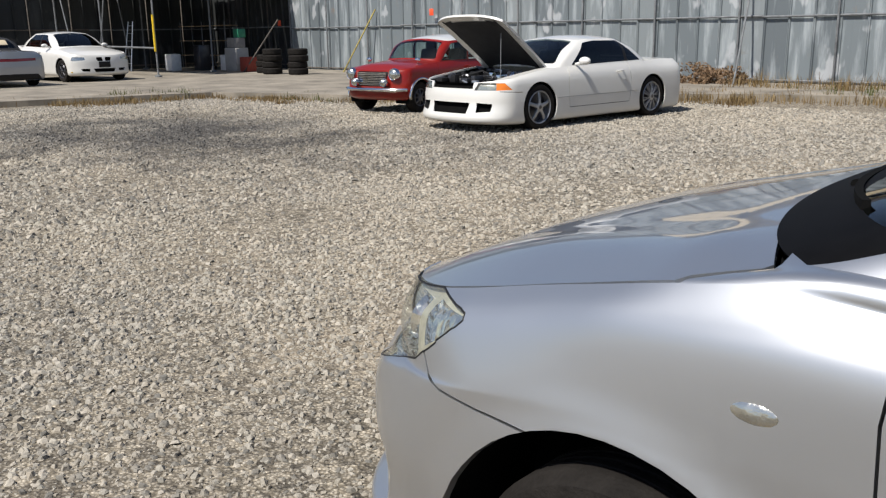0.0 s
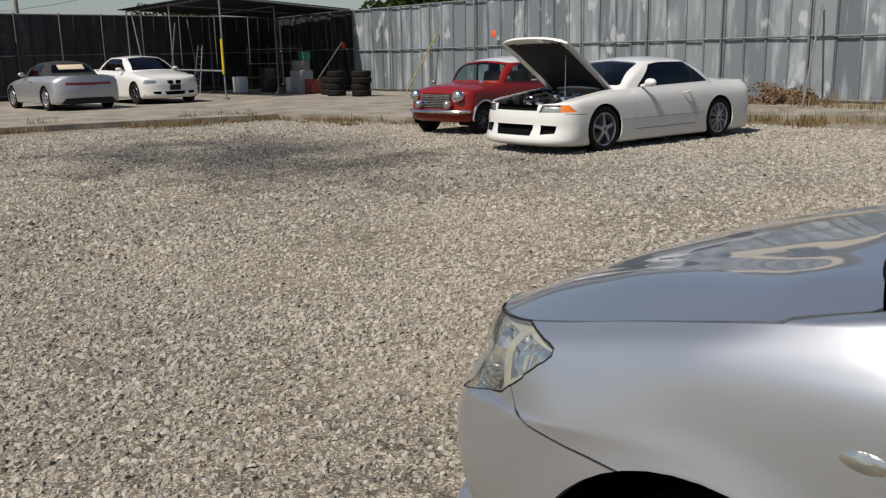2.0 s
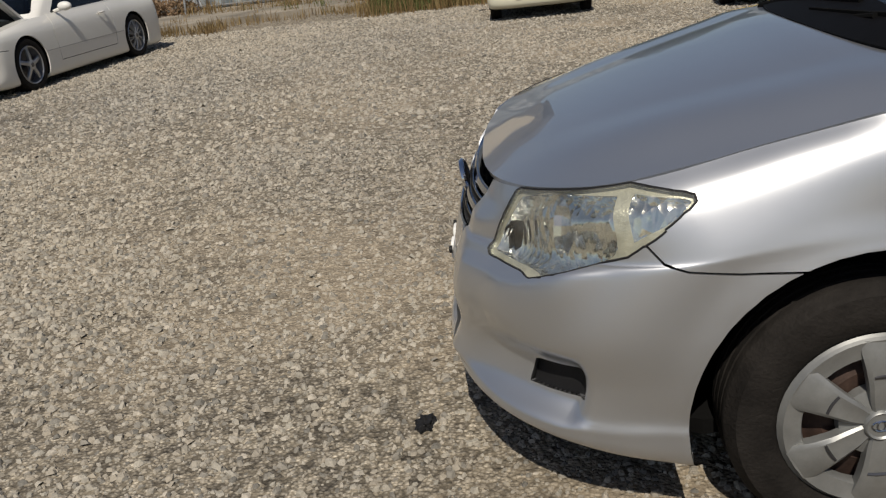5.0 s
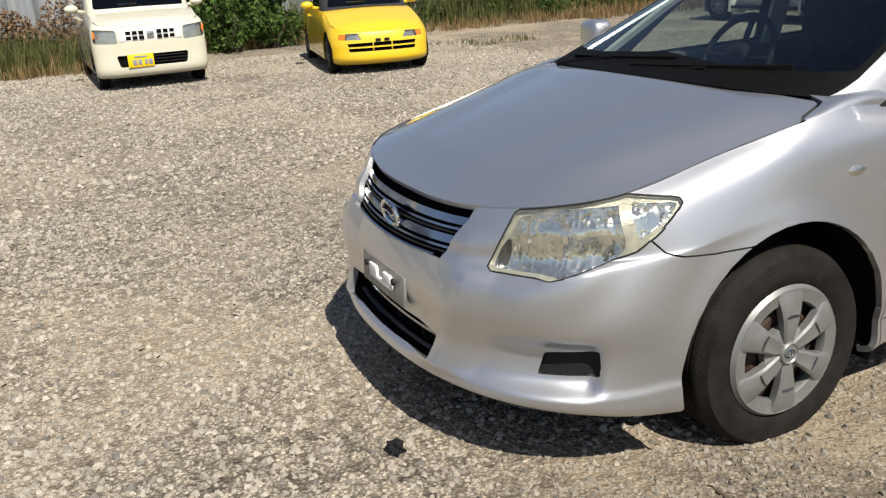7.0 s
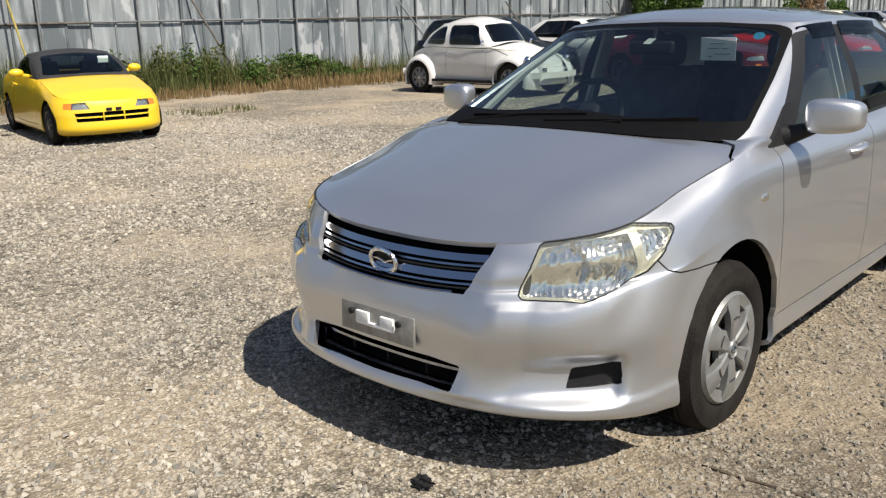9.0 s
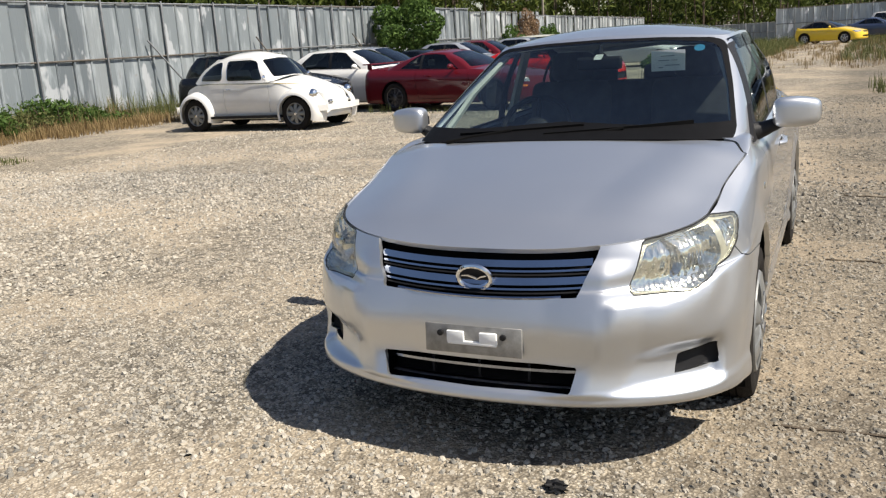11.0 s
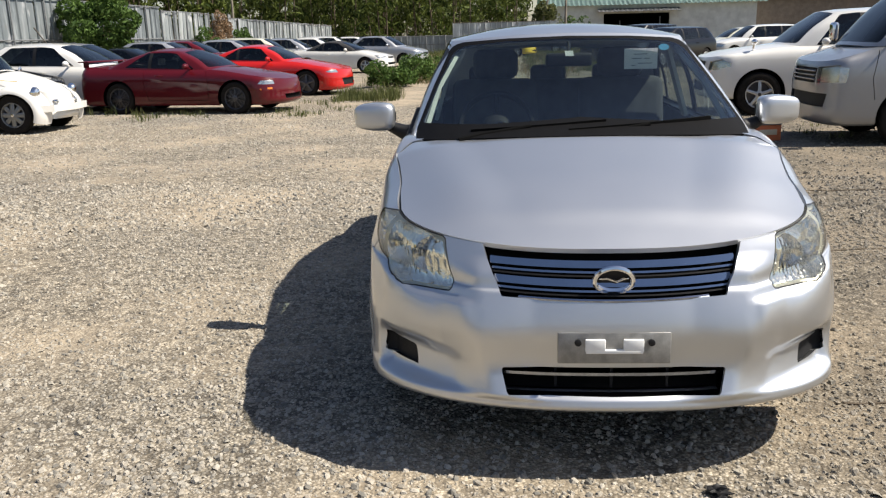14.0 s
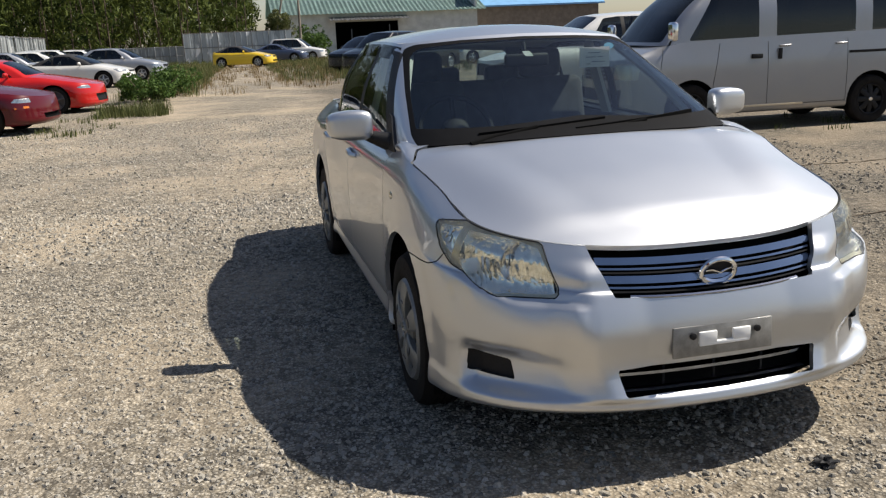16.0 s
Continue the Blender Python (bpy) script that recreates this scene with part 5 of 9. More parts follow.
def sculpt(shell):
    """Creases of the nose: a ridge beside the grille, a ledge below the lamp, a scoop round the fog recess, and flared arches."""
    lay = shell.verts.layers.float_vector.get("nrm")
    for v in shell.verts:
        x, y, z = v.co
        d = 0.0
        if x < -0.3 and y < 0.80:
            yc = 0.372 + 0.05 * ease((z - 0.28) / 0.16) + 0.012 * ease((z - 0.60) / 0.14)
            d += 0.034 * max(0.0, 1 - abs(y - yc) / (0.17 if y < yc else 0.13)) * ease((z - 0.262) / 0.03) * (1 - 0.85 * ease((z - 0.655) / 0.07))
            zl = 0.588 + 0.055 * ease((y - 0.60) / 0.18)
            under = zl - z
            d += 0.020 * ease((under + 0.004) / 0.012) * (1 - ease((under - 0.02) / 0.15)) * ease((y - 0.425) / 0.04) * (1 - ease((y - 0.73) / 0.07))
            t = ease((y - 0.43) / 0.27)
            d -= 0.038 * t * (1 - ease((y - 0.770) / 0.02)) * ease((z - 0.262) / 0.050) * (1 - ease((z - 0.350 - 0.035 * t) / 0.065))
            d += 0.004 * ease((0.292 - z) / 0.02) * ease((z - 0.215) / 0.03)
        for cx in (0.0, 2.6):
            r = math.hypot(x - cx + 0.015, z - 0.286)
            if y > 0.72 and r < 0.475:
                d += 0.013 * max(0.0, 1 - max(0.0, r - 0.391) / 0.085) ** 2
        way = v[lay].copy()
        if x < -0.25:
            way.z = 0.0
            way.normalize()
        v.co += way * d
    orient_again(shell)
    return shell


def raise_wing(isl, top, g0, g1, cowl):
    """Carries the wing on behind the bonnet, up to the foot of the windscreen pillar."""
    lay = isl.verts.layers.float_vector.get("nrm")
    edge = sorted([v for v in isl.verts if v.is_boundary and v.co.x > cowl(1.0) - 0.004 and abs(v.co.z - top["z"](v.co.x)) < 0.003 and abs(v.co.y - top["w"](v.co.x)) < 0.003], key=lambda v: v.co.x)
    if len(edge) < 4:
        return
    x0, x1 = edge[0].co.x, edge[-1].co.x
    prev = edge
    for k in range(1, 8):
        t = k / 7
        ring = []
        for v in edge:
            u = (v.co.x - x0) / (x1 - x0)
            if u < 0.35:
                f = 0.915 + 0.085 * (u / 0.35) ** 0.7
                low, high = row_at(g0, row_xf(g0, f), f), row_at(g1, row_xf(g1, f), f)
            else:
                xa, xb = row_xf(g0, 1.0), row_xf(g1, 1.0)
                x = xa + (x1 + 0.02 - xa) * (u - 0.35) / 0.65
                low, high = row_at(g0, x, 1.0), row_at(g1, xb + (x - xa) * 0.753, 1.0)
            far = low.lerp(high, (0.02 + 0.16 * ease((u - 0.15) / 0.3)) * (1 - 0.6 * u)) + Vector((0.002, 0.003, 0.0))
            fe = 1.0 - 0.085 * min(1.0, t / 0.65)
            lead = row_at(top, cowl(fe) + 0.005, fe) if t <= 0.65 else None
            start = edge[0].co.lerp(row_at(g0, row_xf(g0, 0.915), 0.915), t)
            rear = row_at(top, cowl(0.915) + 0.005, 0.915).lerp(row_at(g0, row_xf(g0, 0.915), 0.915), max(0.0, (t - 0.65) / 0.35))
            shift = ((lead or rear) - start) * max(0.0, 1 - u / 0.4) ** 2
            p = v.co.lerp(far, t) + shift + Vector((-0.002, 0.005, 0.007)) * math.sin(math.pi * t) * ease(u * 4)
            n = isl.verts.new(p)
            ring.append(n)
        for i in range(len(edge) - 1):
            f = isl.faces.new((prev[i], prev[i + 1], ring[i + 1], ring[i]))
            f.smooth = True
            f.normal_update()
            if f.normal.z + 0.3 * f.normal.y < 0:
                f.normal_flip()
        prev = ring
    orient_again(isl)


def silver_saloon():
    stand = pose(-0.85, 0, 0, 0, 0, 1.2) @ pose(0.85, 0, 0)      # stands 1.2 degrees askew in its bay
    car = base("silver_sedan", stand, "silver four-door saloon car with cloudy headlamps and plastic hubcaps", "car")
    paint_m = M["silver"]
    rows = [
        make_row([(-0.9, 0.185), (-0.4, 0.175), (3.4, 0.20)], [(0, 0.79)], (-0.84, 0.5, 2.1), (3.36, 0.4, 2.4)),
        make_row([(-0.95, 0.235), (-0.7, 0.225), (-0.4, 0.205), (0, 0.20), (3.4, 0.26)], [(-0.5, 0.842), (0, 0.836), (2.6, 0.838)], (-0.948, 0.58, 2.3), (3.44, 0.4, 2.4)),
        make_row([(-0.95, 0.268), (-0.6, 0.262), (-0.4, 0.27), (3.4, 0.30)], [(-0.5, 0.845), (0.3, 0.832), (2.3, 0.832), (2.6, 0.842)], (-0.956, 0.58, 2.38), (3.45, 0.4, 2.4)),
        make_row([(-0.95, 0.300), (-0.6, 0.304), (-0.4, 0.31), (3.4, 0.33)], [(-0.5, 0.838), (0.3, 0.836), (2.3, 0.836), (2.6, 0.844)], (-0.934, 0.57, 2.45), (3.46, 0.4, 2.4)),
        make_row([(-0.95, 0.375), (3.4, 0.40)], [(-0.5, 0.842), (0, 0.846), (0.5, 0.842), (2.3, 0.842), (2.6, 0.848)], (-0.914, 0.57, 2.45), (3.47, 0.4, 2.4)),
        make_row([(-0.95, 0.49), (3.4, 0.52)], [(-0.5, 0.846), (0, 0.848)], (-0.928, 0.58, 2.42), (3.475, 0.4, 2.4)),
        make_row([(-0.9, 0.60), (-0.45, 0.64), (0, 0.66), (2.6, 0.66), (3.4, 0.66)], [(-0.5, 0.843), (0, 0.8475)], (-0.900, 0.59, 2.25), (3.475, 0.4, 2.4)),
        make_row([(-0.89, 0.622), (-0.45, 0.668), (0, 0.73), (3.4, 0.74)], [(-0.6, 0.822), (-0.45, 0.834), (-0.3, 0.840), (0, 0.845)], (-0.889, 0.575, 2.15), (3.475, 0.4, 2.4)),
        make_row([(-0.87, 0.675), (-0.6, 0.705), (-0.37, 0.765), (0, 0.832), (0.4, 0.858), (2.6, 0.88), (3.4, 0.86)], [(-0.5, 0.805), (-0.37, 0.807), (-0.2, 0.815), (0, 0.830), (0.5, 0.836), (2.6, 0.830), (3.3, 0.80)], (-0.866, 0.52, 2.3), (3.46, 0.4, 2.6)),
        make_row([(-0.85, 0.706), (-0.6, 0.750), (-0.37, 0.806), (0, 0.886), (0.4, 0.913), (2.6, 0.94), (3.4, 0.93)], [(-0.5, 0.784), (-0.37, 0.780), (-0.2, 0.786), (0, 0.812), (0.2, 0.817), (0.5, 0.812), (2.3, 0.80), (2.7, 0.77), (3.3, 0.74)], (-0.849, 0.51, 2.45), (3.44, 0.35, 2.8)),
        make_row([(-0.83, 0.735), (-0.73, 0.750), (-0.62, 0.777), (-0.40, 0.831), (-0.1, 0.902), (0.08, 0.944), (0.20, 0.962), (0.42, 0.948), (2.4, 0.98), (2.8, 1.0), (3.42, 0.985)],
                 [(-0.5, 0.733), (-0.28, 0.736), (-0.1, 0.758), (0.06, 0.784), (0.2, 0.786), (0.42, 0.774), (2.2, 0.758), (2.7, 0.70), (3.3, 0.66)],
                 (-0.83, 0.5, 2.6), (3.42, 0.3, 3.0), [(-0.83, 0.004), (-0.72, 0.034), (-0.6, 0.055), (-0.3, 0.066), (0, 0.064), (0.1, 0.058), (0.3, 0.055), (0.5, 0.0), (2.5, 0.0), (2.8, 0.03), (3.4, 0.0)]),
    ]
    top = rows[-1]
    g1 = make_row([(0.4, 1.165), (1, 1.17), (2.8, 1.19)], [(0.6, 0.68), (0.9, 0.706), (1.3, 0.712), (2.2, 0.70), (2.7, 0.60)], (0.475, 0.25, 2.5), (2.79, 0.25, 2.6))
    g0 = make_row([(0.0, 0.985), (0.18, 0.980), (0.29, 0.968), (0.45, 0.942), (2.4, 0.978), (2.8, 1.0), (3.0, 1.0)], [(0.20, 0.735), (0.29, 0.748), (0.42, 0.772), (2.2, 0.756), (2.7, 0.68), (3, 0.62)], (0.05, 0.26, 2.4), (3.02, 0.30, 2.6), [(0, 0.02), (1, 0.0), (3, 0.03)])
    cowl = lambda f: 0.05 + 0.155 * f ** 2.2 - 0.155 * ease((f - 0.915) / 0.085)
    shell = sculpt(loft(rows, 64, 70, 12, 10))
    side = lambda f: f.normal.y > 0.15
    any_f = lambda f: True

    # openings
    for cx in (0.0, 2.6):
        fs = cut(shell, circle(cx - 0.015, 0.286, 0.391, 48), SIDE, lambda f: f.calc_center_median().y > 0.5)
        bmesh.ops.delete(shell, geom=fs, context='FACES')
    lamp = take(shell, cut(shell, rounded([(-0.305, 0.600), (0.07, 0.603), (0.20, 0.637), (0.343, 0.692), (0.40, 0.75), (0.427, 0.797), (0.23, 0.822), (-0.113, 0.79), (-0.215, 0.755)], 0.03, 3), DIAG, lambda f: f.calc_center_median().x < -0.2))
    fs = cut(shell, [(-0.02, 0.78), (0.42, 0.76), (0.404, 0.722), (0.372, 0.615), (0.352, 0.603), (0.2, 0.590), (-0.02, 0.585)], FRONT, lambda f: f.normal.x < -0.2 and f.calc_center_median().x < -0.5)
    grille_zone = take(shell, fs)
    fs = cut(shell, rounded([(-0.05, 0.372), (0.358, 0.372), (0.338, 0.288), (-0.05, 0.283)], 0.012), FRONT, lambda f: f.normal.x < -0.2 and f.calc_center_median().x < -0.5)
    intake_zone = take(shell, fs)
    fs = cut(shell, rounded([(-0.094, 0.312), (-0.080, 0.380), (0.148, 0.416), (0.154, 0.324)], 0.016), DIAG, lambda f: f.calc_center_median().x < -0.4)
    fog_zone = take(shell, fs)

    # panel gaps
    seam(shell, [(-0.52, 0.735), (-0.475, 0.697), (-0.445, 0.664), (-0.40, 0.650), (-0.30, 0.641), (-0.12, 0.640)], SIDE, side)
    seam(shell, [(0.388, 0.17), (0.394, 0.45), (0.388, 0.68), (0.380, 0.82), (0.392, 0.95)], SIDE, side)
    seam(shell, [(1.395, 0.28), (1.40, 0.6), (1.425, 0.98)], SIDE, side)
    seam(shell, [(2.10, 0.28), (2.19, 0.42), (2.27, 0.60), (2.40, 0.75), (2.44, 1.0)], SIDE, side)
    seam(shell, [(0.390, 0.285), (2.105, 0.285)], SIDE, side)
    seam(shell, [(3.0, 0.63), (3.2, 0.645)], SIDE, side)
    names = []
    for isl in islands(shell):
        if len(isl.faces) < 12:
            isl.free()
            continue
        xs = [v.co.x for v in isl.verts]
        zs = [v.co.z for v in isl.verts]
        mx = (min(xs) + max(xs)) / 2
        single = min(v.co.y for v in isl.verts) < 0.01
        if single and min(xs) < -0.5:
            nm = "front_bumper"
        elif single:
            nm = "rear_body"
        elif max(xs) < 0.5:
            nm = "fender"
        elif max(zs) < 0.33:
            nm = "sill"
        elif mx < 1.3:
            nm = "front_door"
        elif mx < 2.35:
            nm = "rear_door"
        else:
            nm = "rear_quarter"
        if nm in ("fender", "front_bumper"):
            raise_wing(isl, top, g0, g1, cowl)
        rim(isl, 0.02 if nm in ("fender", "front_bumper", "rear_quarter", "rear_body") else 0.01)
        if single:
            part(nm, both(isl), paint_m, car)
        else:
            part(nm, mirrored(isl), paint_m, car)
            part(nm, isl, paint_m, car)

    # dark liner behind the gaps
    liner = loft([dict(r) for r in rows], 14, 30, 8, 2)
    for cx in (0.0, 2.6):
        fs = cut(liner, circle(cx, 0.300, 0.42, 24), SIDE, lambda f: f.calc_center_median().y > 0.5)
        bmesh.ops.delete(liner, geom=fs, context='FACES')
    bmesh.ops.delete(liner, geom=[f for f in liner.faces if f.calc_center_median().x < -0.30], context='FACES')
    lin = shifted(liner, 0.022)
    liner.free()
    part("inner_shell", both(lin), M["void"], car)
    pan = bmesh.new()
    slab(pan, [(-0.80, -0.28), (-0.70, -0.50), (-0.35, -0.72), (0.38, -0.60), (0.45, -0.79), (2.2, -0.79), (2.25, -0.6), (3.0, -0.6), (3.35, -0.5), (3.35, 0.5), (3.0, 0.6), (2.25, 0.6), (2.2, 0.79), (0.45, 0.79), (0.38, 0.60), (-0.35, 0.72), (-0.70, 0.50), (-0.80, 0.28)], 0.19, 0.23)
    part("underbody", pan, M["void"], car)
    eng = bmesh.new()
    box(eng, (0.95, 0.98, 0.36), (-0.02, 0, 0.44), 0.03)
    part("engine_block", eng, M["void"], car)
    # unseen black box added behind the grille to stop sun leaking through
    rad = bmesh.new()
    box(rad, (0.06, 1.0, 0.50), (-0.72, 0, 0.46), 0.01)
    part("radiator", rad, M["void"], car)

    # bonnet and boot lid
    hood = lid(top, lambda f: row_xf(top, f) + 0.006, cowl, 44, 40)
    lay = hood.verts.layers.float_vector.get("nrm")
    for v in hood.verts:                       # 4 mm gap at the sides, and a soft raised flank on each side
        f = v.co.y / top["w"](v.co.x)
        v.co.y *= 0.990
        fc = 0.62 + 0.20 * ease((v.co.x + 0.80) / 0.9)
        v.co.z += 0.0065 * (1 + math.cos(math.pi * min(1.0, abs(f - fc) / 0.27))) * ease((v.co.x + 0.82) / 0.45) * (1 - ease((v.co.x - 0.0) / 0.2))
    orient_again(hood)
    rim(hood, 0.018)
    part("bonnet", both(hood), paint_m, car)
    deck = lid(top, lambda f: 2.98 - 0.12 * f ** 3, lambda f: row_xf(top, f, False) - 0.006, 12, 10)
    rim(deck, 0.012)
    part("boot_lid", both(deck), paint_m, car)
    shelf = lid(top, lambda f: 0.02 + 0.175 * f ** 2.2, lambda f: 0.34, 14, 8, 0.03)
    part("cowl_panel", both(shelf), M["void"], car)
    # cabin shell
    g2 = make_row([(0.9, 1.368), (1.2, 1.393), (1.6, 1.400), (2.1, 1.388), (2.5, 1.345)], [(0.95, 0.565), (1.2, 0.597), (1.8, 0.60), (2.4, 0.54)], (0.955, 0.17, 2.6), (2.50, 0.16, 2.8), [(0.9, 0.036), (1.3, 0.066), (1.8, 0.066), (2.5, 0.04)], 2.2)
    cab = loft([g0, g1, g2], 22, 44, 14, 9, 1.6, 1.0)
    roof = lid(g2, lambda f: row_xf(g2, f), lambda f: row_xf(g2, f, False), 16, 26)
    rim(roof, 0.02)
    part("roof", both(roof), paint_m, car)
    ws = take(cab, cut(cab, rounded([(-0.2, 0.90), (0.57, 0.90), (0.692, 0.940), (0.722, 1.0), (0.661, 1.18), (0.588, 1.360), (0.53, 1.380), (0.3, 1.394), (-0.2, 1.404)], 0.03), FRONT, lambda f: f.normal.x < -0.25))
    wsg = take(ws, cut(ws, rounded([(-0.2, 1.050), (0.34, 1.044), (0.55, 1.034), (0.696, 1.026), (0.643, 1.18), (0.572, 1.334), (0.515, 1.362), (0.3, 1.381), (-0.2, 1.392)], 0.03), FRONT, any_f))
    part("windscreen_seal", both(rim(ws, 0.008)), M["cowl"], car, "black cowl cover and rubber seal")
    pane = part("windscreen", both(wsg), M["glass"], car)
    rg = take(cab, cut(cab, rounded([(-0.2, 1.05), (0.53, 1.05), (0.47, 1.325), (-0.2, 1.365)], 0.05), FRONT, lambda f: f.normal.x > 0.25))
    part("rear_window", both(rg), M["glass"], car)
    dlo = take(cab, cut(cab, rounded([(0.42, 0.938), (0.985, 1.345), (1.28, 1.374), (1.95, 1.366), (2.22, 1.31), (2.52, 0.985)], 0.04), SIDE, lambda f: f.normal.y > 0.3))
    w1 = take(dlo, cut(dlo, rounded([(0.62, 0.96), (1.06, 1.335), (1.25, 1.352), (1.38, 1.352), (1.395, 0.972)], 0.02), SIDE, any_f))
    w2 = take(dlo, cut(dlo, rounded([(1.48, 0.975), (1.465, 1.352), (1.93, 1.343), (2.10, 1.29), (2.17, 0.99)], 0.02), SIDE, any_f))
    w3 = take(dlo, cut(dlo, rounded([(2.20, 0.995), (2.13, 1.28), (2.42, 1.0)], 0.02), SIDE, any_f))
    for nm, o, m in (("door_frame_trim", rim(dlo, 0.008), M["black"]), ("front_side_window", w1, M["glass"]), ("rear_side_window", w2, M["glass"]), ("quarter_window", w3, M["glass"])):
        part(nm, mirrored(o), m, car)
        part(nm, o, m, car)
    rim(cab, 0.03)
    part("pillar_frame", both(cab), paint_m, car)
    # smoked wind deflectors over the side windows
    for sgn in (1, -1):
        for xa, xb in ((1.03, 1.40), (1.47, 2.02)):
            pts = []
            for i in range(9):
                x = xa + (xb - xa) * i / 8
                pts.append((row_at(g2, x, 1.0), x))
            lines = [[Vector((p.x, (p.y + 0.012) * sgn, p.z - 0.012)) for p, x in pts], [Vector((p.x - 0.02, (p.y + 0.045) * sgn, p.z - 0.075)) for p, x in pts]]
            b = grid(lines)
            bmesh.ops.solidify(b, geom=b.faces[:], thickness=0.004)
            part("window_visor", b, M["smoked"], car)

    # headlamps
    for sgn in (1, -1):
        src = lamp.copy() if sgn == 1 else mirrored(lamp)
        lens = part("headlamp", rim(src.copy(), 0.012), M["lens"], car, "clouded clear headlamp lens")
        lay2 = src.verts.layers.float_vector.get("nrm")
        bmesh.ops.remove_doubles(src, verts=src.verts, dist=0.002)
        first = next(e for e in src.edges if e.is_boundary)
        loop, v = [first.verts[0]], first.verts[1]
        while v is not loop[0] and len(loop) < 2000:
            loop.append(v)
            nxt = [e.other_vert(v) for e in v.link_edges if e.is_boundary and e.other_vert(v) is not loop[-2]]
            v = nxt[0]
        edge = tube(bmesh.new(), [q.co - q[lay2] * 0.002 for q in loop], 0.0032, 5, True)
        part("lamp_gasket", edge, M["black"], lens)
        bez = lamp.copy()
        inner = take(bez, cut(bez, rounded([(-0.283, 0.613), (0.065, 0.614), (0.195, 0.647), (0.240, 0.680), (0.215, 0.800), (-0.100, 0.776), (-0.200, 0.745)], 0.025, 3), DIAG, lambda f: True))
        mark = take(bez, cut(bez, rounded([(0.268, 0.685), (0.335, 0.708), (0.395, 0.758), (0.410, 0.792), (0.240, 0.808)], 0.015, 3), DIAG, lambda f: True))
        for nm, sheet_b, depth, mat in (("lamp_bezel", bez, 0.014, "yellowed"), ("reflector", inner, 0.060, "reflector"), ("side_marker", mark, 0.030, "reflector")):
            o = sheet_b if sgn == 1 else mirrored(sheet_b)
            if depth > 0.014:
                w = shifted(o, 0.014)
                rim(w, depth - 0.014)
                bmesh.ops.delete(w, geom=[f for f in w.faces if f.smooth], context='FACES')
                part(nm + "_wall", w, M["reflector"], lens)
            part(nm, shifted(o, depth), M[mat], lens)
        # bulb shield and bowl, ribbed side marker
        cx, cy, cz = -0.640, 0.588 * sgn, 0.682
        m = Matrix.Translation((cx + 0.052, cy, cz)) @ Matrix.Rotation(math.pi / 2 + 0.30 * sgn, 4, 'Z') @ Matrix.Diagonal((1.15, 1, 0.9, 1))
        bowl = bmesh.new()
        lathe(bowl, [(0.022, -0.014), (0.040, -0.004), (0.058, 0.012), (0.070, 0.030), (0.076, 0.046)], 18, m)
        part("bulb_bowl", bowl, M["chrome"], lens, smooth=False)
        hood_b = lathe(bmesh.new(), [(0, 0.044), (0.013, 0.041), (0.017, 0.012), (0.024, -0.008), (0.024, -0.014)], 18, m)
        part("bulb_cap", hood_b, M["dark_chrome"], lens)
        for i in range(9):           # small steps moulded along the top edge
            u = i / 8
            st = bmesh.new()
            box(st, (0.012, 0.012, 0.010), (-0.675 + 0.20 * u, (0.545 + 0.165 * u) * sgn, 0.752 + 0.030 * u), 0.003)
            part("moulded_step", st, M["reflector"], lens)
        for i in range(6):           # upright flutes of the turn signal
            u = i / 5
            fl = bmesh.new()
            xx, yy = -0.530 + 0.055 * u, (0.678 + 0.050 * u) * sgn
            tube(fl, [(xx - 0.004, yy, 0.676 + 0.012 * u), (xx + 0.010, yy, 0.775 + 0.008 * u)], 0.0055, 6)
            part("signal_flute", fl, M["housing"], lens)
        for i in range(8):
            rb = bmesh.new()
            z = 0.695 + i * 0.0115
            x0, y0 = -0.470 + 0.03 * i / 7, 0.755
            sweep(rb, [(x0, (y0 - 0.030) * sgn, z), (x0 + 0.035, (y0 - 0.004) * sgn, z + 0.002), (x0 + 0.068, (y0 + 0.010) * sgn, z + 0.005)], 0.004, 0.006)
            part("marker_rib", rb, M["dark_chrome"], lens)
        wall = src.copy()
        rim(wall, 0.056)
        bmesh.ops.delete(wall, geom=[f for f in wall.faces if f.smooth], context='FACES')
        part("lamp_wall", wall, M["housing"], lens)
    lamp.free()

    # grille
    def front_x(y, z):
        a, b, c = rows[6], rows[8], rows[-1]
        xa, xb, xc = [row_xf(r, min(1, abs(y) / r["w"](-0.5))) for r in (a, b, c)]
        return xa + (xb - xa) * (z - 0.60) / 0.075 if z < 0.675 else xb + (xc - xb) * (z - 0.675) / 0.062
    part("grille", both(shifted(grille_zone, 0.055)), M["void"], car, "black grille with smoked chrome bars")
    grille = bpy.data.objects[[o.name for o in car.children if o.name.startswith("grille")][0]]
    grille_zone.free()
    for z, h, half, mm in ((0.703, 0.024, 0.388, "dark_chrome"), (0.680, 0.007, 0.382, "dark_chrome"), (0.668, 0.004, 0.380, "black"), (0.648, 0.025, 0.374, "dark_chrome"), (0.624, 0.007, 0.367, "dark_chrome"), (0.611, 0.004, 0.360, "black")):
        b = bmesh.new()
        pts = []
        for i in range(25):
            y = -half + 2 * half * i / 24
            zz = z - 0.010 * (1 - (y / half) ** 2)
            pts.append((front_x(y, zz) + 0.016, y, zz))
        sweep(b, pts, h, 0.022, (0.40, 0, 0.92))
        bmesh.ops.bevel(b, geom=[e for e in b.edges if abs((e.verts[0].co - e.verts[1].co).normalized().y) > 0.6], offset=0.0045, segments=2, affect='EDGES')
        part("grille_bar", b, M[mm], grille)
    frame_b = bmesh.new()
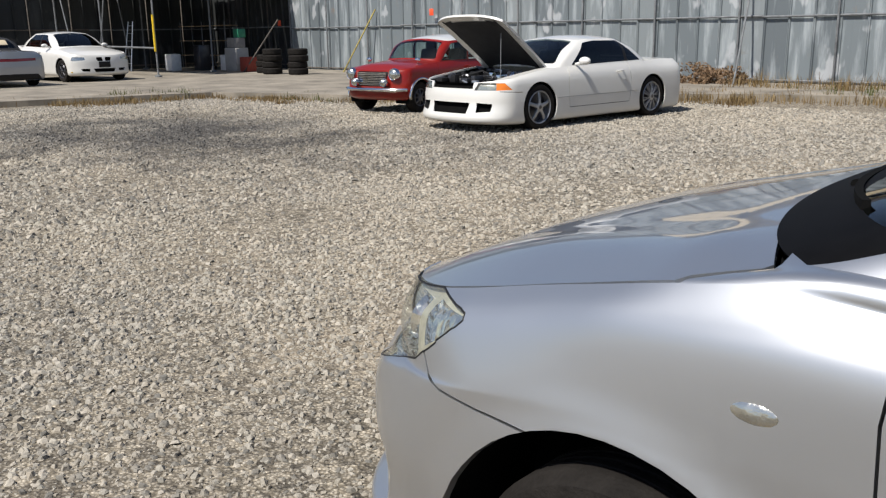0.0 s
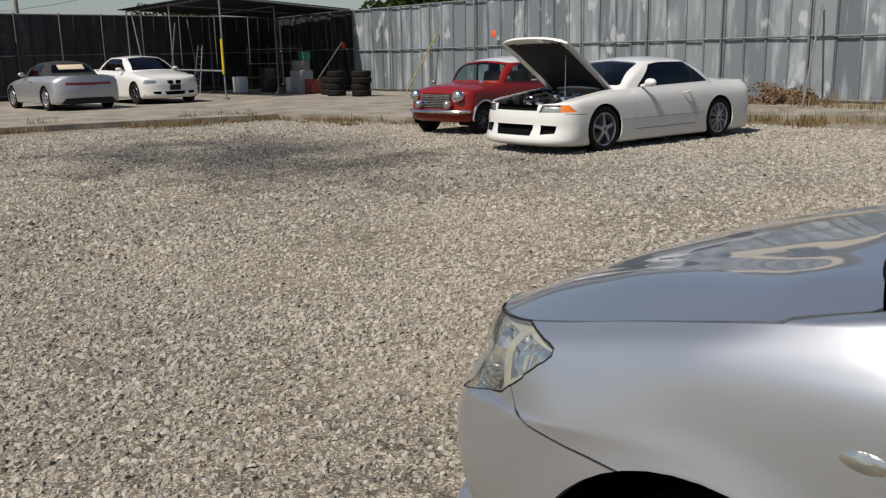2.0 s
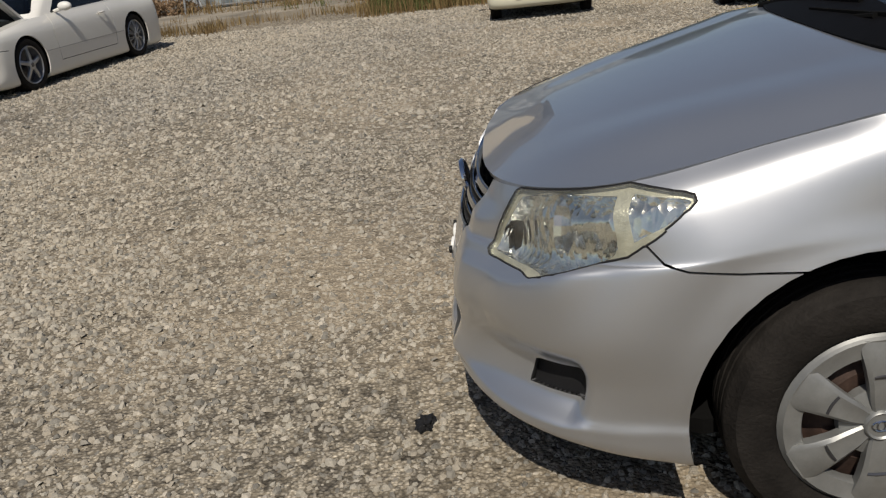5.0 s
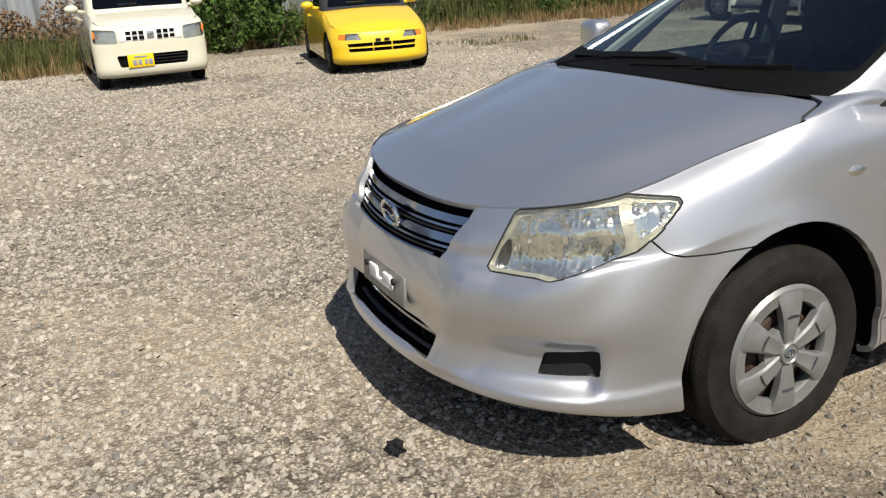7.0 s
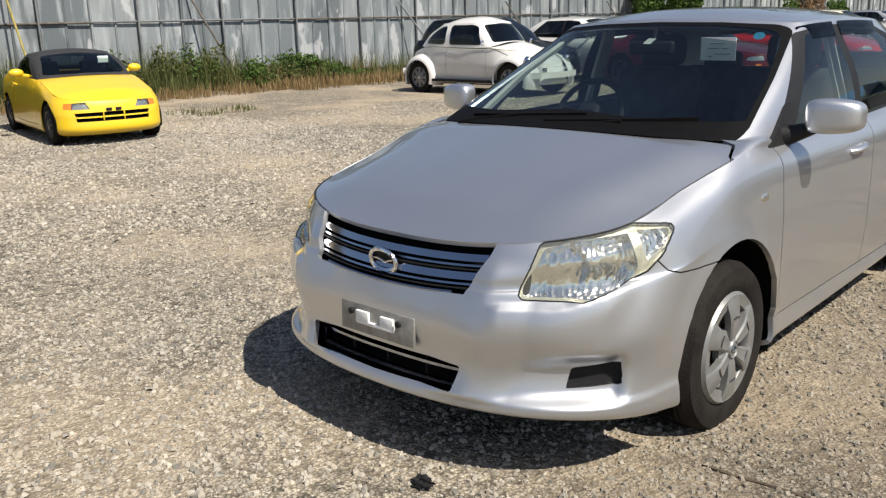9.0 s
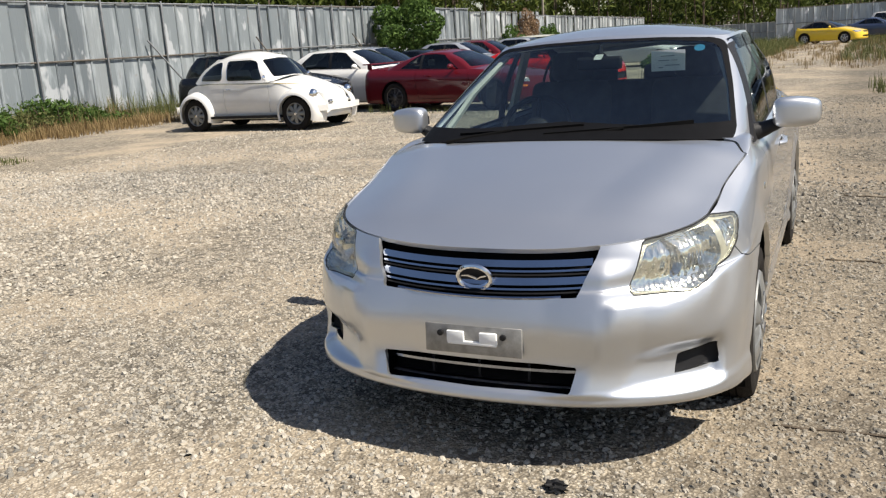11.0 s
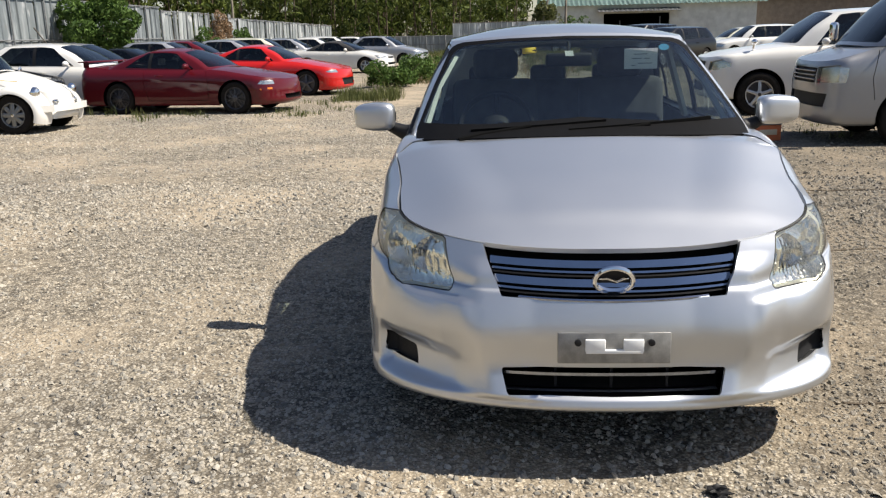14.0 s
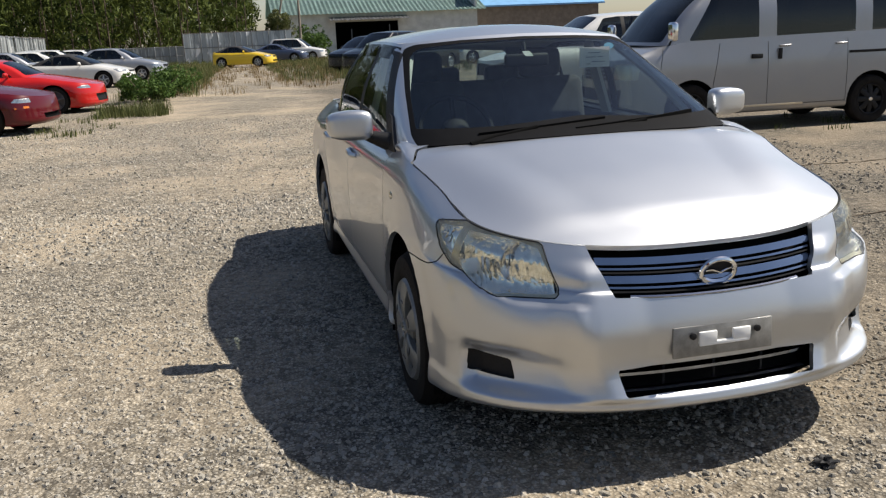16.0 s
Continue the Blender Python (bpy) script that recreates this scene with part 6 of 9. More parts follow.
    tube(frame_b, [(front_x(y, 0.592) + 0.004, y, 0.590 + 0.012 * abs(y / 0.35) ** 2) for y in [-0.30 + 0.6 * i / 16 for i in range(17)]], 0.006, 6)
    part("grille_surround", frame_b, M["dark_chrome"], grille)
    em = Matrix.Translation((-0.884, 0, 0.652)) @ Matrix.Rotation(radians(-12), 4, 'Y') @ Matrix.Rotation(math.pi / 2, 4, 'Z')
    ring = bmesh.new()
    tube(ring, [em @ Vector((0.060 * math.cos(t), 0, 0.045 * math.sin(t))) for t in [k * math.tau / 32 for k in range(32)]], 0.0085, 8, True)
    part("emblem_ring", ring, M["chrome"], grille)
    disc = bmesh.new()
    bmesh.ops.create_circle(disc, cap_ends=True, segments=28, radius=0.05, matrix=em @ Matrix.Translation((0, -0.006, 0)) @ Matrix.Rotation(math.pi / 2, 4, 'X') @ Matrix.Diagonal((1.1, 0.82, 1, 1)))
    part("emblem_plate", disc, M["black"], grille)
    bird = bmesh.new()
    tube(bird, [em @ Vector((x, 0.002, z)) for x, z in ((-0.046, 0.010), (-0.026, 0.006), (-0.010, -0.002), (0.004, 0.003), (0.022, 0.009), (0.046, 0.007))], [0.002, 0.0035, 0.004, 0.004, 0.0035, 0.002], 6)
    part("emblem_mark", bird, M["chrome"], grille)
    tail = bmesh.new()
    tube(tail, [em @ Vector((0.052 * math.cos(t), 0.0, 0.034 * math.sin(t) - 0.002)) for t in [math.pi * (1.12 + 0.76 * k / 12) for k in range(13)]], [0.004 + 0.007 * math.sin(math.pi * k / 12) for k in range(13)], 6)
    part("emblem_crescent", tail, M["chrome"], grille)

    # lower intake, fog recesses, plate bracket
    it = part("lower_intake", both(shifted(intake_zone, 0.09)), M["void"], car)
    lip_x = lambda y: row_xf(rows[4], abs(y) / 0.845) + 0.004
    for z, h in ((0.342, 0.010),):
        sl = bmesh.new()
        sweep(sl, [(lip_x(y) + 0.035, y, z) for y in [-0.345 + 0.69 * i / 14 for i in range(15)]], h, 0.05)
        part("intake_slat", sl, M["dark_chrome"], it)
    for y in (-0.18, 0.0, 0.18):
        sl = bmesh.new()
        sweep(sl, [(lip_x(y) + 0.03, y, 0.372), (lip_x(y) + 0.03, y, 0.285)], 0.008, 0.006, (0, 1, 0))
        part("intake_post", sl, M["black"], it)
    tl = []
    for dx, z in ((0.010, 0.289), (0.026, 0.290), (0.042, 0.290)):
        tl.append([Vector((row_xf(rows[3], abs(y) / 0.845) + dx + 0.008, y, z)) for y in [-0.34 + 0.68 * i / 14 for i in range(15)]])
    tray = grid(tl)
    bmesh.ops.solidify(tray, geom=tray.faces[:], thickness=0.006)
    part("intake_tray", tray, M["dull_silver"], it, "silver painted ledge")
    intake_zone.free()
    for sgn in (1, -1):
        z0 = shifted(fog_zone, 0.016) if sgn == 1 else mirrored(shifted(fog_zone, 0.016))
        fg = part("fog_recess", z0, M["black"], car, "black blank fog lamp recess")
        w = (fog_zone.copy() if sgn == 1 else mirrored(fog_zone))
        rim(w, 0.016)
        bmesh.ops.delete(w, geom=[f for f in w.faces if f.smooth], context='FACES')
        part("recess_wall", w, M["black"], fg)
    fog_zone.free()
    br = bmesh.new()
    box(br, (0.012, 0.356, 0.102), (-0.934, 0, 0.444), 0.004)
    for v in br.verts:
        v.co.x += 0.28 * v.co.y ** 2 + 0.06 * (v.co.z - 0.444)
    brk = part("plate_bracket", br, M["plate_bracket"], car, "bare silver number plate bracket")
    wi = bmesh.new()
    for y0, y1, z0, z1 in ((-0.092, -0.028, 0.434, 0.476), (0.028, 0.092, 0.434, 0.476), (-0.090, 0.090, 0.428, 0.442)):
        box(wi, (0.012, y1 - y0, z1 - z0), (-0.937, (y0 + y1) / 2, (z0 + z1) / 2), 0.004)
    part("bracket_plate", wi, M["white_plastic"], brk)
    for y in (-0.115, 0.115):
        b = lathe(bmesh.new(), [(0.011, 0), (0.011, 0.008), (0.006, 0.010), (0, 0.010)], 12, Matrix.Translation((-0.937, y, 0.466)) @ Matrix.Rotation(math.pi / 2, 4, 'Z'))
        part("bolt", b, M["black"], brk)

    # side repeaters, handles, mirrors
    for sgn in (1, -1):
        sl = bmesh.new()
        bmesh.ops.create_uvsphere(sl, u_segments=20, v_segments=10, radius=1.0, matrix=Matrix.Translation((0.218, 0.832 * sgn, 0.788)) @ Matrix.Rotation(radians(7) * sgn, 4, 'X') @ Matrix.Diagonal((0.048, 0.013, 0.021, 1)))
        part("side_repeater", sl, M["housing"], car, "clear oval side repeater lamp")
        for hx in (1.20, 2.13):
            hb = bmesh.new()
            tube(hb, [(hx - 0.09, 0.834 * sgn, 0.842), (hx - 0.06, 0.858 * sgn, 0.845), (hx + 0.06, 0.858 * sgn, 0.852), (hx + 0.09, 0.834 * sgn, 0.855)], [0.012, 0.014, 0.014, 0.012], 8)
            part("door_handle", hb, paint_m, car)
            cup = bmesh.new()
            bmesh.ops.create_uvsphere(cup, u_segments=16, v_segments=8, radius=1.0, matrix=Matrix.Translation((hx, 0.829 * sgn, 0.848)) @ Matrix.Diagonal((0.075, 0.006, 0.028, 1)))
            part("handle_cup", cup, M["dull_silver"], car)
        mb = bmesh.new()
        bmesh.ops.create_cube(mb, size=1.0)
        bmesh.ops.subdivide_edges(mb, edges=mb.edges[:], cuts=7, use_grid_fill=True)
        for v in mb.verts:
            c = v.co * 2
            q = (abs(c.x) ** 4.4 + abs(c.y) ** 4.4 + abs(c.z) ** 4.4) ** (1 / 4.4)
            v.co = c / max(q, 1e-6)
            taper = 1.0 - 0.16 * max(0, v.co.y)
            v.co = Vector((v.co.x * 0.062 * (1 if v.co.x < 0 else 0.75), v.co.y * 0.098, v.co.z * 0.066 * taper))
            v.co.x += 0.16 * (v.co.y + 0.098) ** 2 / 0.2 + 0.04 * v.co.y
        bmesh.ops.transform(mb, matrix=Matrix.Translation((0.570, 0.938, 1.050)), verts=mb.verts)
        flat = [v for v in mb.verts if v.co.x > 0.620 + 0.3 * (v.co.y - 0.928)]
        for v in flat:
            v.co.x = 0.620 + 0.3 * (v.co.y - 0.928)
        if sgn == -1:
            for v in mb.verts:
                v.co.y = -v.co.y
            bmesh.ops.reverse_faces(mb, faces=mb.faces[:])
        mir = part("door_mirror", mb, paint_m, car)
        gl = bmesh.new()
        bmesh.ops.create_cube(gl, size=1.0, matrix=Matrix.Translation((0.623, 0.928 * sgn, 1.048)) @ Matrix.Rotation(radians(-16.7) * sgn, 4, 'Z') @ Matrix.Diagonal((0.006, 0.165, 0.100, 1)))
        bmesh.ops.bevel(gl, geom=[e for e in gl.edges if abs((e.verts[0].co - e.verts[1].co).normalized().x) > 0.8], offset=0.03, segments=4, affect='EDGES')
        part("mirror_glass", gl, M["chrome"], mir)
        bz = bmesh.new()
        bmesh.ops.create_cube(bz, size=1.0, matrix=Matrix.Translation((0.618, 0.928 * sgn, 1.048)) @ Matrix.Rotation(radians(-16.7) * sgn, 4, 'Z') @ Matrix.Diagonal((0.008, 0.186, 0.122, 1)))
        bmesh.ops.bevel(bz, geom=[e for e in bz.edges if abs((e.verts[0].co - e.verts[1].co).normalized().x) > 0.8], offset=0.04, segments=4, affect='EDGES')
        part("mirror_bezel", bz, M["black"], mir)
        arm = bmesh.new()
        tube(arm, [(0.53, 0.745 * sgn, 0.965), (0.55, 0.805 * sgn, 0.980), (0.575, 0.870 * sgn, 1.005)], [0.050, 0.034, 0.024], 10)
        part("mirror_arm", arm, M["black"], mir)
        sail = bmesh.new()
        tri = [Vector(p) for p in ((0.365, 0.775, 0.925), (0.62, 0.776, 0.940), (0.645, 0.735, 1.085), (0.60, 0.735, 1.075), (0.44, 0.765, 0.985), (0.36, 0.776, 0.950))]
        n_s = len(tri)
        vs = [sail.verts.new((p.x, (p.y + 0.008) * sgn, p.z)) for p in tri] + [sail.verts.new((p.x, (p.y - 0.03) * sgn, p.z)) for p in tri]
        sail.faces.new(vs[:n_s])
        sail.faces.new(vs[n_s:][::-1])
        for i in range(n_s):
            sail.faces.new((vs[i], vs[(i + 1) % n_s], vs[n_s + (i + 1) % n_s], vs[n_s + i]))
        bmesh.ops.recalc_face_normals(sail, faces=sail.faces)
        part("mirror_sail", sail, M["black"], mir)

    # wipers
    def screen(y, z):
        f = min(1.0, abs(y) / 0.72)
        xa = row_xf(g0, f)
        f1 = min(1.0, abs(y) / 0.69)
        xb = row_xf(g1, f1)
        return xa + (xb - xa) * (z - 0.985) / 0.18
    for y0, ya, yb in ((0.22, 0.47, -0.10), (-0.28, 0.06, -0.55)):
        w = bmesh.new()
        tube(w, [(0.10, y0 + 0.30, 0.985), (0.12, y0 + 0.2, 1.005), (screen(y0, 1.03) - 0.02, y0, 1.035)], [0.014, 0.012, 0.009], 8)
        ar = part("wiper", w, M["void"], car)
        w = bmesh.new()
        sweep(w, [(screen(y, 1.015 + 0.03 * abs(y - ya) / abs(yb - ya)) - 0.012, y, 1.015 + 0.03 * abs(y - ya) / abs(yb - ya)) for y in [ya + (yb - ya) * i / 10 for i in range(11)]], 0.024, 0.014)
        part("wiper_blade", w, M["void"], ar)

    # wheels and arches
    for x in (0.0, 2.6):
        for sgn in (1, -1):
            wheel(car, (x - 0.015, 0.757 * sgn, 0.281), 0.311, 0.202, 0.185, "cap", sgn == 1)
            well(car, x - 0.015, 0.286, 0.399, 0.52 * sgn, 0.835 * sgn)

    # cabin
    fl = bmesh.new()
    box(fl, (2.4, 1.4, 0.02), (1.5, 0, 0.36))
    part("cabin_floor", fl, M["void"], car)
    da = bmesh.new()
    lines = []
    for x, z in ((0.20, 0.955), (0.42, 0.965), (0.62, 0.955), (0.74, 0.92), (0.76, 0.80), (0.70, 0.55)):
        lines.append([Vector((x - 0.03 * (1 - (y / 0.7) ** 2), y, z + (0.03 * math.exp(-((y - 0.36) / 0.17) ** 2) if 0.5 < x else 0))) for y in [-0.70 + 1.4 * i / 20 for i in range(21)]])
    part("dashboard", grid(lines), M["dash"], car)
    sw = bmesh.new()
    wm = Matrix.Translation((0.90, 0.36, 0.955)) @ Matrix.Rotation(radians(-62), 4, 'Y')
    tube(sw, [wm @ Vector((0.185 * math.cos(t), 0.185 * math.sin(t), 0)) for t in [k * math.tau / 32 for k in range(32)]], 0.015, 8, True)
    for t in (0.0, math.pi / 2, -math.pi / 2):
        tube(sw, [wm @ Vector((0.04 * math.cos(t), 0.04 * math.sin(t), -0.01)), wm @ Vector((0.185 * math.cos(t), 0.185 * math.sin(t), 0))], 0.014, 6)
    bmesh.ops.create_uvsphere(sw, u_segments=16, v_segments=8, radius=1.0, matrix=wm @ Matrix.Diagonal((0.075, 0.075, 0.035, 1)))
    part("steering_wheel", sw, M["dash"], car)
    for y in (0.36, -0.36):
        st = bmesh.new()
        box(st, (0.52, 0.50, 0.16), (1.25, y, 0.56), 0.05, segments=3)
        box(st, (0.14, 0.48, 0.62), (1.53, y, 0.86), 0.055, Matrix.Rotation(radians(14), 4, 'Y'), 3)
        sq = part("front_seat", st, M["cloth"], car)
        hr = bmesh.new()
        box(hr, (0.10, 0.26, 0.17), (1.64, y, 1.245), 0.045, Matrix.Rotation(radians(8), 4, 'Y'), 3)
        tube(hr, [(1.62, y - 0.06, 1.10), (1.635, y - 0.06, 1.20)], 0.006, 6)
        tube(hr, [(1.62, y + 0.06, 1.10), (1.635, y + 0.06, 1.20)], 0.006, 6)
        part("headrest", hr, M["cloth"], sq)
    rs = bmesh.new()
    box(rs, (0.5, 1.30, 0.18), (2.15, 0, 0.56), 0.05, segments=3)
    box(rs, (0.16, 1.30, 0.58), (2.42, 0, 0.83), 0.05, Matrix.Rotation(radians(20), 4, 'Y'), 3)
    rear = part("rear_seat", rs, M["cloth"], car)
    for y in (0.42, 0, -0.42):
        hr = bmesh.new()
        box(hr, (0.09, 0.24, 0.13), (2.53, y, 1.14), 0.035, segments=3)
        part("rear_headrest", hr, M["cloth"], rear)
    ps = bmesh.new()
    box(ps, (0.45, 1.2, 0.02), (2.74, 0, 1.01))
    part("parcel_shelf", ps, M["dash"], car)
    hl = lid(g2, lambda f: row_xf(g2, f) + 0.03, lambda f: row_xf(g2, f, False) - 0.03, 8, 10, 0.045)
    part("headlining", both(hl), M["trim_grey"], car)
    rm = bmesh.new()
    box(rm, (0.03, 0.23, 0.065), (0.86, 0.0, 1.285), 0.015, segments=3)
    tube(rm, [(0.87, 0, 1.30), (0.90, 0, 1.37)], 0.01, 6)
    part("interior_mirror", rm, M["black"], car)
    for sgn in (1, -1):
        pl = bmesh.new()
        sweep(pl, [(0.46, 0.685 * sgn, 0.99), (0.74, 0.635 * sgn, 1.17), (1.02, 0.545 * sgn, 1.335)], 0.05, 0.02, (1, 0, 0))
        part("pillar_trim", pl, M["trim_grey"], car)
        bp = bmesh.new()
        sweep(bp, [(1.43, 0.70 * sgn, 0.95), (1.43, 0.58 * sgn, 1.35)], 0.10, 0.02, (1, 0, 0))
        part("pillar_trim", bp, M["trim_grey"], car)
        dc = bmesh.new()
        box(dc, (2.0, 0.03, 0.55), (1.4, 0.735 * sgn, 0.67), 0.01)
        part("door_card", dc, M["cloth"], car)

    # papers behind the screen
    def note(nm, y0, y1, z0, z1, mat, lab, dx=0.012):
        b = grid([[Vector((screen2(max(y0, y1) if y0 > 0 else y1, z) + dx, y, z)) for y in (y0, (y0 + y1) / 2, y1)] for z in (z0, (z0 + z1) / 2, z1)])
        bmesh.ops.solidify(b, geom=b.faces[:], thickness=0.001)
        return part(nm, b, mat, car, lab)

    def screen2(y, z):
        xb = row_xf(g1, min(1.0, abs(y) / 0.69))
        xc = row_xf(g2, min(1.0, abs(y) / 0.57))
        return xb + (xc - xb) * (z - 1.165) / 0.205
    sx = screen2(-0.345, 1.285) + 0.045
    sb = bmesh.new()
    box(sb, (0.002, 0.16, 0.098), (sx, -0.345, 1.284))
    sheet = part("price_sheet", sb, M["paper"], car, "white paper sheet with unreadable print")
    for z, ya, yb in ((1.306, -0.31, -0.375), (1.285, -0.30, -0.35), (1.285, -0.36, -0.39), (1.262, -0.33, -0.40), (1.252, -0.30, -0.32)):
        b = bmesh.new()
        box(b, (0.002, abs(yb - ya), 0.004), (sx - 0.002, (ya + yb) / 2, z))
        part("print_line", b, M["ink"], sheet)
    note("inspection_sticker", 0.02, -0.02, 1.305, 1.328, M["paper"], "small white inspection sticker")
    bs = bmesh.new()
    bmesh.ops.create_circle(bs, cap_ends=True, segments=20, radius=0.022, matrix=Matrix.Translation((screen2(-0.475, 1.335) + 0.008, -0.475, 1.335)) @ Matrix.Rotation(radians(-60), 4, 'Y') @ Matrix.Diagonal((0.8, 1.2, 1, 1)))
    part("parking_sticker", bs, plain("blue_sticker", (0.05, 0.32, 0.55), 0.5), car, "round light blue sticker")
    return car


def orient_again(bm):
    lay = bm.verts.layers.float_vector.get("nrm")
    bm.normal_update()
    for v in bm.verts:
        n = v.normal.copy()
        if abs(v.co.y) < 1e-5:
            n.y = 0
        v[lay] = n.normalized()


silver_saloon()

# ---- the other parked cars ----
def make_car(name, label, m, k, group=""):
    """A car from its main dimensions. x runs back from the front axle, z up from the ground."""
    car = base(name, m, label, "car", group)
    pm = M[k["paint"]]
    xf, xr, w, gc = k["xf"], k["xr"], k["w"], k["gc"]
    hf, hc, b0, b1, dk = k["hf"], k["hc"], k["b0"], k["b1"], k["deck"]
    xc, x1, x2, x3, zr, wr, wbelt = k["xc"], k["x1"], k["x2"], k["x3"], k["zr"], k["wr"], k["wbelt"]
    af, nf, ar, nr = k.get("af", 0.45), k.get("nf", 2.4), k.get("ar", 0.35), k.get("nr", 2.6)
    wb, r, arch = k["wb"], k["r"], k["r"] + k.get("gap", 0.045)
    fine = k.get("fine", 1)
    sh = b0 - 0.13
    rows = [
        make_row([(0, gc - 0.03)], [(0, w * 0.93)], (xf + 0.09, af, nf), (xr - 0.08, ar, nr)),
        make_row([(xf, gc + 0.03), (0, gc + 0.02)], [(0, w * 0.985)], (xf + k.get("lip", 0.0), af, nf), (xr - 0.01, ar, nr)),
        make_row([(xf, gc + 0.42 * (hf - gc)), (0.3, gc + 0.20), (xr, gc + 0.25)], [(0, w)], (xf + 0.01, af, nf), (xr, ar, nr)),
        make_row([(xf, hf - 0.17), (0, sh - 0.22), (xr, sh - 0.2)], [(0, w)], (xf + 0.015, af, nf), (xr, ar, nr)),
        make_row([(xf, hf - 0.06), (xf + af, hf + 0.02), (0.3, sh), (x3, sh + b1 - b0), (xr, dk - 0.13)], [(0, w * 0.975)], (xf + 0.035, af, nf), (xr - 0.02, ar, nr)),
        make_row([(xf + 0.05, hf), (xf + af, hf + (hc - hf) * 0.42), (xc + 0.15, hc), (xc + 0.5, b0), (x3 - 0.2, b1), (x3 + 0.15, dk), (xr - 0.05, dk - 0.02)],
                 [(xf + af, w * 0.90), (xc + 0.2, wbelt * 0.98), (xc + 0.6, wbelt), (x3 - 0.4, wbelt), (x3 + 0.2, wbelt * 0.94), (xr, wbelt * 0.9)],
                 (xf + 0.06, af * 0.95, nf + 0.2), (xr - 0.03, ar, nr), [(xf + 0.06, 0.005), (xf + af, k.get("crown", 0.05)), (xc + 0.1, k.get("crown", 0.05)), (xc + 0.5, 0.0), (x3, 0.0), (x3 + 0.3, 0.025), (xr, 0.01)]),
    ]
    top = rows[-1]
    shell = loft(rows, 14 * fine, 30 * fine, 8 * fine, 3)
    for cx in (0.0, wb):
        fs = cut(shell, circle(cx, r - 0.005, arch, 28), SIDE, lambda f: f.calc_center_median().y > w * 0.55)
        bmesh.ops.delete(shell, geom=fs, context='FACES')

    def place(nm, zone, mat, depth, centre, lab=""):
        if mat == "lens":
            bk = shifted(zone, 0.035)
            if centre:
                part(nm + "_housing", both(bk), M["housing"], car)
            else:
                part(nm + "_housing", mirrored(bk), M["housing"], car)
                part(nm + "_housing", bk, M["housing"], car)
        z = shifted(zone, depth)
        if depth >= 0:
            wall = zone.copy()
            rim(wall, max(depth, 0.006))
            bmesh.ops.delete(wall, geom=[f for f in wall.faces if f.smooth], context='FACES')
            if len(wall.faces) and depth > 0.004:
                wm = M["black"] if mat in ("void", "black") else pm
                if centre:
                    part(nm + "_edge", both(wall), wm, car)
                else:
                    part(nm + "_edge", mirrored(wall), wm, car)
                    part(nm + "_edge", wall, wm, car)
            else:
                wall.free()
        if centre:
            part(nm, both(z), M[mat], car, lab)
        else:
            part(nm, mirrored(z), M[mat], car, lab)
            part(nm, z, M[mat], car, lab)
        zone.free()

    for nm, poly, axis, mat, depth in k.get("cuts", ()):
        lo = min(p[0] for p in poly)
        if axis == "front":
            ax, pk = FRONT, lambda f: f.normal.x < -0.1 and f.calc_center_median().x < xf + 0.7
        elif axis == "rear":
            ax, pk = FRONT, lambda f: f.normal.x > 0.2 and f.calc_center_median().x > xr - 0.6
        elif axis == "diag":
            ax, pk = DIAG, lambda f: f.calc_center_median().x < 0.1
        else:
            ax, pk = SIDE, lambda f: f.normal.y > 0.1
        fs = cut(shell, poly, ax, pk)
        if fs:
            place(nm, take(shell, fs), mat, depth, axis in ("front", "rear") and lo < 0)
    for line in k.get("seams", ()):
        seam(shell, line, SIDE, lambda f: f.normal.y > 0.15, 0.008)
    if k.get("seams"):
        for isl in islands(shell):
            if len(isl.faces) < 10:
                isl.free()
                continue
            single = min(v.co.y for v in isl.verts) < 0.01
            rim(isl, 0.015)
            if single:
                part("body", both(isl), pm, car)
            else:
                part("door", mirrored(isl), pm, car)
                part("door", isl, pm, car)
        ln = loft(rows, 8, 16, 6, 1)
        for cx in (0.0, wb):
            fs = cut(ln, circle(cx, r, arch + 0.06, 20), SIDE, lambda f: f.calc_center_median().y > w * 0.55)
            bmesh.ops.delete(ln, geom=fs, context='FACES')
        bmesh.ops.delete(ln, geom=[f for f in ln.faces if not (0.1 < f.calc_center_median().x < x3)], context='FACES')
        lin = shifted(ln, 0.035)
        ln.free()
        part("inner_shell", both(lin), M["void"], car)
    else:
        rim(shell, 0.015)
        part("body", both(shell), pm, car)
    pan = bmesh.new()
    slab(pan, [(xf + 0.25, -w * 0.6), (0.4, -w * 0.7), (wb - 0.4, -w * 0.9), (xr - 0.3, -w * 0.6), (xr - 0.3, w * 0.6), (wb - 0.4, w * 0.9), (0.4, w * 0.7), (xf + 0.25, w * 0.6)], gc - 0.02, gc + 0.02)
    part("underbody", pan, M["void"], car)
    for cx in (0.0, wb):
        for sgn in (1, -1):
            st = k.get("style", "five")
            wheel(car, (cx, (w - k.get("wheel_in", 0.105)) * sgn, r - 0.008), r, k.get("rim", r * 0.64), k.get("tyre", 0.19), st if cx == 0 else k.get("rear_style", st), sgn == 1, k.get("face"))
            well(car, cx, r, arch + 0.006, (w - 0.34) * sgn, (w - 0.02) * sgn)
    # bonnet and boot lid
    cowl = lambda f: xc + 0.16 * f ** 2.2
    hood = lid(top, lambda f: row_xf(top, f) + 0.006, cowl, 10 * fine, 14 * fine)
    for v in hood.verts:
        v.co.y *= 0.99
